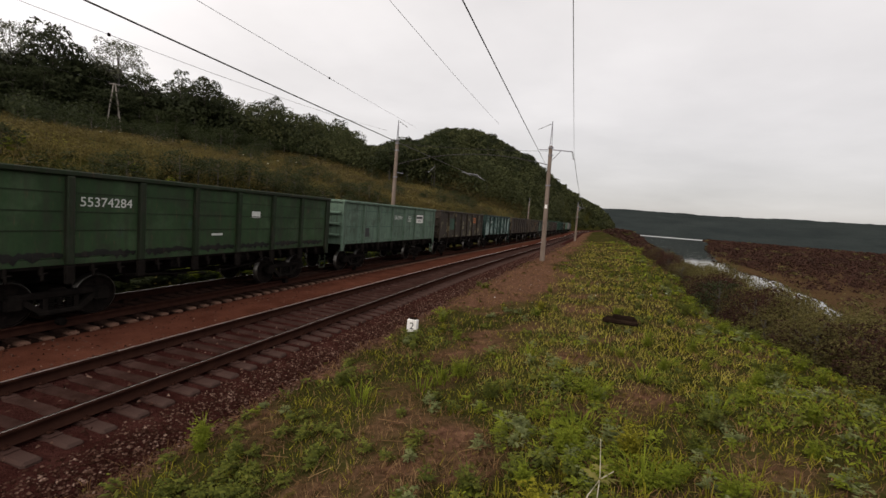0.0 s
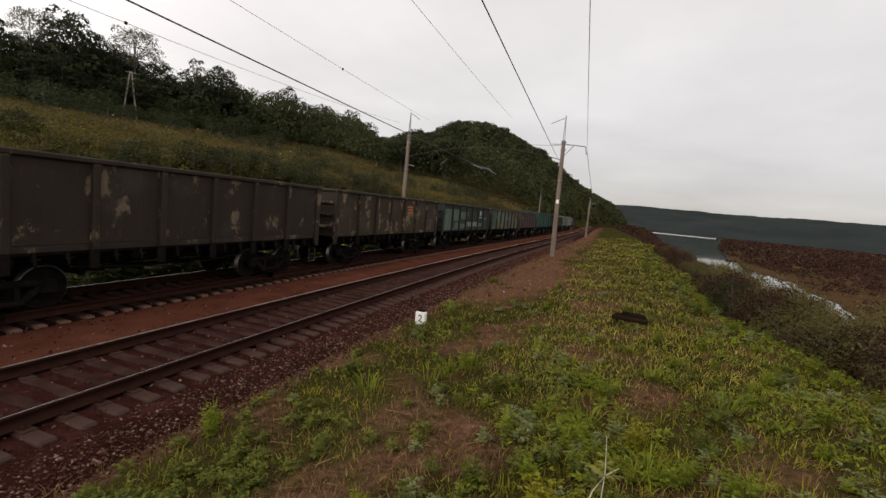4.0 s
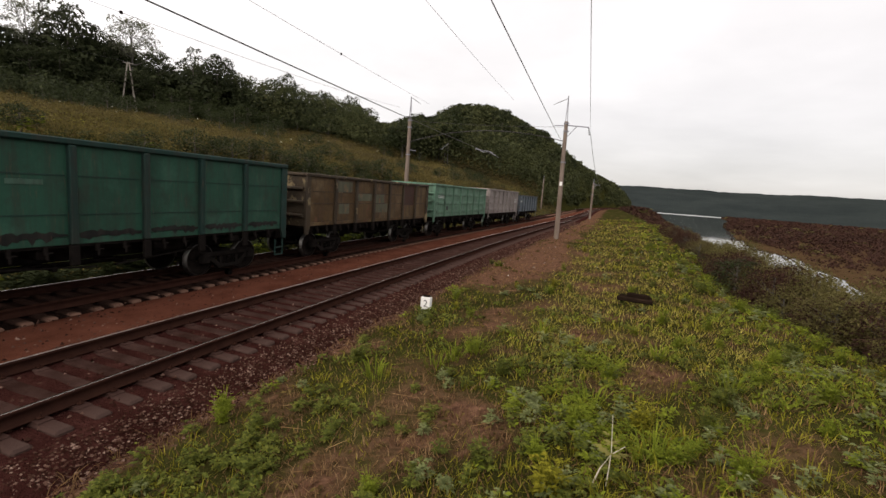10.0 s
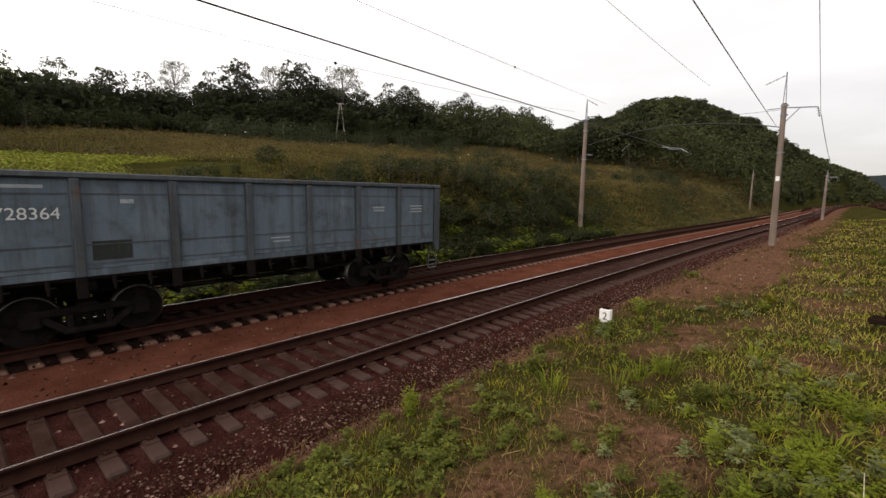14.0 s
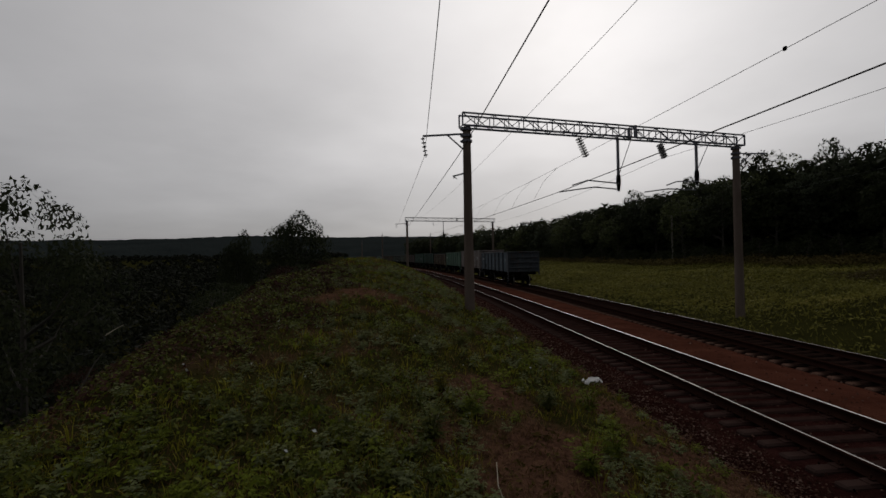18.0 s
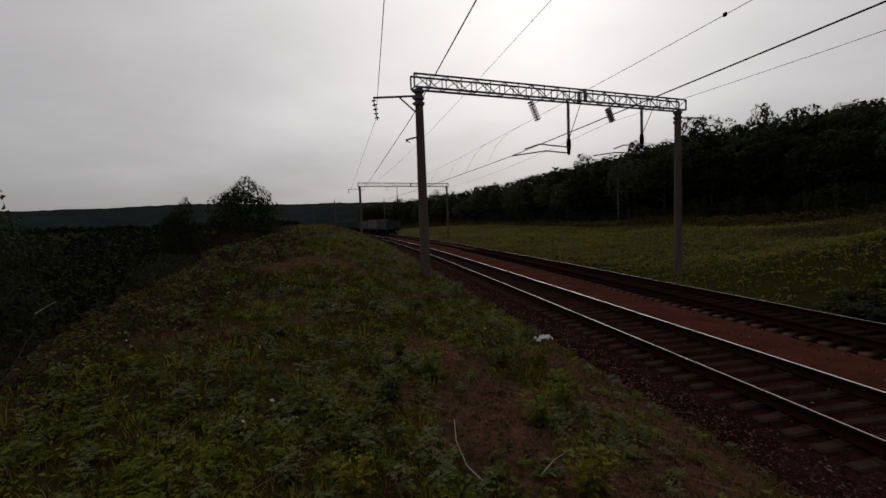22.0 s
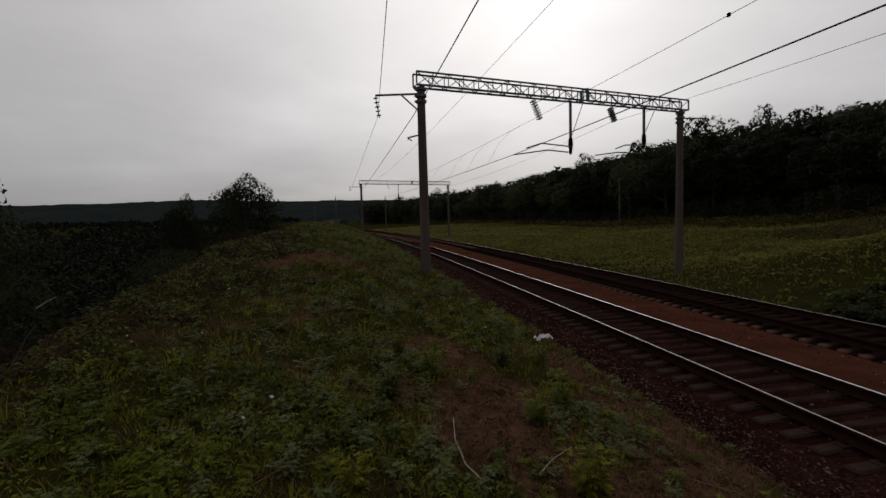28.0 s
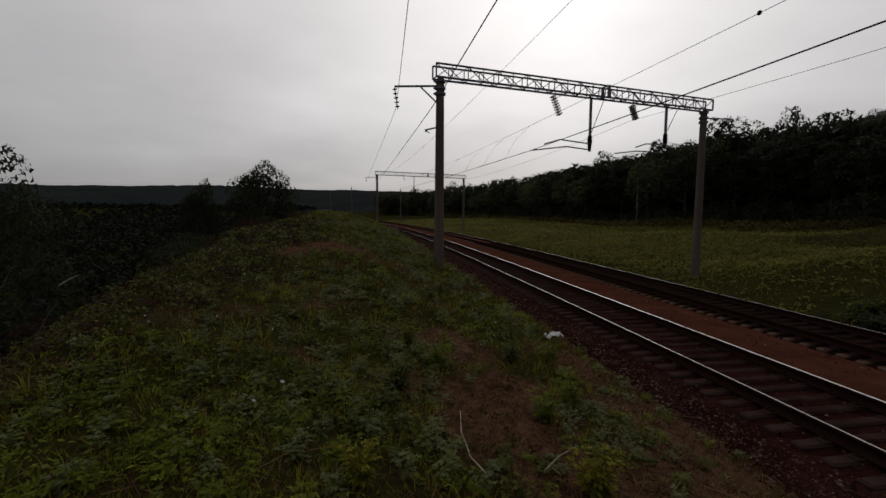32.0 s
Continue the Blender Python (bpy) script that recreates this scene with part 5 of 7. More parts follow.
def gantry(left, right, zb, zt, label, fine=True):
    """Two concrete masts carrying a lattice beam across both tracks."""
    L, R = Vector((*left, 0)), Vector((*right, 0))
    root = thing("gantry", label, "railway gantry", group="catenary gantries")
    d = (R - L).normalized()
    nrm = Vector((-d.y, d.x, 0)) * 0.22
    n = 22 if fine else 14
    a, b = L - d * 0.25, R + d * 0.35
    for p, lab in ((L, "front"), (R, "rear")):
        g0 = min(gz(p.x, p.y), zb) - 0.3
        m = part("mast", mast_mesh(zb - g0 - 0.02, 0.22, 0.165), root, "tapered weathered concrete mast", m=Matrix.Translation((p.x, p.y, g0)))
        for k in (0.12, 0.4, 0.62):
            collar(m, zb - g0 - k, 0.23)
    for s in (-1, 1):
        for z, w in ((zb, 0.075), (zt, 0.065)):
            part("chord", Geo().bar(a + nrm * s + Vector((0, 0, z)), b + nrm * s + Vector((0, 0, z)), w).mesh("chord", M_GALV), root)
        for i in range(n + 1):
            p = a.lerp(b, i / n) + nrm * s
            q = a.lerp(b, min(1, (i + 1) / n)) + nrm * s
            part("upright", Geo().bar(p + Vector((0, 0, zb)), p + Vector((0, 0, zt)), 0.035 if i % n else 0.06).mesh("upright", M_GALV), root)
            if i < n:
                up = i % 2 if s > 0 else (i + 1) % 2
                part("diagonal", Geo().bar(p + Vector((0, 0, zt if up else zb)), q + Vector((0, 0, zb if up else zt)), 0.03).mesh("diagonal", M_GALV), root)
    for i in range(0, n + 1):
        p = a.lerp(b, i / n)
        part("cross_tie", Geo().bar(p - nrm + Vector((0, 0, zb)), p + nrm + Vector((0, 0, zb)), 0.03).mesh("cross_tie", M_GALV), root)
    mid = a.lerp(b, 0.56)
    for s in (-1, 1):
        part("splice", Geo().bar(mid + nrm * s + Vector((0, 0, zb - 0.03)), mid + nrm * s + Vector((0, 0, zt + 0.05)), 0.11).mesh("splice", M_GALV), root)
    return root, L, R, d


def drop(root, x, y, zb, z1, rod=True):
    """A hanging post under the beam, with its stay."""
    g = Geo()
    g.bar((x, y, zb), (x, y, z1), 0.10)
    part("drop_post", g.mesh("drop_post", M_GALV), root)
    g = Geo()
    g.tube([(x, y, z1 + 0.75), (x, y, z1 + 0.45), (x, y, z1 + 0.05)], [0.10, 0.12, 0.07], 8)
    part("socket", g.mesh("socket", M_IRON), root)
    if rod:
        part("stay", Geo().tube([(x - 0.7, y, zb), (x, y, z1 + 0.7)], 0.018, 5).mesh("stay", M_GALV), root)


g1, gL, gR, gd = gantry((-3.20, -18.5), (-17.9, -21.2), 8.40, 8.93, "steel lattice gantry on two concrete masts spanning both tracks")
drop(g1, -10.7, -19.9, 8.4, 5.85)
drop(g1, -15.3, -20.7, 8.4, 6.25)
insulator(g1, (-8.5, -19.3, 8.2), (-9.0, -19.6, 7.4), 8, 0.17)
insulator(g1, (-12.95, -20.1, 8.15), (-13.4, -20.4, 7.55), 6, 0.17)
for x0, y0, x1 in ((-8.5, -19.4, -8.75), (-12.95, -20.2, -13.5)):
    part("hanger_loop", Geo().tube([(x0 - 0.2, y0, 8.4), (x0 - 0.1, y0, 8.2), (x0 - 0.25, y0, 8.15), (x0 - 0.8, y0, 8.38)], 0.012, 5).mesh("hanger_loop", M_THIN), g1)
g = Geo().bar((-3.2, -18.5, 8.1), (-1.32, -18.4, 7.95), 0.07)
part("side_arm", g.mesh("side_arm", M_GALV), g1)
part("strut", Geo().bar((-3.2, -18.5, 7.3), (-2.35, -18.45, 8.03), 0.05).mesh("strut", M_GALV), g1)
insulator(g1, (-1.32, -18.4, 7.9), (-1.45, -18.4, 7.05), 5, 0.10)
part("side_arm", Geo().bar((-3.2, -18.5, 6.45), (-2.6, -18.4, 6.28), 0.06).mesh("side_arm_low", M_GALV), g1)
insulator(g1, (-2.55, -18.4, 6.3), (-2.75, -18.4, 6.15), 1, 0.10)
part("side_arm", Geo().bar((-17.9, -21.2, 8.0), (-19.9, -21.5, 8.1), 0.06).mesh("side_arm_rear", M_GALV), g1)
part("strut", Geo().bar((-17.9, -21.2, 7.3), (-19.0, -21.4, 8.05), 0.05).mesh("strut_rear", M_GALV), g1)
for pts in ([(-10.7, -19.95, 5.95), (-9.4, -19.7, 6.02), (-7.6, -19.4, 5.75)], [(-10.7, -19.8, 6.2), (-9.0, -19.5, 6.3), (-8.2, -19.4, 6.05)],
            [(-15.3, -20.8, 6.05), (-13.6, -20.5, 6.05), (-12.2, -20.2, 5.85)], [(-15.3, -20.6, 6.45), (-14.0, -20.4, 6.4), (-13.4, -20.3, 6.2)]):
    part("registration_arm", Geo().tube(pts, 0.032, 6).mesh("registration_arm_g", M_GALV), g1)
g2, _, _, _ = gantry((-2.43, -74.0), (-17.9, -78.0), 8.85, 9.42, "distant steel lattice gantry over the curving tracks", False)
drop(g2, -8.7, -75.6, 8.85, 6.4, False)
drop(g2, -13.4, -76.8, 8.85, 6.5, False)
part("side_arm", Geo().bar((-2.43, -74, 8.4), (-0.6, -73.6, 8.35), 0.07).mesh("side_arm_b", M_GALV), g2)
insulator(g2, (-0.6, -73.6, 8.35), (-0.7, -73.6, 7.7), 4, 0.12)
insulator(g2, (-6.9, -75.2, 8.8), (-7.0, -75.2, 8.1), 4, 0.14)
for yy, sd in ((-128, 3.2), (-134, -12.0), (-180, 3.2)):
    mast_with_arm((C1 + float(shift(yy)) + sd, yy, float(rail_z(yy)) - 0.2), 9.3, 0.8, 0, "far concrete mast on the curve")


def wire(name, pts, r, mat, sag=0.0, label=""):
    out = []
    for a, b in zip(pts, pts[1:]):
        a, b = Vector(a), Vector(b)
        for i in range(24):
            t = i / 24
            out.append(a.lerp(b, t) - Vector((0, 0, 4 * sag * t * (1 - t))))
    out.append(Vector(pts[-1]))
    return thing(name, label, "overhead wire", group="overhead wires", data=Geo().tube(out, r, 6).mesh(name, mat))


wire("feeder_wire", [(0.1, 37, 8.3), (-0.40, 2, 7.3), (-1.38, -18.4, 7.1), (-0.7, -73.6, 7.7)], 0.009, M_THIN, 0.04, "thin grey feeder wire on the bank side arms")
wire("feeder_wire", [(3.0, 90, 6.4), (0.12, 37, 8.25)], 0.02, M_THIN, 0.8, "thin grey feeder wire running to the distant mast")
wire("contact_line", [(-2.1, 37, 7.72), (-2.85, -18.4, 7.2), (-2.2, -74, 7.4)], 0.017, M_WIRE, 0.10, "dark line wire along the bank masts")
wire("messenger_wire", [(-6.1, 37, 10.75), (-5.9, -18.7, 8.95), (-4.6, -74.6, 9.4)], 0.008, M_THIN, 0.45, "thin messenger wire above the near track")
wire("messenger_wire", [(-13.3, 37, 10.3), (-8.72, -19.55, 7.45), (-7.0, -75.2, 8.1)], 0.008, M_THIN, 0.25, "grey messenger wire with a small clamp")
wire("contact_wire", [(-16.0, 37, 10.0), (-13.12, -20.35, 7.5), (-11.6, -76.2, 8.0)], 0.008, M_THIN, 1.0, "thin wire above the far track")
wire("contact_wire", [(-6.9, 37, 6.1), (-7.5, -19.4, 5.72), (-6.1, -75, 6.6)], 0.015, M_WIRE, 0.16, "dark contact wire above the near track")
for f in (0.05, 0.12, 0.2, 0.32):
    p, q = Vector((-8.72, -19.55, 7.45)).lerp(Vector((-7.0, -75.2, 8.1)), f), Vector((-7.5, -19.4, 5.72)).lerp(Vector((-6.1, -75.0, 6.6)), f + 0.01)
    p.z -= 4 * 0.25 * f * (1 - f)
    q.z -= 4 * 0.16 * f * (1 - f)
    thing("wire_dropper", "thin curved dropper between messenger and contact wire", "wire dropper", group="wire droppers", data=Geo().tube([p, p.lerp(q, 0.45) + Vector((0.12, 0, 0.1)), q], 0.006, 5).mesh("wire_dropper", M_THIN))
for p in ((-11.93, 20.04, 9.24), (-9.52, -9.65, 7.81), (-14.7, 11.2, 7.885)):
    thing("wire_clamp", "small dark clamp on a wire", "wire clamp", group="wire clamps", data=Geo().box(0, 0, 0, 0.07, 0.10, 0.10, 0.02).mesh("wire_clamp", M_IRON), m=Matrix.Translation(p))


# ---- wooden power line on the hillside ----
def a_pole(x, y, h, label):
    z = gz(x, y) - 0.3
    root = thing("power_pole", label, "power pole", group="power line poles", m=pose(x, y, z, 0, 0, 50))
    for s in (-1, 1):
        part("leg", Geo().tube([(s * 1.25, 0, 0), (s * 0.12, 0, h)], [0.16, 0.12], 8).mesh("leg", M_WOOD), root)
    part("top_arm", Geo().bar((-0.9, 0, h - 0.2), (0.9, 0, h - 0.2), 0.12).mesh("top_arm", M_WOOD), root)
    return Vector((x, y, z + h))


def pole(x, y, h, label):
    z = gz(x, y) - 0.3
    root = thing("power_pole", label, "power pole", group="power line poles", m=pose(x, y, z))
    part("shaft", Geo().tube([(0, 0, 0), (0, 0, h)], [0.17, 0.12], 8).mesh("pole_shaft", M_WOOD), root)
    part("top_arm", Geo().bar((-0.7, 0, h - 0.4), (0.7, 0, h - 0.4), 0.10).mesh("pole_arm", M_WOOD), root)
    return Vector((x, y, z + h))


line = [pole(-75, 128, 9.5, "leaning grey wooden power pole on the hillside"), a_pole(-88.5, 68.7, 24.2 - gz(-88.5, 68.7), "grey wooden A-frame power pole on the grassy hillside"), pole(-65.4, -9.2, 17.6 - gz(-65.4, -9.2), "grey wooden power pole in front of the trees"), pole(-51, -76, 9.8, "grey power pole at the edge of the field")]
for a, b in zip(line, line[1:]):
    wire("power_wire", [a, b], 0.008, M_THIN, 0.9, "thin wire of the wooden power line")


# ---- trees and plants ----
def clone(ob, m):
    """A copy of a thing whose pose and size are m alone."""
    c = copy_thing(ob, m)
    c.matrix_basis = m
    return c


def unit(v):
    return v / np.maximum(np.linalg.norm(v, axis=1), 1e-9)[:, None]


def leaf_cloud(centres, size, rng, up=0.3, elong=1.6):
    """Leaf-shaped quads at random turns, as vertex and face arrays."""
    n = len(centres)
    a = rng.normal(size=(n, 3))
    a[:, 2] += up
    a = unit(a)
    b = unit(np.cross(a, rng.normal(size=(n, 3))))
    s = (size * rng.uniform(0.6, 1.35, n))[:, None]
    c = np.asarray(centres)
    nb = np.cross(a, b)
    V = np.stack([c - b * s * elong / 2, c + nb * s * 0.42 + b * s * 0.05 + a * s * 0.1, c + b * s * elong / 2, c - nb * s * 0.42 + b * s * 0.05 + a * s * 0.1], 1)
    return V.reshape(-1, 3), np.arange(4 * n).reshape(-1, 4)


def clumps(centres, radius, per, size, rng, flat=0.8, up=0.35):
    """Rounded clumps: each centre carries a shell of three-cornered leaves that face outwards."""
    n = len(centres)
    c = np.repeat(np.asarray(centres), per, 0)
    r = np.repeat(np.asarray(radius) * np.ones(n), per)
    d = unit(rng.normal(size=(n * per, 3)))
    d[:, 2] = np.where(rng.uniform(0, 1, n * per) < 0.75, np.abs(d[:, 2]), d[:, 2])
    p = c + d * (r * rng.uniform(0.72, 1.06, n * per))[:, None] * np.array([1, 1, flat])
    a = d + rng.normal(size=d.shape) * 0.5
    a[:, 2] += up
    a = unit(a)
    b = unit(np.cross(a, rng.normal(size=d.shape)))
    s = (np.repeat(np.asarray(size) * np.ones(n), per) * rng.uniform(0.6, 1.3, n * per))[:, None]
    e = np.cross(a, b)
    V = np.stack([p - b * s * 0.7, p + e * s * 0.5 + b * s * 0.1, p + b * s * 0.6 - e * s * 0.35], 1)
    return V.reshape(-1, 3), np.arange(3 * n * per).reshape(-1, 3)


def spikes(x, y, z, h, w, rng, bend=0.5):
    """Thin blades of one triangle each."""
    n = len(x)
    ang, tw = rng.uniform(0, 6.28, n), rng.uniform(0, 6.28, n)
    b = bend * rng.uniform(0.2, 1.2, n) * h
    P = np.stack([x, y, z - 0.01], -1)
    side = np.stack([np.cos(tw) * w, np.sin(tw) * w, np.zeros(n)], -1)
    t = P + np.stack([np.cos(ang) * b, np.sin(ang) * b, h], -1)
    return np.stack([P - side, P + side, t], 1).reshape(-1, 3), np.arange(3 * n).reshape(-1, 3)


def tree_template(seed, h, spread, leaf, bark, n_leaf=900, size=0.42, gaps=0.0, low=0.15, label="", name="tree"):
    """A tapered trunk, limbs that reach to a rounded uneven crown, and leaves in clumps at the limbs' ends."""
    rng = np.random.RandomState(seed)
    root = thing(name, label, "tree", group="trees on the hillside")
    g = Geo()
    bend = rng.uniform(-0.04, 0.04, 2) * h
    trunk = [Vector((bend[0] * t * t, bend[1] * t * t, t * h * 0.8)) for t in np.linspace(0, 1, 6)]
    g.tube([Vector((0, 0, -0.8))] + trunk, [0.034 * h * 0.6] + [0.018 * h * (1 - 0.85 * t) + 0.02 for t in np.linspace(0, 1, 6)], 6)
    part("trunk", g.mesh("trunk", bark), root)
    limbs = Geo()
    ends, rad = [], []
    zc, rz, rx = h * (low + 1) / 2, h * (1 - low) / 2, spread * h
    m = 30
    for k in range(m):
        u = (k + 0.5) / m
        el = math.asin(1 - 1.75 * u)
        ang = k * 2.4 + rng.uniform(-0.3, 0.3)
        f = rng.uniform(0.62, 0.95) * (1 - 0.25 * gaps * rng.uniform(0, 1))
        e = Vector((math.cos(ang) * math.cos(el) * rx * f, math.sin(ang) * math.cos(el) * rx * f, zc + math.sin(el) * rz * f * 0.95))
        ends.append(tuple(e))
        rad.append(rx * rng.uniform(0.26, 0.46) * (1 - 0.35 * gaps))
        if k % 3 == 0:
            t = max(0.12, min(0.76, (e.z - 0.35 * rx) / (h * 0.82)))
            p = Vector((bend[0] * t * t, bend[1] * t * t, t * h * 0.8))
            limbs.tube([p, p.lerp(e, 0.55) + Vector((0, 0, -0.05 * rx)), e], [0.008 * h, 0.005 * h, 0.002 * h], 4, False)
    part("branchwork", limbs.mesh("branchwork", bark), root)
    V, Q = clumps(np.array(ends), np.array(rad), n_leaf // m, size, rng)
    part("crown", quads("crown", V, Q, leaf), root, "uneven leafy crown with gaps")
    return root


T = [tree_template(21, 13, 0.30, M_LEAF, M_BARK, 2700, 0.42, label="dense dark green broadleaf tree on the wood's edge"),
     tree_template(22, 12, 0.36, M_LEAF, M_BARK, 2500, 0.42, 0.2, label="spreading dark oak in the wood's edge"),
     tree_template(23, 15, 0.25, M_LEAF_OAK, M_BARK, 1950, 0.40, 0.4, label="tall mid-green tree with an uneven crown"),
     tree_template(24, 11, 0.38, M_LEAF_OAK, M_BARK, 1950, 0.38, 0.6, 0.2, label="broad mid-green tree with gaps in its crown"),
     tree_template(25, 14, 0.27, M_LEAF_PALE, M_PALEBARK, 3000, 0.24, 0.3, 0.40, label="thin pale tree with sparse leaves"),
     tree_template(26, 6, 0.44, M_LEAF_OAK, M_BARK, 900, 0.26, 0.2, 0.05, label="low green shrub in front of the trees", name="shrub"),
     tree_template(27, 13, 0.34, M_LEAF_LIGHT, M_BARK, 2300, 0.36, 0.2, 0.2, label="olive-green tree with a rounded crown on the wood's edge"),
     tree_template(28, 14, 0.28, M_LEAF_BLUE, M_BARK, 2000, 0.36, 0.4, label="grey-green tree with an uneven crown in the wood"),
     tree_template(29, 13, 0.30, M_LEAF, M_BARK, 1250, 0.36, 1.3, 0.15, label="dark tree with open branches and light gaps")]

# trees that stand out of the wood's edge: bearing, height above the eye's level, half width (degrees), kind
STANDING = [(59.6, 14.5, 2.0, 4), (57.0, 14.9, 2.6, 0), (54.6, 13.4, 1.6, 1), (51.8, 15.1, 2.5, 4), (49.6, 12.2, 1.5, 0), (46.5, 13.8, 1.6, 8), (44.0, 13.1, 2.0, 0), (41.6, 11.4, 1.4, 3),
            (38.6, 11.9, 1.3, 8), (36.8, 12.2, 1.6, 1), (34.2, 10.6, 1.2, 8), (32.5, 10.9, 1.4, 0), (29.3, 10.6, 1.9, 1), (25.0, 8.2, 1.4, 3), (21.0, 9.2, 1.5, 0),
            (63.5, 14.4, 2.2, 0), (66.5, 13.4, 1.6, 8), (125.6, 10.2, 1.6, 4), (120.7, 11.0, 1.8, 6), (118.4, 11.2, 1.5, 7), (114.5, 10.0, 2.2, 0), (111.3, 11.0, 2.4, 6),
            (105.4, 11.5, 2.5, 7), (101.8, 12.4, 2.0, 8), (97.5, 11.3, 2.2, 1), (93.0, 12.1, 2.4, 6), (88.0, 12.4, 2.0, 7), (84.0, 12.0, 2.2, 6), (79.5, 12.3, 1.9, 7), (75.5, 11.9, 1.8, 0), (72.4, 12.4, 1.6, 8), (69.7, 13.8, 1.6, 4), (132.0, 11.3, 1.7, 7),
            (138.0, 10.6, 1.6, 0), (144.0, 9.4, 1.5, 8), (150.0, 7.9, 1.5, 7)]
SPREAD = [0.30, 0.36, 0.25, 0.38, 0.27, 0.44, 0.34, 0.28, 0.30]

SKY_AZ = [-4, -1.2, 1.6, 5.2, 8.8, 12.5, 16, 17.7, 19.1, 20.5, 23.7, 26.4, 27.2, 29.9, 32.6, 37.7, 40.1, 41.8, 44.1, 46.2, 49.5, 52, 58, 64, 70, 76, 86, 97, 107, 114, 123, 132, 140, 146, 152, 159, 167, 175]
SKY_EL = [2.35, 3.6, 5.3, 7.9, 9.8, 11.1, 11.0, 10.0, 8.8, 9.3, 8.3, 7.8, 9.2, 10.4, 10.8, 11.7, 11.2, 11.8, 13.0, 13.5, 12.2, 14.6, 14.6, 13.6, 12.0, 11.6, 12.5, 13.0, 13.0, 12.4, 12.1, 11.4, 10.3, 9.0, 7.3, 5.8, 4.3, 3.0]
TREE_D = [400, 350, 300, 250, 220, 200, 180, 165, 155, 150, 150, 146, 145, 134, 128, 124, 122, 121, 120, 121, 122, 124, 124, 120, 112, 104, 92, 86, 84, 86, 92, 96, 98, 102, 112, 145, 190, 260]


def tree_line():
    rng = random.Random(5)
    used = [False] * len(T)

    def put(k, x, y, sc, wide=1.0):
        m = Matrix.Translation((x, y, gz(x, y))) @ Matrix.Rotation(rng.uniform(0, 6.28), 4, "Z") @ Matrix.Diagonal((sc * wide, sc * wide, sc, 1))
        if used[k]:
            clone(T[k], m)
        else:
            T[k].matrix_basis = m
            used[k] = True

    heights = [13, 12, 15, 11, 14, 6, 13, 14, 13]

    def stand(a, r, el, k=None, half=None):
        x, y = -math.sin(radians(a)) * r, math.cos(radians(a)) * r
        want = 2.94 + r * math.tan(radians(el)) - gz(x, y)
        if want < 2.5:
            return
        k = k if k is not None else rng.choice((0, 0, 1, 1, 2, 3) if a < 76 else (0, 1, 2, 3, 6, 6, 7, 7)) if want > 6 else 5
        sc = want / (heights[k] * 1.01)
        if half:
            put(k, x, y, sc, max(0.5, min(1.9, r * math.tan(radians(half)) / (SPREAD[k] * heights[k] * sc * 1.08))))
            return
        put(k, x, y, sc, min(1.5, max(0.85, 12.0 / want)) if want > 6 else 1.15)

    az = 19.0
    while az < 176:
        d = float(np.interp(az, SKY_AZ, TREE_D))
        el = float(np.interp(az, SKY_AZ, SKY_EL))
        stand(az + rng.uniform(-0.8, 0.8), d + 3 + rng.uniform(-3, 3), el * (0.80 if az < 48 else 0.88) + 0.3 * math.sin(az * 1.9) + rng.uniform(-1.2, 0.3))
        stand(az + rng.uniform(-0.8, 0.8), d - 7 + rng.uniform(-3, 3), el * 0.72 + rng.uniform(-1.5, 0.3))
        a = az + rng.uniform(-0.5, 0.5)
        r = d - rng.uniform(10, 17)
        x, y = -math.sin(radians(a)) * r, math.cos(radians(a)) * r
        put(5, x, y, rng.uniform(0.45, 0.85), 1.3)
        az += 2.3 * 100 / d
    for a, el, half, k in STANDING:
        stand(a, float(np.interp(a, SKY_AZ, TREE_D)) - 1.0, el, k, half)
    # trees that stand out of the wooded hill, on its crest and down its face
    for i in range(190):
        a = rng.uniform(1.0, 24.0)
        d, top = float(np.interp(a, SKY_AZ, TREE_D)), float(np.interp(a, SKY_AZ, SKY_EL))
        r = rng.uniform(0.62, 1.0) * d
        el = top + rng.uniform(-0.5, 0.45) if i < 90 else top * rng.uniform(0.35, 0.9)
        x, y = -math.sin(radians(a)) * r, math.cos(radians(a)) * r
        want = 2.94 + r * math.tan(radians(el)) - gz(x, y)
        if 5.5 < want < 14 and x - float(shift(y)) < -19:
            stand(a, r, el, rng.choice((0, 1, 2, 3)))
    # shrubs at the foot of the cutting and beside the masts
    for i in range(150):
        y = rng.uniform(-2, 115) if i < 70 else rng.uniform(1, 42)
        u = rng.uniform(2.4, 11 + y * 0.10) if i < 70 else rng.uniform(2.2, 8.0)
        x = -14.3 - u + float(shift(y))
        if (50 < y < 72 and u < 9.5) or y < 7.5:
            continue
        put(5, x, y, rng.uniform(0.16, 0.34) * (0.6 if u < 3.5 else 1), 1.4)
    # single bushes that break the line between the wood and the weeds of the slope
    for i in range(55):
        a = rng.uniform(18, 64)
        r = float(np.interp(a, SKY_AZ, TREE_D)) - rng.uniform(8, 62)
        x, y = -math.sin(radians(a)) * r, math.cos(radians(a)) * r
        if x - float(shift(y)) < -24:
            put(5, x, y, rng.uniform(0.18, 0.55), 1.35)


tree_line()


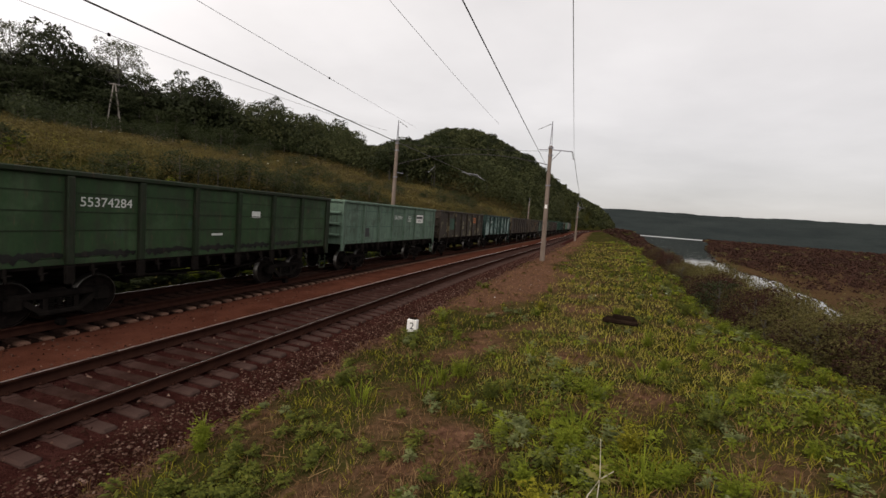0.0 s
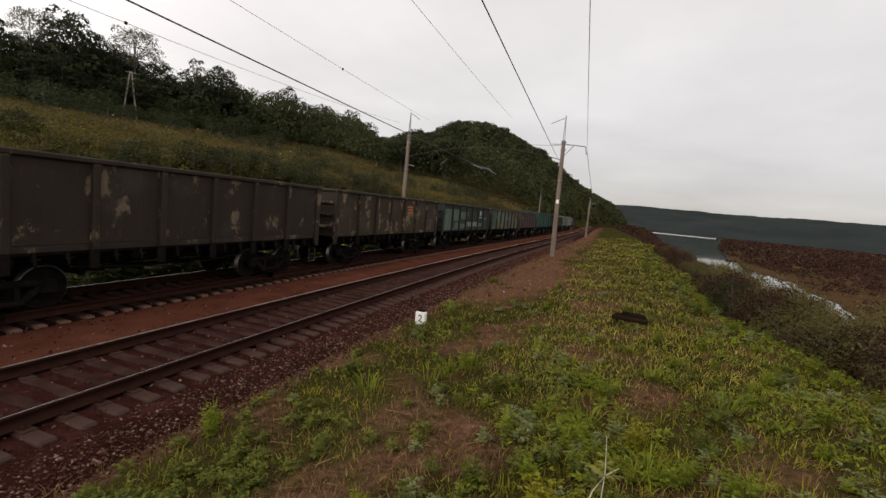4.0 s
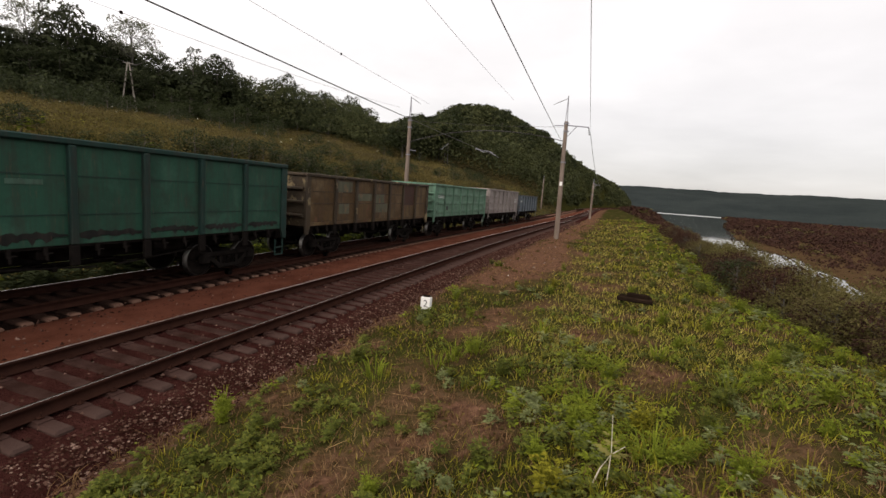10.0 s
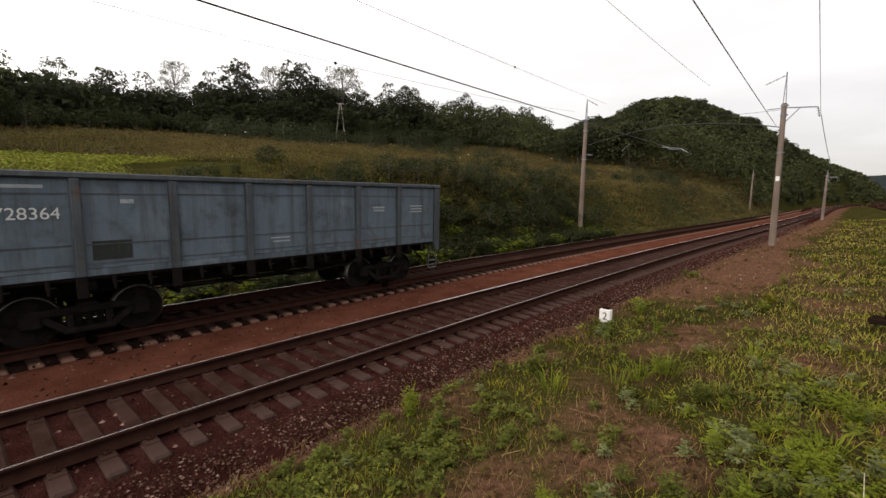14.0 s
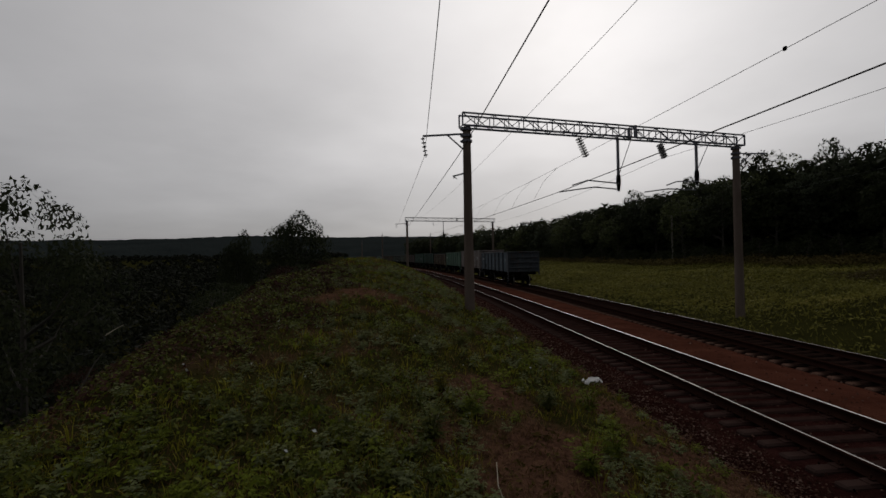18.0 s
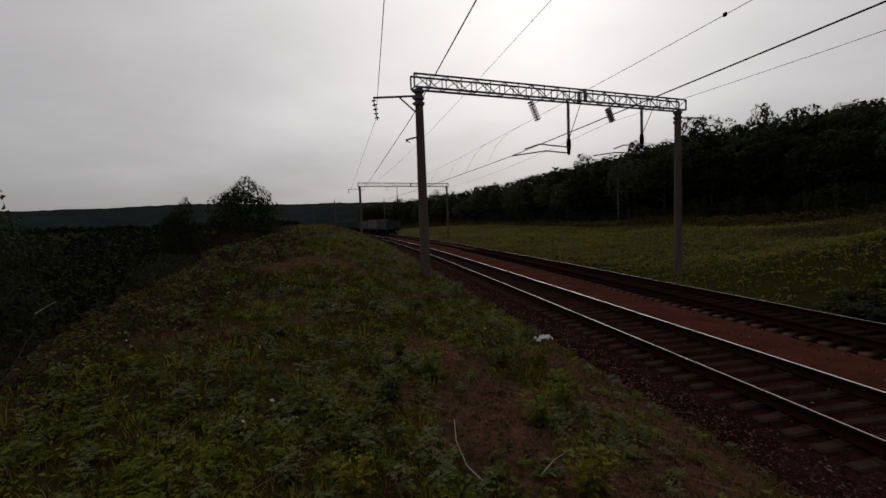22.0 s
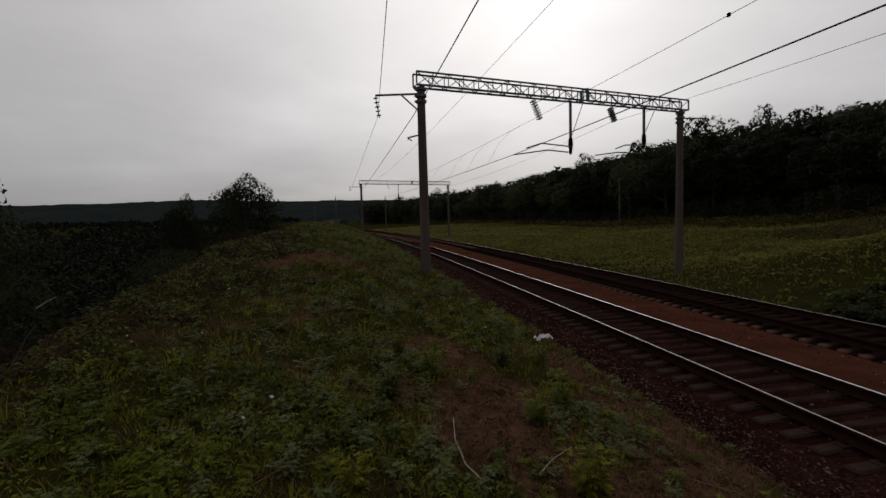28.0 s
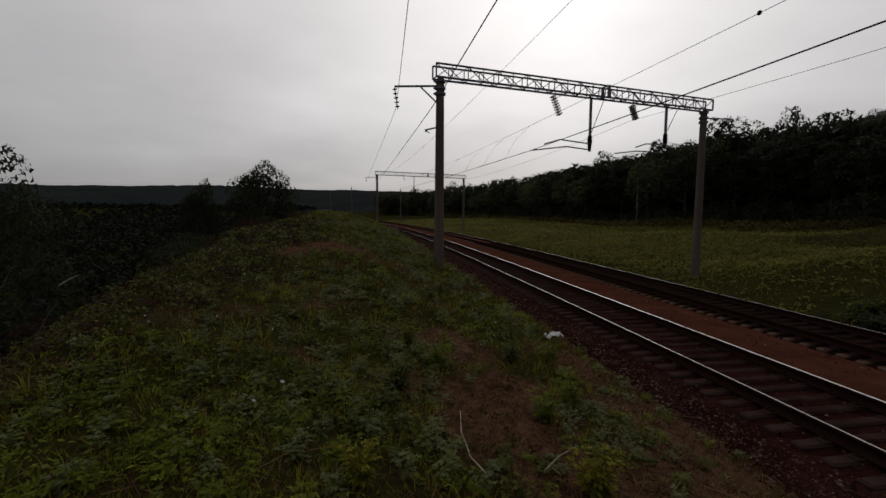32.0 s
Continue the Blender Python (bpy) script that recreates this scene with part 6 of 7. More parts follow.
def woods():
    """Unpicked mass of forest: on the big hill, behind the tree line and on the river plain."""
    rng = np.random.RandomState(31)
    # wooded hill beyond the masts: rounded crowns over one another
    n = 3000
    y = np.concatenate([rng.uniform(88, 250, n // 2), rng.uniform(88, 640, n - n // 2)])
    u = rng.uniform(3.0, 105, n)
    x = -14.3 - u + shift(y)
    keep = ~((y < 125) & (u < 6 + (125 - y) * 0.5))
    x, y, u = x[keep], y[keep], u[keep]
    top = rng.uniform(6, 13, len(x)) * smooth(-6, 9, u)
    z = ground_z(x, y)
    # the wood thins out to a low saddle beside the big hill
    sky = 2.94 + np.hypot(x, y) * np.tan(np.radians(np.interp(np.degrees(np.arctan2(-x, y)), SKY_AZ, SKY_EL) * 1.0 - rng.uniform(0, 0.5, len(x))))
    top = np.minimum(top, (sky - z) / 1.02)
    keep = top > 1.2
    x, y, u, top, z = x[keep], y[keep], u[keep], top[keep], z[keep]
    cen, rad = [], []
    for dz, k, j in ((0.70, 0.27, 0.0), (0.45, 0.32, 0.12), (0.86, 0.17, 0.14), (0.25, 0.30, 0.2)):
        cen.append(np.stack([x + rng.normal(size=len(x)) * j * top, y + rng.normal(size=len(x)) * j * top, z + dz * top], -1))
        rad.append(top * k * rng.uniform(0.8, 1.25, len(x)))
    cen, rad = np.concatenate(cen), np.concatenate(rad)
    V, Q = clumps(cen, rad, 25, 0.34 + np.clip(cen[:, 1] - 60, 0, 600) / 300, rng)
    thing("hill_forest", "dense dark green forest covering the hill above the line", "forest", kind="stuff", data=quads("hill_forest", V, Q, M_HILLWOOD))
    # depth of the wood behind the first trees
    n = 3600
    az = rng.uniform(19, 178, n)
    r = np.interp(az, SKY_AZ, TREE_D) + rng.uniform(-5, 26, n)
    el = np.interp(az, SKY_AZ, SKY_EL) * rng.uniform(0.45, 0.84, n)
    x, y = -np.sin(np.radians(az)) * r, np.cos(np.radians(az)) * r
    z = ground_z(x, y)
    top = np.maximum(2.94 + r * np.tan(np.radians(el)) - z, 1.5)
    cen, rad = [], []
    for f in (0.12, 0.4, 0.65, 0.84):
        cen.append(np.stack([x + rng.normal(size=n) * 1.2, y + rng.normal(size=n) * 1.2, z + f * top], -1))
        rad.append(rng.uniform(1.5, 2.9, n))
    V, Q = clumps(np.concatenate(cen), np.concatenate(rad), 18, 1.0, rng)
    thing("wood_interior", "shadowed undergrowth and foliage inside the wood", "forest", kind="stuff", data=quads("wood_interior", V, Q, M_LEAF))
    # dark thicket on the plain behind the bank
    n = 5900
    az = np.radians(rng.uniform(-178, -95, n))
    r = np.where(np.arange(n) < 4200, 22 + 330 * rng.uniform(0, 1, n) ** 1.6, rng.uniform(300, 950, n))
    x, y = -np.sin(az) * r, np.cos(az) * r
    keep = x - shift(y) > 15
    x, y, r = x[keep], y[keep], r[keep]
    z = ground_z(x, y)
    top = rng.uniform(1.2, 4.2, len(x)) * (1 + 0.4 * smooth(60, 200, r) + 0.8 * smooth(250, 700, r))
    c = np.concatenate([np.stack([x, y, z + top * 0.25], -1), np.stack([x + rng.normal(size=len(x)) * 0.5, y + rng.normal(size=len(x)) * 0.5, z + top * 0.6], -1)])
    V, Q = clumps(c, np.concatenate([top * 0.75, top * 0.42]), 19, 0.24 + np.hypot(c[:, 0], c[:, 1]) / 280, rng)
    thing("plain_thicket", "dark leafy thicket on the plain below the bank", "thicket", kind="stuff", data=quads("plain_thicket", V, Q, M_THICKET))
    # dark bushes far out on the river plain
    n = 2600
    az = np.radians(rng.uniform(-62, -9, n))
    r = rng.uniform(120, 880, n)
    x, y = -np.sin(az) * r, np.cos(az) * r
    keep = np.abs(x - river_x(y)) > river_w(y) * 1.3
    x, y, r = x[keep], y[keep], r[keep]
    top = rng.uniform(0.8, 3.0, len(x)) * (0.6 + 0.6 * smooth(200, 700, r))
    V, Q = clumps(np.stack([x, y, ground_z(x, y) + 0.3 * top], -1), top, 22, 0.2 + r / 480, rng, 0.6, 0.6)
    thing("far_bushes", "dark bushes far out on the river plain", "thicket", kind="stuff", data=quads("far_bushes", V, Q, M_REED))
    # low brown scrub and willow on the plain by the river
    cen, size, cen2, size2 = [], [], [], []
    n = 4200
    y = np.concatenate([rng.uniform(-20, 420, n), rng.uniform(420, 900, n // 2)])
    x = np.concatenate([rng.uniform(14, 190, n), rng.uniform(30, 420, n // 2)]) + shift(y) * 0.4
    wet = (np.abs(x - river_x(y)) < river_w(y) * 1.08 + 0.8) & (y > 6)
    x, y = x[~wet], y[~wet]
    z = ground_z(x, y)
    top = rng.uniform(0.8, 2.1, len(x)) * (1 + (rng.uniform(0, 1, len(x)) > 0.93) * 0.7)
    green = rng.uniform(0, 1, len(x)) > 0.92
    d = np.hypot(x, y)
    c = np.stack([x, y, z + top * 0.3], -1)
    for pick, nm, lb, mat in ((~green, "river_scrub", "rusty brown reeds and bare scrub on the river plain", M_SCRUB), (green, "willow_scrub", "dull green willow scrub on the river plain", M_WILLOW)):
        V, Q = clumps(c[pick], top[pick] * 1.15, 42, 0.14 + d[pick] / 380, rng, 0.6, 0.9)
        thing(nm, lb, "scrub", kind="stuff", data=quads(nm, V, Q, mat))


woods()


def slope_bushes():
    """Shrubs on the river slope of the bank, and the two trees that stand up behind it."""
    t = tree_template(41, 7.2, 0.42, M_LEAF, M_BARK, 9000, 0.19, -0.5, 0.12, "round leafy tree standing below the grass bank", "bank_tree")
    x, y = 10.4, -49.0
    t.matrix_basis = Matrix.Translation((x, y, gz(x, y) - 0.2)) @ Matrix.Diagonal((0.98, 0.98, (7.6 - gz(x, y)) / 7.2, 1))
    t2 = tree_template(42, 5.6, 0.44, M_LEAF, M_BARK, 8000, 0.095, 0.35, 0.0, "loose leafy bush with light gaps on the river slope", "bank_tree")
    x, y = 12.7, -16.9
    t2.matrix_basis = Matrix.Translation((x, y, gz(x, y) - 0.2)) @ Matrix.Diagonal((1.2, 1.2, (6.0 - gz(x, y)) / 5.6, 1))
    x, y = 15.5, -46.5
    clone(t, Matrix.Translation((x, y, gz(x, y) - 0.2)) @ Matrix.Rotation(1.0, 4, "Z") @ Matrix.Diagonal((0.55, 0.55, (5.5 - gz(x, y)) / 7.2, 1)))
    b = [tree_template(43, 2.6, 0.50, M_LEAF_OAK, M_BARK, 1500, 0.095, 0.2, 0.0, "green shrub on the river slope", "slope_shrub"),
         tree_template(44, 2.2, 0.55, M_SCRUB, M_BARK, 1400, 0.09, 0.3, 0.0, "brown half-bare shrub on the river slope", "slope_shrub")]
    rng = random.Random(9)
    first = [True, True]
    for i in range(330):
        y = rng.uniform(-75, -2) if i < 110 else rng.uniform(4, 70)
        u = rng.uniform(6.2, 17) if i < 110 else rng.uniform(5.6, 15)
        x = u + float(shift(y))
        k = 0 if rng.random() < (0.42 if i < 110 else 0.16) else 1
        sc = rng.uniform(0.5, 1.15) * (0.5 if u < 8.0 else 1)
        if i >= 110:
            top = 2.94 + math.hypot(x, y) * math.tan(radians(brush_top(x, y) - rng.uniform(0.2, 3.0)))
            sc = min(max((top - gz(x, y)) / 2.4, 0.2), 1.15)
        m = Matrix.Translation((x, y, gz(x, y) - 0.1)) @ Matrix.Rotation(rng.uniform(0, 6.28), 4, "Z") @ Matrix.Diagonal((sc * 1.2, sc * 1.2, sc, 1))
        if first[k]:
            b[k].matrix_basis = m
            first[k] = False
        else:
            clone(b[k], m)
    # feathery willow bushes whose tops stand up along the brow, and rusty brush among them
    wl = [tree_template(46, 2.6, 0.46, M_WILLOW, M_BARK, 3600, 0.060, 0.1, 0.0, "feathery olive willow bush on the river slope", "willow_bush"),
          tree_template(47, 2.4, 0.50, M_SCRUB, M_BARK, 2600, 0.060, 0.15, 0.0, "rusty brown brush on the river slope", "willow_bush")]
    first = [True, True]
    for i in range(250):
        y = rng.uniform(9, 62) if i < 150 else rng.uniform(9, 28)
        x = rng.uniform(6.0, 10.5) + float(shift(y))
        k = 0 if rng.random() < (0.8 if x - float(shift(y)) > 7.0 else 0.3) else 1
        top = 2.94 + math.hypot(x, y) * math.tan(radians(brush_top(x, y) - (rng.uniform(-0.7, 1.0) if i % 2 else rng.uniform(0.5, 4.0))))
        z = gz(x, y) - 0.15
        hh = 1.1 * min(max(top - z, 0.35), 3.4)
        sc = hh / (2.6, 2.4)[k]
        wd = min(1.0, sc) ** 0.7 * rng.uniform(0.9, 1.2)
        m = Matrix.Translation((x, y, z)) @ Matrix.Rotation(rng.uniform(0, 6.28), 4, "Z") @ Matrix.Diagonal((wd, wd, sc, 1))
        if first[k]:
            wl[k].matrix_basis = m
            first[k] = False
        else:
            clone(wl[k], m)


def brush_top(x, y):
    """How high above the eye's level, in degrees, the brush on the river slope reaches in that bearing."""
    return float(np.interp(math.degrees(math.atan2(x, y)), [6, 9.6, 11.8, 14, 17.9, 21.7, 23.4, 24.3, 25.3, 26.4, 27.2, 28.4, 30.5, 40], [-0.8, -1.7, -2.9, -4.0, -3.9, -5.3, -5.2, -6.5, -8.2, -7.5, -5.9, -5.6, -6.9, -8.8]))


slope_bushes()


def blades(x, y, z, h, w, rng, bend=0.5, ang=None):
    """Grass blades of two bent quads each."""
    n = len(x)
    ang = rng.uniform(0, 6.28, n) if ang is None else ang
    dx, dy = np.cos(ang), np.sin(ang)
    px, py = -dy, dx
    b = bend * rng.uniform(0.2, 1.2, n) * h
    P = np.stack([x, y, z - 0.02], -1)
    side = np.stack([px * w, py * w, np.zeros(n)], -1)
    lean = np.stack([dx * b, dy * b, np.zeros(n)], -1)
    up = np.stack([np.zeros(n), np.zeros(n), h], -1)
    m = P + up * 0.6 + lean * 0.35
    t = P + up * (1 - 0.3 * (b / np.maximum(h, 1e-3)))[:, None] + lean
    V = np.stack([P - side, P + side, m - side * 0.8, m + side * 0.8, t - side * 0.12, t + side * 0.12], 1).reshape(-1, 3)
    k = (np.arange(n) * 6)[:, None]
    Q = np.concatenate([k + np.array([[0, 1, 3, 2]]), k + np.array([[2, 3, 5, 4]])])
    return V, Q


def leafy(x, y, z, h, leaf, rng, stems=6, leaves=5, lobes=5, spread=0.6):
    """Upright leafy weeds: stems that lean outwards, each with divided leaves set round it."""
    n = len(x)
    shape = (n, stems, leaves)
    az = rng.uniform(0, 6.283, (n, stems, 1))
    out = rng.uniform(0.1, 1.0, (n, stems, 1)) * spread
    hh = h[:, None, None] * rng.uniform(0.6, 1.0, (n, stems, 1))
    t = (np.arange(leaves) + 0.7) / leaves + rng.uniform(-0.08, 0.08, shape)
    p = np.stack([x[:, None, None] + np.cos(az) * out * hh * t ** 1.3, y[:, None, None] + np.sin(az) * out * hh * t ** 1.3, z[:, None, None] + hh * (t - 0.25 * out * t * t)], -1)
    la = 2.4 * np.arange(leaves) + rng.uniform(0, 6.283, (n, stems, 1)) + rng.uniform(-0.4, 0.4, shape)
    ll = leaf[:, None, None] * (1.25 - 0.6 * t) * rng.uniform(0.75, 1.25, shape)
    rise = rng.uniform(-0.15, 0.55, shape)
    d = np.stack([np.cos(la), np.sin(la), rise], -1)
    e = np.stack([-np.sin(la), np.cos(la), rng.uniform(-0.35, 0.35, shape)], -1)
    places = [(0.45, 1, 0.75), (0.45, -1, 0.75), (0.8, 1, 0.6), (0.8, -1, 0.6), (1.0, 0, 0.8)] if lobes == 5 else [(0.45, 1, 0.95), (0.45, -1, 0.95), (0.6, 0, 1.1)]
    out_v = []
    for f, side, size in places:
        base = p + d * (ll * f)[..., None]
        q = d * (0.75 if side else 1.0) + e * side * 0.85
        q = q / np.linalg.norm(q, axis=-1, keepdims=True)
        w = np.cross(q, np.stack([0.3 * np.cos(la + 1.0), 0.3 * np.sin(la + 1.0), np.ones(shape)], -1))
        l = (ll * size)[..., None]
        mid = base + q * l * 0.45 + np.array([0, 0, 0.06]) * l
        tip = base + q * l - np.array([0, 0, 0.16]) * l
        out_v.append(np.stack([base, mid + w * l * 0.24, tip, mid - w * l * 0.24], -2))
    V = np.stack(out_v, 3).reshape(-1, 3)
    return V, np.arange(len(V)).reshape(-1, 4)


def bank_points(n, rng, rmin=1.7, rmax=85, power=1.0):
    r = rmin * (rmax / rmin) ** (rng.uniform(0, 1, n) ** power)
    a = rng.uniform(0, 2 * math.pi, n)
    return r * np.cos(a), r * np.sin(a), r


def bank_grass():
    rng = np.random.RandomState(51)

    def region(n, lo=-4.9, hi=9.0, rmax=80, power=0.85):
        x, y, r = bank_points(n, rng, 1.5, rmax, power)
        m = n // 40
        q, a = 1.6 * np.sqrt(rng.uniform(0, 1, m)), rng.uniform(0, 6.28, m)
        x[:m], y[:m], r[:m] = q * np.cos(a), q * np.sin(a), np.maximum(q, 1.0)
        xc = x - shift(y)
        keep = (xc > lo + 0.35 * np.sin(y * 1.3) + 0.25 * np.sin(y * 3.1)) & (xc < hi)
        keep &= bramble(x, y) < rng.uniform(0.2, 1.1, n)
        x, y, r = x[keep], y[keep], r[keep]
        return x, y, r, bareness(x, y)

    def scatter(x, y, r, k, R):
        """k points in a disc round each tuft; also how far out each lies (0 to 1) and its bearing."""
        i = np.repeat(np.arange(len(x)), k)
        f, a = np.sqrt(rng.uniform(0, 1, len(i))), rng.uniform(0, 6.28, len(i))
        return i, x[i] + f * np.cos(a) * R[i], y[i] + f * np.sin(a) * R[i], f, a

    # short thatch of fine green and brown blades over the whole bank
    x, y, r, b = region(270000)
    keep = b < rng.uniform(0.05, 1.5, len(x))
    x, y, r, b = x[keep], y[keep], r[keep], b[keep]
    dry = b + 0.5 > rng.uniform(0.0, 1.0, len(x))
    h = rng.uniform(0.03, 0.10, len(x)) * (1 + r / 40)
    for pick, nm, lb, mat in ((~dry, "bank_grass", "fine green grass covering the bank", M_GRASS), (dry, "dry_grass", "fine dry brown grass on the bank", M_DRY)):
        V, Q = spikes(x[pick], y[pick], ground_z(x[pick], y[pick]), h[pick], 0.0030 * (1 + r[pick] / 4), rng, 1.1)
        thing(nm, lb, "grass", kind="stuff", data=quads(nm, V, Q, mat))
    # short pale yellow-green grass on the broad back of the bank
    x, y, r, b = region(330000, -2.5, 5.0, 60, 0.6)
    xc = x - shift(y)
    keep = smooth(5, 9, y) * smooth(-2.4, -0.6, xc) * smooth(4.6, 2.6, xc) * (1 - 0.6 * np.clip(b, 0, 1)) * (0.75 + 0.35 * patchiness(x, y, 1.2, 3.0)) > rng.uniform(0.1, 1.0, len(x))
    x, y, r = x[keep], y[keep], r[keep]
    V, Q = spikes(x, y, ground_z(x, y), rng.uniform(0.06, 0.15, len(x)), 0.0022 * (1 + r / 5), rng, 1.0)
    thing("mown_grass", "short pale yellow-green grass on the back of the bank", "grass", kind="stuff", data=quads("mown_grass", V, Q, M_MOWN))
    # longer tufts with blades that fall outwards
    x, y, r, b = region(11000)
    keep = (b + 0.5 * patchiness(x, y, 1.1, 8.0) + 0.5 * smooth(-0.4, -2.0, x - shift(y)) * smooth(-1, 2, y)) < rng.uniform(-0.3, 0.7, len(x))
    x, y, r = x[keep], y[keep], r[keep]
    R = rng.uniform(0.03, 0.12, len(x)) * (1 + r / 10)
    H = rng.uniform(0.08, 0.22, len(x)) * (1 + 0.5 * np.clip(patchiness(x, y, 1.7, 4.0), 0, 1))
    i, px, py, f, a = scatter(x, y, r, 12, R)
    V, Q = blades(px, py, ground_z(px, py), H[i] * rng.uniform(0.55, 1.0, len(i)), 0.0024 * (1 + r[i] / 5.5), rng, 1.0, a)
    thing("grass_tufts", "longer yellow-green grass tufts on the bank", "grass", kind="stuff", data=quads("grass_tufts", V, Q, M_GRASS))
    # clumps of broad arching blades
    cx, cy = np.array([-1.75, -1.45, -1.95, 0.35, 1.5, -2.7, 0.9, -0.5, 2.2]), np.array([6.9, 7.3, 6.5, 5.6, 8.0, 5.9, 4.3, 9.2, 6.6])
    i, px, py, f, a = scatter(cx, cy, np.hypot(cx, cy), 26, np.full(len(cx), 0.16))
    V, Q = blades(px, py, ground_z(px, py), rng.uniform(0.22, 0.42, len(i)), 0.009, rng, 1.1, a)
    thing("broad_blades", "clumps of broad arching green blades on the bank", "grass", kind="stuff", data=quads("broad_blades", V, Q, M_HERB))
    # standing dry tufts
    x, y, r, b = region(9000)
    keep = (b + 0.4 * patchiness(x, y, 1.9, 13.0)) > rng.uniform(0.05, 0.8, len(x))
    x, y, r = x[keep], y[keep], r[keep]
    i, px, py, f, a = scatter(x, y, r, 10, rng.uniform(0.03, 0.11, len(x)) * (1 + r / 10))
    V, Q = blades(px, py, ground_z(px, py), rng.uniform(0.05, 0.18, len(i)), 0.0021 * (1 + r[i] / 5.5), rng, 1.2, a)
    thing("dry_tufts", "dry brown grass tufts left standing on the bank", "grass", kind="stuff", data=quads("dry_tufts", V, Q, M_DRY))
    # dry stems and mown litter
    x, y, r, b = region(90000, -5.3)
    keep = b > rng.uniform(0.05, 0.75, len(x))
    x, y, r = x[keep], y[keep], r[keep]
    V, Q = blades(x, y, ground_z(x, y) + 0.015, rng.uniform(0.012, 0.10, len(x)), 0.0028 * (1 + r / 5), rng, 2.6)
    thing("dead_litter", "flattened red-brown dead stems and mown litter", "plant litter", kind="stuff", data=quads("dead_litter", V, Q, M_LITTER))
    # withering leafy weeds in the mown patches
    x, y, r, b = region(12000, -5.0)
    keep = b > rng.uniform(0.12, 0.95, len(x))
    x, y, r = x[keep], y[keep], r[keep]
    i, px, py, f, a = scatter(x, y, r, 9, rng.uniform(0.04, 0.11, len(x)) * (1 + r / 12))
    z = ground_z(px, py) + rng.uniform(0.01, 0.10, len(i)) * (1 - 0.6 * f * f)
    V, Q = leaf_cloud(np.stack([px, py, z], -1), 0.020 * (1 + r[i] / 9.5), rng, 1.0, 2.2)
    thing("withered_weeds", "withered brown-olive weeds in the mown patches", "weeds", kind="stuff", data=quads("withered_weeds", V, Q, M_WITHER))
    # small-leaved weeds in rounded cushions, dark inside and bright on top
    x, y, r, b = region(24000)
    crest = smooth(1.6, 4.0, x - shift(y)) * smooth(-12, 0, y)
    p = patchiness(x, y, 1.5, 7.0) + 0.5 * patchiness(x, y, 0.5, 3.0) + 0.6 * crest
    back = smooth(7, 11, y) * smooth(-2.2, -0.8, x - shift(y)) * smooth(3.6, 2.2, x - shift(y))
    keep = (p - 1.3 * b - 0.75 * back - 0.45 * smooth(-0.6, -2.2, x - shift(y)) * smooth(-1, 2, y)) > rng.uniform(-0.62, 0.58, len(x))
    x, y, r, crest, p = x[keep], y[keep], r[keep], crest[keep], p[keep]
    R = rng.uniform(0.05, 0.14, len(x)) * (1 + r / 12)
    H = rng.uniform(0.05, 0.15, len(x)) * (1 + 0.4 * np.clip(p, 0, 1) + 0.9 * crest + 1.5 * np.clip(patchiness(x, y, 3.6, 9.0), 0, 1))
    kind = patchiness(x, y, 2.1, 11.0) + rng.uniform(-0.7, 0.7, len(x)) - 0.9 * smooth(-1.0, -2.6, x - shift(y)) * smooth(-2, 2, y)
    for pick, nm, lb, mat, per, leaf in ((kind > -0.1, "bank_weeds", "bright green small-leaved weeds among the grass", M_HERB, 12, 0.020), (kind <= -0.1, "dark_weeds", "darker green leafy weeds among the grass", M_HERB2, 12, 0.024)):
        xs, ys, rs, Rs, Hs = x[pick], y[pick], r[pick], R[pick], H[pick]
        i, px, py, f, a = scatter(xs, ys, rs, per, Rs)
        z = ground_z(px, py) + Hs[i] * (1 - 0.75 * f * f) * rng.uniform(0.35, 1.0, len(i)) ** 0.6
        V, Q = leaf_cloud(np.stack([px, py, z], -1), leaf * (1 + rs[i] / 9.5), rng, 1.3, 2.0)
        thing(nm, lb, "weeds", kind="stuff", data=quads(nm, V, Q, mat))
    # divided-leaved weeds standing in drifts, taller on the crest, sparse and low where the bank was mown
    x, y, r, b = region(9000, -4.75, 6.0, 42, 0.8)
    keep = (patchiness(x, y, 1.25, 7.0) + 0.5 * patchiness(x, y, 3.4, 1.0) - 1.15 * b - 0.45 * smooth(-0.6, -2.2, x - shift(y)) * smooth(-1, 2, y)) > rng.uniform(-0.95, 0.55, len(x))
    keep &= (r > 1.9) & (smooth(7, 11, y) * smooth(-2.2, -0.8, x - shift(y)) * smooth(3.6, 2.2, x - shift(y)) < rng.uniform(0.1, 1.3, len(x)))
    x, y, r, b = x[keep], y[keep], r[keep], b[keep]
    tall = 0.5 + 0.5 * np.clip(patchiness(x, y, 1.6, 2.0), -1, 1)
    h = (0.10 + 0.30 * tall * rng.uniform(0.4, 1.0, len(x))) * (1 - 0.5 * np.clip(b, 0, 1)) * (1 + 0.4 * smooth(2.5, 4.5, x - shift(y)))
    leaf = (0.034 + 0.07 * h) * (1 + r / 22)
    kind = patchiness(x, y, 0.9, 5.0) + rng.uniform(-0.8, 0.8, len(x)) - 0.9 * smooth(-1.0, -2.6, x - shift(y)) * smooth(-2, 2, y)
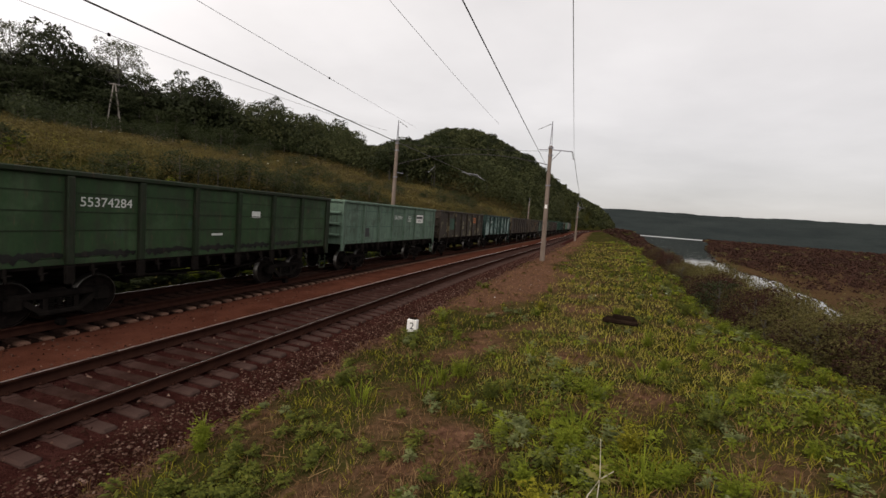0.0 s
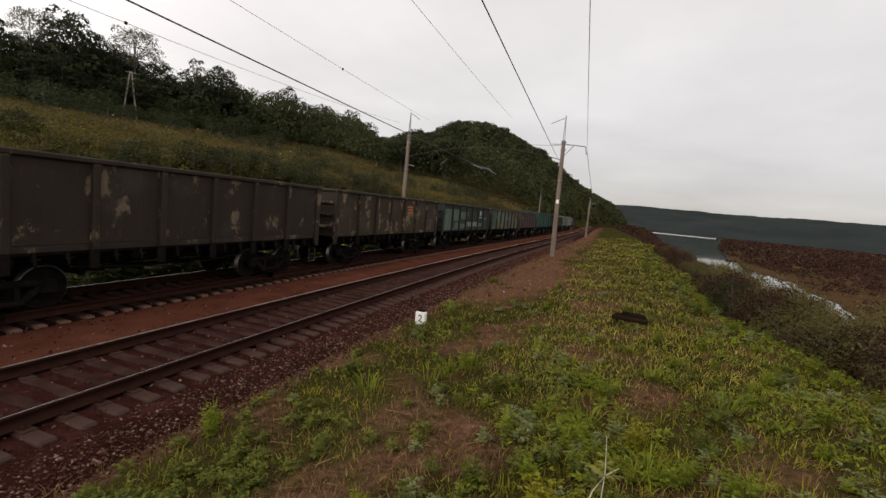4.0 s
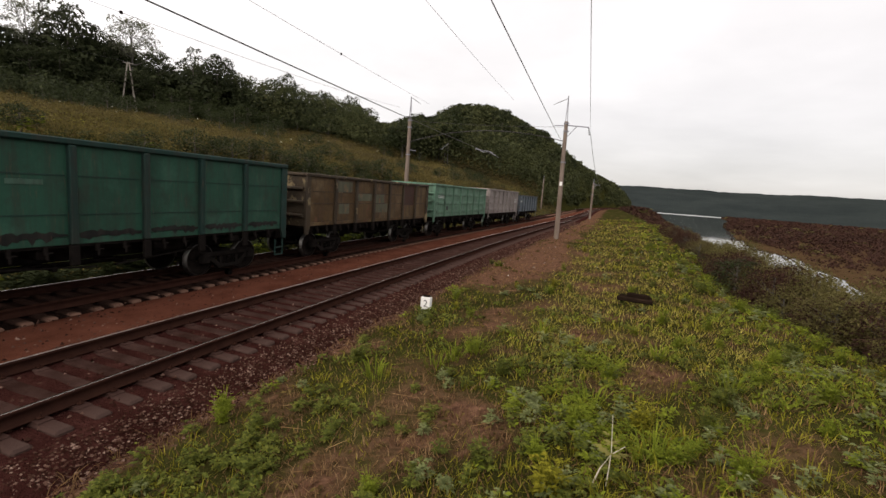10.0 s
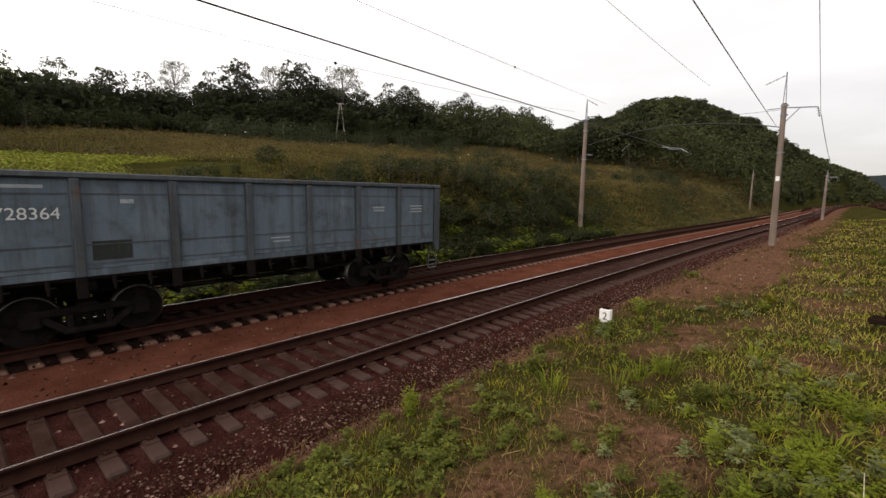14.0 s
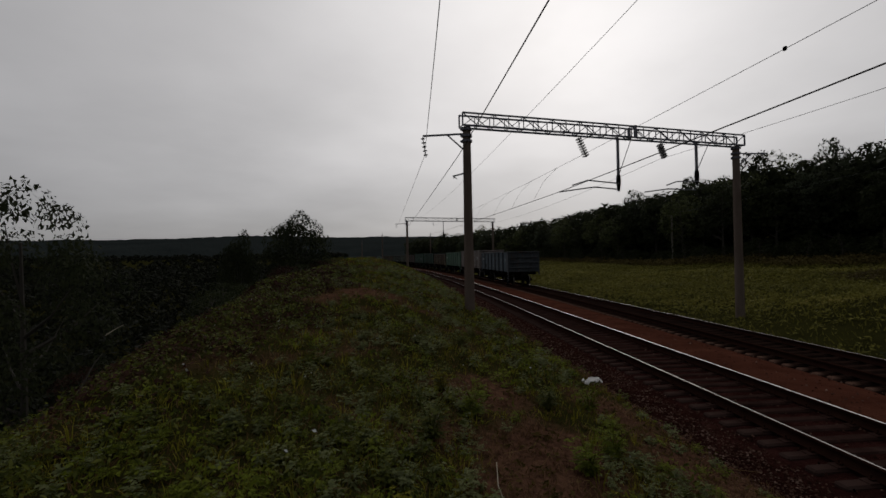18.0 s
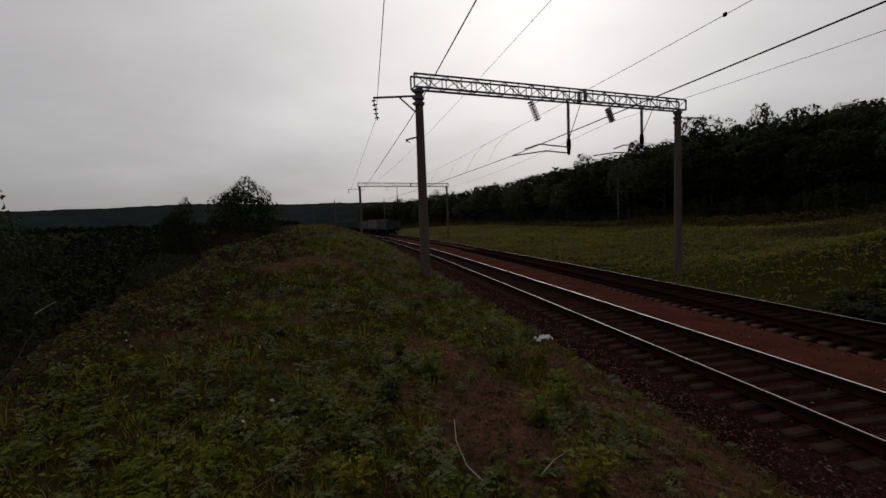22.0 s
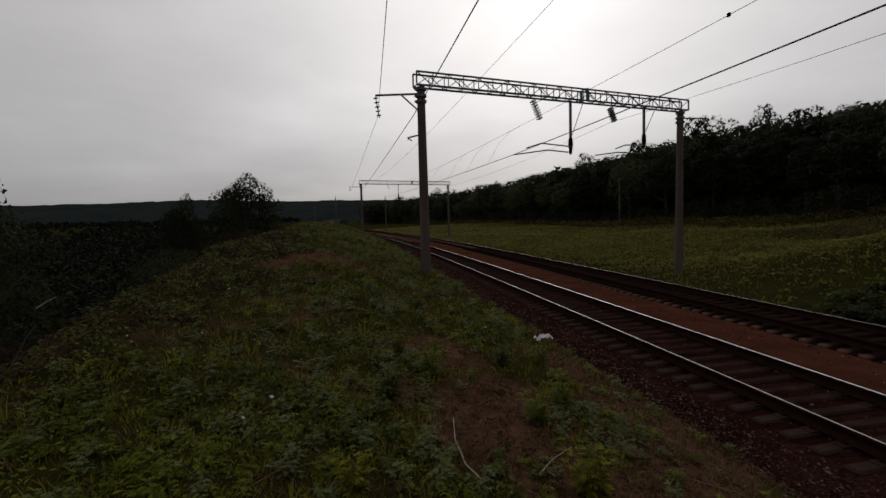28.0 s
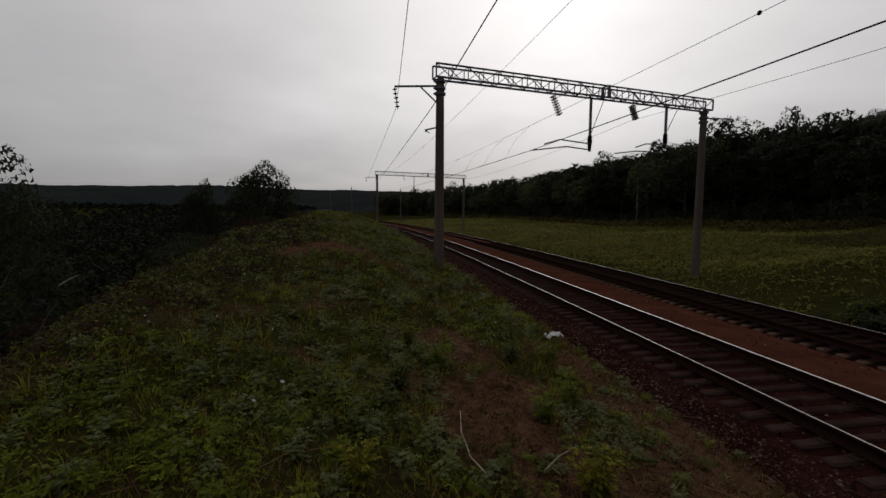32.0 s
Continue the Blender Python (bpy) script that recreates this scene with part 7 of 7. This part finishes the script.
    for pick, nm, lb, mat, lobes in ((kind > 0.25, "fern_leaved_weeds", "bright fern-leaved weeds in drifts on the bank", M_HERB, 5),
                                     ((kind <= 0.25) & (kind > -0.35), "leafy_weeds", "dull grey-green leafy weeds on the bank", M_GREYLEAF, 3),
                                     (kind <= -0.35, "dark_leafy_weeds", "dark green trefoil weeds on the bank", M_HERB2, 3)):
        V, Q = leafy(x[pick], y[pick], ground_z(x[pick], y[pick]), h[pick], leaf[pick], rng, 6, 4, lobes, 0.75)
        thing(nm, lb, "weeds", kind="stuff", data=quads(nm, V, Q, mat))
    # grey-green leafy weeds along the crest behind
    n = 1500
    x, y = rng.uniform(-3.6, 3.4, n), -4 - 34 * rng.uniform(0, 1, n) ** 1.3
    x = x + shift(y)
    keep = (patchiness(x, y, 0.9, 2.0) > rng.uniform(-0.3, 0.8, n)) & (bareness(x, y) < 0.6)
    x, y = x[keep], y[keep]
    r = np.hypot(x, y)
    V, Q = leafy(x, y, ground_z(x, y), rng.uniform(0.15, 0.42, len(x)), 0.035 + 0.0016 * r, rng, 6, 4, 5, 0.75)
    thing("grey_weeds", "pale grey-green leafy weeds along the crest of the bank", "weeds", kind="stuff", data=quads("grey_weeds", V, Q, M_GREYLEAF))
    # long dry stems lying over the mown ground
    x, y, r, b = region(5200, -4.9, 5.0, 30, 0.8)
    keep = b > rng.uniform(0.1, 0.9, len(x))
    x, y, r = x[keep], y[keep], r[keep]
    ang, ln, tilt = rng.uniform(0, 6.283, len(x)), rng.uniform(0.12, 0.5, len(x)), rng.uniform(-0.05, 0.35, len(x))
    c, sn, wd = np.cos(ang), np.sin(ang), 0.0026 * (1 + r / 7)
    z = ground_z(x, y) + rng.uniform(0.02, 0.07, len(x))
    x1, y1 = x + c * ln, y + sn * ln
    A = np.stack([x, y, z], -1)
    B = np.stack([x1, y1, np.maximum(ground_z(x1, y1) + 0.02, z + ln * tilt)], -1)
    side = np.stack([-sn * wd, c * wd, 0.5 * wd], -1)
    V = np.stack([A - side, A + side, B + side * 0.5, B - side * 0.5], 1).reshape(-1, 3)
    thing("dry_stems", "long pale dry stems lying on the mown bank", "plant litter", kind="stuff", data=quads("dry_stems", V, np.arange(len(V)).reshape(-1, 4), M_DRY))


bank_grass()


def brow_brush():
    """Dark dead brush and brambles on the brow of the bank towards the river."""
    rng = np.random.RandomState(57)
    n = 9000
    x, y = rng.uniform(1.5, 11, n), -rng.uniform(3, 40, n)
    x = x + shift(y)
    keep = bramble(x, y) > rng.uniform(0.1, 0.9, n)
    x, y = x[keep], y[keep]
    r = np.hypot(x, y)
    brown = rng.uniform(0, 1, len(x)) < 0.55
    for pick, nm, lb, mat in ((brown, "dead_brush", "dark dead brush on the brow of the bank", M_REED), (~brown, "bramble", "dark low bramble on the brow of the bank", M_HERB2)):
        V, Q = clumps(np.stack([x[pick], y[pick], ground_z(x[pick], y[pick])], -1), rng.uniform(0.10, 0.30, pick.sum()), 16, 0.035 * (1 + r[pick] / 12), rng, 0.8, 0.5)
        thing(nm, lb, "brush", kind="stuff", data=quads(nm, V, Q, mat))


brow_brush()


def tall_weeds():
    """Single leafy weeds that stand out of the bank."""
    rng = np.random.RandomState(61)

    def plant(h, leaf, mat, label, lobes):
        g = Geo()
        root = thing("weed_plant", label, "weed", group="tall weeds on the bank")
        for k in range(9):
            a, o = rng.uniform(0, 6.28), rng.uniform(0.15, 0.55)
            e = Vector((math.cos(a) * h * o, math.sin(a) * h * o, h * rng.uniform(0.7, 1.0)))
            g.tube([(0, 0, -0.05), (e.x * 0.35, e.y * 0.35, e.z * 0.6), e], [0.005, 0.004, 0.002], 4)
        part("stalk", g.mesh("weed_stems", mat), root)
        zero = np.zeros(1)
        V, Q = leafy(zero, zero, zero, np.array([h]), np.array([leaf]), rng, 13, 8, lobes, 0.62)
        part("foliage", quads("weed_leaves", V, Q, mat), root)
        return root

    kinds = [plant(0.46, 0.060, M_HERB, "bushy bright green weed on the bank", 5), plant(0.40, 0.060, M_GRASS, "yellow-green weed on the bank", 3), plant(0.46, 0.066, M_HERB2, "dark green leafy weed on the bank", 5)]
    rg = random.Random(3)
    spots = [(-2.6, -5.1, 0), (-1.95, -3.3, 1), (-2.75, -2.65, 0), (-3.7, -2.1, 0), (-2.35, -6.7, 2), (-1.05, -6.0, 0), (-0.4, -5.1, 2), (-2.1, -4.7, 0), (-3.3, -7.3, 0), (-4.3, 4.6, 0), (-4.05, 4.3, 0), (-1.75, 7.1, 0), (-1.55, 7.3, 0), (-0.85, 6.5, 2), (-0.15, 4.0, 0), (0.65, 6.7, 0),
             (-0.6, 3.7, 2), (0.9, 5.1, 1), (2.0, 8.9, 0), (3.6, 9.0, 0), (4.2, 11.5, 0), (3.2, 14.5, 2), (2.6, 18, 0), (1.9, 6.0, 2), (2.8, 7.2, 0)]
    for _ in range(90):
        y = rg.uniform(-24, 30)
        spots.append((rg.uniform(-3.8, 6.0), y, rg.choice((0, 0, 1, 2))))
    for _ in range(70):
        spots.append((rg.uniform(2.6, 5.6), rg.uniform(2.5, 34), rg.choice((0, 0, 2))))
    first = [True] * 3
    for i, (x, y, k) in enumerate(spots):
        if i > 24 and (math.hypot(x, y) < 2.6 or float(dryness(np.array(x), np.array(y))) > 0.45 or float(bramble(np.array(x), np.array(y))) > 0.4):
            continue
        sc = rg.uniform(0.95, 1.3) if i < 9 else rg.uniform(0.5, 1.0)
        m = Matrix.Translation((x, y, gz(x, y))) @ Matrix.Rotation(rg.uniform(0, 6.28), 4, "Z") @ Matrix.Diagonal((sc * 1.2, sc * 1.2, sc, 1))
        if first[k]:
            kinds[k].matrix_basis = m
            first[k] = False
        else:
            clone(kinds[k], m)


tall_weeds()


def hillside_weeds():
    rng = np.random.RandomState(71)
    # low cushions of weed on the cutting and the slope above it, in three colours
    n = 21000
    y = np.where(np.arange(n) < 1400, rng.uniform(-12, 9, n), rng.uniform(-34, 150, n))
    u = np.where(np.arange(n) < 1400, rng.uniform(0.8, 12, n), rng.gamma(1.5, 18, n) + 0.6)
    x = -14.6 - u + shift(y)
    keep = (u < 105) & ~meadow(x, y) & ((y > 6) | ((y > -34) & (u > 22)) | ((y > -11) & (u < 12)))
    x, y, u = x[keep], y[keep], u[keep]
    d = np.hypot(x, y)
    p = patchiness(x, y, 0.16, 2.0) + 0.6 * patchiness(x, y, 0.5, 5.0) + rng.uniform(-0.75, 0.75, len(x)) - 0.6 * smooth(13, 3, u) * smooth(2, 12, y) + 0.7 * smooth(13, 3, u) * smooth(8, 0, y) + 0.2 - 1.9 * (u < 5.5) * (y < 7) * (rng.uniform(0, 1, len(x)) < 0.5)
    top = rng.uniform(0.35, 0.95, len(x)) * (1 + 0.5 * (rng.uniform(0, 1, len(x)) > 0.9))
    for pick, nm, lb, mat in ((p > 0.18, "hillside_straw", "straw-brown dry weeds on the hillside", M_STRAW),
                              ((p <= 0.18) & (p > -0.95), "hillside_weeds", "olive weeds covering the hillside", M_WEED),
                              (p <= -0.95, "hillside_brush", "dark green brush on the hillside", M_HILLWOOD)):
        c = np.stack([x[pick], y[pick], ground_z(x[pick], y[pick]) + top[pick] * 0.1], -1)
        V, Q = clumps(c, top[pick] * rng.uniform(0.9, 1.6, len(c)), 26, 0.05 + d[pick] / 560, rng, 0.6, 0.6)
        thing(nm, lb, "weeds", kind="stuff", data=quads(nm, V, Q, mat))
    n = 90000
    y = rng.uniform(-34, 150, n)
    u = rng.gamma(1.7, 20, n) + 0.6
    x = -14.6 - u + shift(y)
    keep = (u < 105) & ~meadow(x, y) & ((y > 6) | ((y > -34) & (u > 22)) | ((y > -11) & (u < 9)))
    x, y = x[keep], y[keep]
    V, Q = spikes(x, y, ground_z(x, y), rng.uniform(0.35, 1.0, len(x)), 0.010 + np.hypot(x, y) / 3000, rng, 0.7)
    thing("hillside_stalks", "tall dry stalks standing among the hillside weeds", "weeds", kind="stuff", data=quads("hillside_stalks", V, Q, M_WEED))
    # broad-leaved weeds on the bare face of the cutting, thick at its foot
    n = 2600
    y = rng.uniform(-13, 40, n)
    u = 0.6 + rng.gamma(1.6, 1.7, n)
    x = -14.5 - u + shift(y)
    keep = (u < 9.5) & (patchiness(x, y, 1.1, 3.0) + 0.5 * patchiness(x, y, 3.0, 8.0) + 0.8 * smooth(4.5, 1.0, u) + 1.0 * smooth(7, 11, y) > rng.uniform(-0.3, 1.1, n))
    x, y, u = x[keep], y[keep], u[keep]
    h = rng.uniform(0.25, 0.65, len(x)) * (1 + 0.7 * smooth(7, 12, y))
    kind = patchiness(x, y, 0.8, 6.0) + rng.uniform(-0.6, 0.6, len(x)) - 0.3 * smooth(6, 10, y)
    # the second kind takes a darker leaf colour for shade seen under the wagons
    for pick, nm, lb, mat in ((kind > 0.35, "cutting_weeds", "green broad-leaved weeds on the face of the cutting", M_HERB), (kind <= 0.35, "dark_cutting_weeds", "green leafy weeds at the foot of the cutting, darkened for the shade behind the train", M_LEAF_OAK)):
        V, Q = leafy(x[pick], y[pick], ground_z(x[pick], y[pick]), h[pick], 0.10 + 0.10 * h[pick], rng, 7, 4, 3, 0.9)
        thing(nm, lb, "weeds", kind="stuff", data=quads(nm, V, Q, mat))
    # undergrowth that closes the wood's edge down to the ground
    n = 2600
    az = rng.uniform(24, 172, n)
    r = np.interp(az, SKY_AZ, TREE_D) - rng.uniform(1, 11, n)
    x, y = -np.sin(np.radians(az)) * r, np.cos(np.radians(az)) * r
    hh = rng.uniform(0.9, 2.3, n)
    V, Q = clumps(np.stack([x, y, ground_z(x, y) + 0.55 * hh], -1), hh, 30, 0.22 + r / 500, rng, 0.9, 0.4)
    thing("wood_edge", "dark leafy undergrowth along the edge of the wood", "undergrowth", kind="stuff", data=quads("wood_edge", V, Q, M_LEAF_OAK))
    # dark thicket below the big trees, down to the weeds of the slope
    n = 5200
    az, r = rng.uniform(36, 70, n), rng.uniform(62, 124, n)
    x, y = -np.sin(np.radians(az)) * r, np.cos(np.radians(az)) * r
    el = np.degrees(np.arctan2(ground_z(x, y) - 2.94, r))
    keep = (el > np.interp(az, [36, 44, 51.5, 58.5, 70], [8.2, 7.9, 6.2, 5.8, 6.4]) + 0.5 * np.sin(az * 1.7) + 0.4 * np.sin(az * 4.1) + rng.uniform(-0.3, 1.6, n)) & (x - shift(y) < -22) & ((np.abs(az - 52.2) > 1.3) | (r > 113))
    x, y, r = x[keep], y[keep], r[keep]
    hh = rng.uniform(1.0, 3.4, len(x))
    V, Q = clumps(np.stack([x, y, ground_z(x, y) + 0.6 * hh], -1), hh, 26, 0.22 + r / 520, rng, 0.9, 0.4)
    thing("slope_thicket", "dark leafy thicket at the foot of the hillside trees", "thicket", kind="stuff", data=quads("slope_thicket", V, Q, M_LEAF))
    # brown hedge where the field meets the wood
    n = 1500
    az = rng.uniform(98, 172, n)
    r = np.interp(az, SKY_AZ, TREE_D) - rng.uniform(8, 20, n)
    x, y = -np.sin(np.radians(az)) * r, np.cos(np.radians(az)) * r
    V, Q = clumps(np.stack([x, y, ground_z(x, y) + 0.3], -1), rng.uniform(0.7, 1.7, n), 26, 0.14 + r / 500, rng, 0.8, 0.5)
    thing("field_hedge", "brown-green hedge of weeds along the wood's foot", "hedge", kind="stuff", data=quads("field_hedge", V, Q, M_WEED))
    # pale umbels standing above the weeds
    n = 18
    y = rng.uniform(20, 75, n)
    u = rng.uniform(14, 60, n)
    x = -14.6 - u
    V, Q = clumps(np.stack([x, y, ground_z(x, y) + rng.uniform(0.9, 1.4, n)], -1), 0.10, 10, 0.13, rng, 0.4, 1.0)
    thing("white_umbels", "whitish flower umbels above the hillside weeds", "flowers", kind="stuff", data=quads("white_umbels", V, Q, M_UMBEL))

    # the mown meadow and the field beside the far track
    def turf(n, y0, y1, mat, name, label, hmax, u0=0.3, seed_scale=20, only=False):
        y = rng.uniform(y0, y1, n)
        u = rng.gamma(1.5, seed_scale, n) + u0
        x = -14.4 - u + shift(y)
        keep = (u < 85) & ~((y > 7) & (u > 2.0) & (u < 14)) & ~((y > -6) & (u < 9.0)) & (meadow(x, y) if only else ~((y > -8) & (u > 22)))
        x, y = x[keep], y[keep]
        r = np.hypot(x, y)
        half = rng.uniform(0, 1, len(x)) < 0.45
        V, Q = spikes(x[half], y[half], ground_z(x[half], y[half]), rng.uniform(0.08, hmax, half.sum()), 0.012 * (1 + r[half] / 15), rng, 0.9)
        V2, Q2 = clumps(np.stack([x[~half], y[~half], ground_z(x[~half], y[~half])], -1)[::3], rng.uniform(0.1, 0.3, len(x[~half][::3])) * (1 + r[~half][::3] / 60), 7, 0.07 + r[~half][::3] / 420, rng, 0.6, 1.0)
        thing(name, label, "grass", kind="stuff", data=quads(name, np.concatenate([V, V2]), np.concatenate([Q, Q2 + len(V)]), mat))

    turf(190000, -150, 24, M_FIELD, "field_grass", "dull rough grass of the field beside the far track", 0.30)
    turf(110000, -30, 14, M_LAWN, "meadow_grass", "short bright green meadow grass on the slope", 0.2, 8.5, 14, True)


hillside_weeds()


# ---- small things on the bank ----
def small_things():
    x, y = -3.66, 11.0
    z = -0.40
    root = thing("marker_post", "short white-topped concrete marker post with a black figure", "marker post", m=pose(x, y, z, 0, 0, -4))
    part("post", Geo().box(0, 0, 0.05, 0.17, 0.12, 0.60, 0.015).mesh("marker_shaft", M_CONCRETE), root)
    part("plate", Geo().box(0, -0.02, 0.36, 0.27, 0.16, 0.34, 0.015).mesh("marker_plate", M_WHITE), root, "white painted head")
    part("cap", Geo().box(0.0, 0.0, 0.555, 0.20, 0.13, 0.05, 0.02).mesh("marker_cap", M_ROT), root, "dark weathered top")
    part("figure", lettering("2", 0.26, M_BLACKPAINT, "figure"), root, "black figure", m=Matrix.Translation((0.01, -0.105, 0.36)) @ Matrix.Rotation(math.pi / 2, 4, "X"))
    x, y = 1.68, 13.1
    z = gz(x, y)
    root = thing("rotten_beam", "dark rotten timber beam lying in the grass", "timber beam", m=pose(x, y, z + 0.20, 0, 3, 8))
    g = Geo()
    for k, (dy, dz, l) in enumerate(((-0.08, 0.0, 0.95), (0.06, 0.03, 0.85), (0.0, 0.11, 0.6))):
        g.box(0.05 * k, dy, dz, l, 0.13, 0.13, 0.03)
    part("timber", g.mesh("beam_planks", M_ROT), root)
    rng = random.Random(17)
    x, y = -4.3, -9.35
    root = thing("plastic_litter", "crumpled white plastic sheet caught at the bank's foot", "litter", m=pose(x, y, gz(x, y) + 0.1))
    g = Geo()
    nx = 9
    v = [((i / nx - 0.5) * 0.40 + rng.uniform(-0.02, 0.02), (j / 5 - 0.5) * 0.2, 0.06 + rng.uniform(-0.05, 0.07)) for i in range(nx + 1) for j in range(6)]
    f = [(i * 6 + j, (i + 1) * 6 + j, (i + 1) * 6 + j + 1, i * 6 + j + 1) for i in range(nx) for j in range(5)]
    k = len(v)
    v += [(a, b, c - 0.012) for a, b, c in v]
    f += [tuple(i + k for i in q[::-1]) for q in f]
    g.add(v, f)
    part("sheet", g.mesh("sheet", M_WHITE, True), root)

    def stick(pts, r, label, mat=M_DRY):
        g = Geo()
        p0 = Vector(pts[0])
        base = Vector((p0.x, p0.y, gz(p0.x, p0.y)))
        out = [base + Vector(p) - Vector((p0.x, p0.y, 0)) for p in pts]
        g.tube(out, [r * (1 - 0.6 * i / (len(out) - 1)) for i in range(len(out))], 6)
        return thing("dead_stalk", label, "dead stalk", group="dead stalks on the bank", data=g.mesh("dead_stalk", mat))

    pale = material("pale_dead_stem", [(0.30, 0.26, 0.19), (0.42, 0.38, 0.29)], scale=8, fine=50)
    stick([(0.33, 3.67, 0.0), (0.38, 3.70, 0.16), (0.46, 3.72, 0.30), (0.56, 3.74, 0.38)], 0.008, "pale dead stalk with withered leaves", pale)
    stick([(0.45, 3.72, 0.0), (0.46, 3.74, 0.30), (0.44, 3.78, 0.60)], 0.006, "pale dead stalk with withered leaves", pale)
    stick([(-1.0, -3.4, 0.02), (-0.92, -3.6, 0.05), (-0.9, -3.9, 0.13), (-0.98, -4.3, 0.15)], 0.008, "bent pale stalk lying in the grass", pale)
    stick([(-1.55, -3.5, 0.02), (-1.75, -3.62, 0.08), (-1.95, -3.66, 0.14)], 0.007, "broken pale stalk lying in the grass", pale)
    stick([(4.95, -7.45, 0.0), (4.72, -7.66, 0.62), (4.64, -7.71, 0.74)], 0.014, "dark bare stem on the bank's brow", M_BARK)
    stick([(4.62, -7.72, 0.75), (4.52, -7.79, 0.83), (4.41, -7.85, 0.90)], 0.010, "pale bare branch sticking out of the bank's edge", pale)
    r = np.random.RandomState(77)
    one = np.array([0.47])
    V, Q = leafy(one, np.array([3.76]), np.array([gz(0.47, 3.76) + 0.22]), np.array([0.30]), np.array([0.085]), r, 3, 3, 3, 0.9)
    thing("withered_leaves", "yellowed withered leaves on a dead stalk", "leaves", data=quads("withered_leaves", V, Q, material("yellowing_leaf", [(0.13, 0.12, 0.035), (0.22, 0.19, 0.06)], scale=9, bump=0, translucent=0.3)))
    # white flower heads and scraps that catch the light
    n = 170
    x, y = r.uniform(-3.6, 4.5, n), np.where(r.uniform(0, 1, n) > 0.35, r.uniform(-22, -4, n), r.uniform(14, 30, n))
    keep = np.hypot(x, y) > 3
    x, y = x[keep], y[keep]
    V, Q = leaf_cloud(np.stack([x, y, ground_z(x, y) + r.uniform(0.1, 0.3, len(x))], -1), 0.035, r, 1.0, 1.2)
    thing("white_flowers", "small whitish flower heads scattered in the grass", "flowers", kind="stuff", data=quads("white_flowers", V, Q, M_LETTER))
    # bare clay scar in the cutting
    yy = 66.0
    cx = -20.6
    g = Geo()
    nn = 14
    rg = random.Random(4)
    ring = [(0.0, 0.0)] + [(math.cos(a) * rg.uniform(1.6, 2.6), math.sin(a) * rg.uniform(2.0, 4.2)) for a in [2 * math.pi * k / nn for k in range(nn)]]
    v = [(cx + a, yy + b, gz(cx + a, yy + b) + 0.25) for a, b in ring]
    g.add(v, [(0, 1 + k, 1 + (k + 1) % nn) for k in range(nn)])
    thing("clay_scar", "bare orange clay scar in the overgrown cutting", "bare earth", kind="structure", data=g.mesh("clay_scar", M_CLAY, True))


small_things()


# ---- what moves ----
ARC_Y = np.arange(-900, 700, 1.0)
ARC_S = np.concatenate([[0], np.cumsum(np.hypot(1.0, np.diff(shift(ARC_Y))))])
ARC_S = ARC_S - np.interp(0.0, ARC_Y, ARC_S)


def tail_s(t):
    """Where the rear end of the last wagon is along the line, t seconds in."""
    return float(np.interp(t, [0, 12.0, 13.0, 13.5, 14.0, 14.3, 14.6, 15.0, 15.5, 18.0, 20.0, 32.0], [186.0, 36.2, 23.6, 17.45, 11.25, 7.2, 3.4, -2.1, -8.3, -39.3, -64.6, -214.0]))


def wagon_pose(s):
    ends = []
    for d in (BOGIE_Y * SIZE, -BOGIE_Y * SIZE):
        y = float(np.interp(s + d, ARC_S, ARC_Y))
        ends.append(along(C2, y)[0])
    a, b = ends
    d = a - b
    return Matrix.Translation((a + b) / 2) @ Matrix.Rotation(math.atan2(-d.x, d.y), 4, "Z") @ Matrix.Rotation(math.atan2(d.z, math.hypot(d.x, d.y)), 4, "X")


def motions():
    times = [i * 0.5 for i in range(65)] + [14.3, 14.6, 14.8, 15.2]
    times.sort()
    for k, w in enumerate(TRAIN):
        rows = []
        for t in times:
            s = tail_s(t) - HALF * SIZE - k * PITCH
            rows.append((t, wagon_pose(s)))
        walk(w, rows)
    # the wheels of the last wagons, which the eye can follow
    spin_t = [0.0] + [11.0 + i / 30 for i in range(0, 30 * 9 + 1)] + [32.0]
    for w, k in SPINNING:
        rows = []
        for t in spin_t:
            a = (tail_s(min(max(t, 11.0), 20.0)) / (0.475 * SIZE)) % (2 * math.pi)
            rows.append((t, Matrix.Translation((0, k, 0.475)) @ Matrix.Rotation(-a, 4, "X")))
        walk(w, rows)


motions()
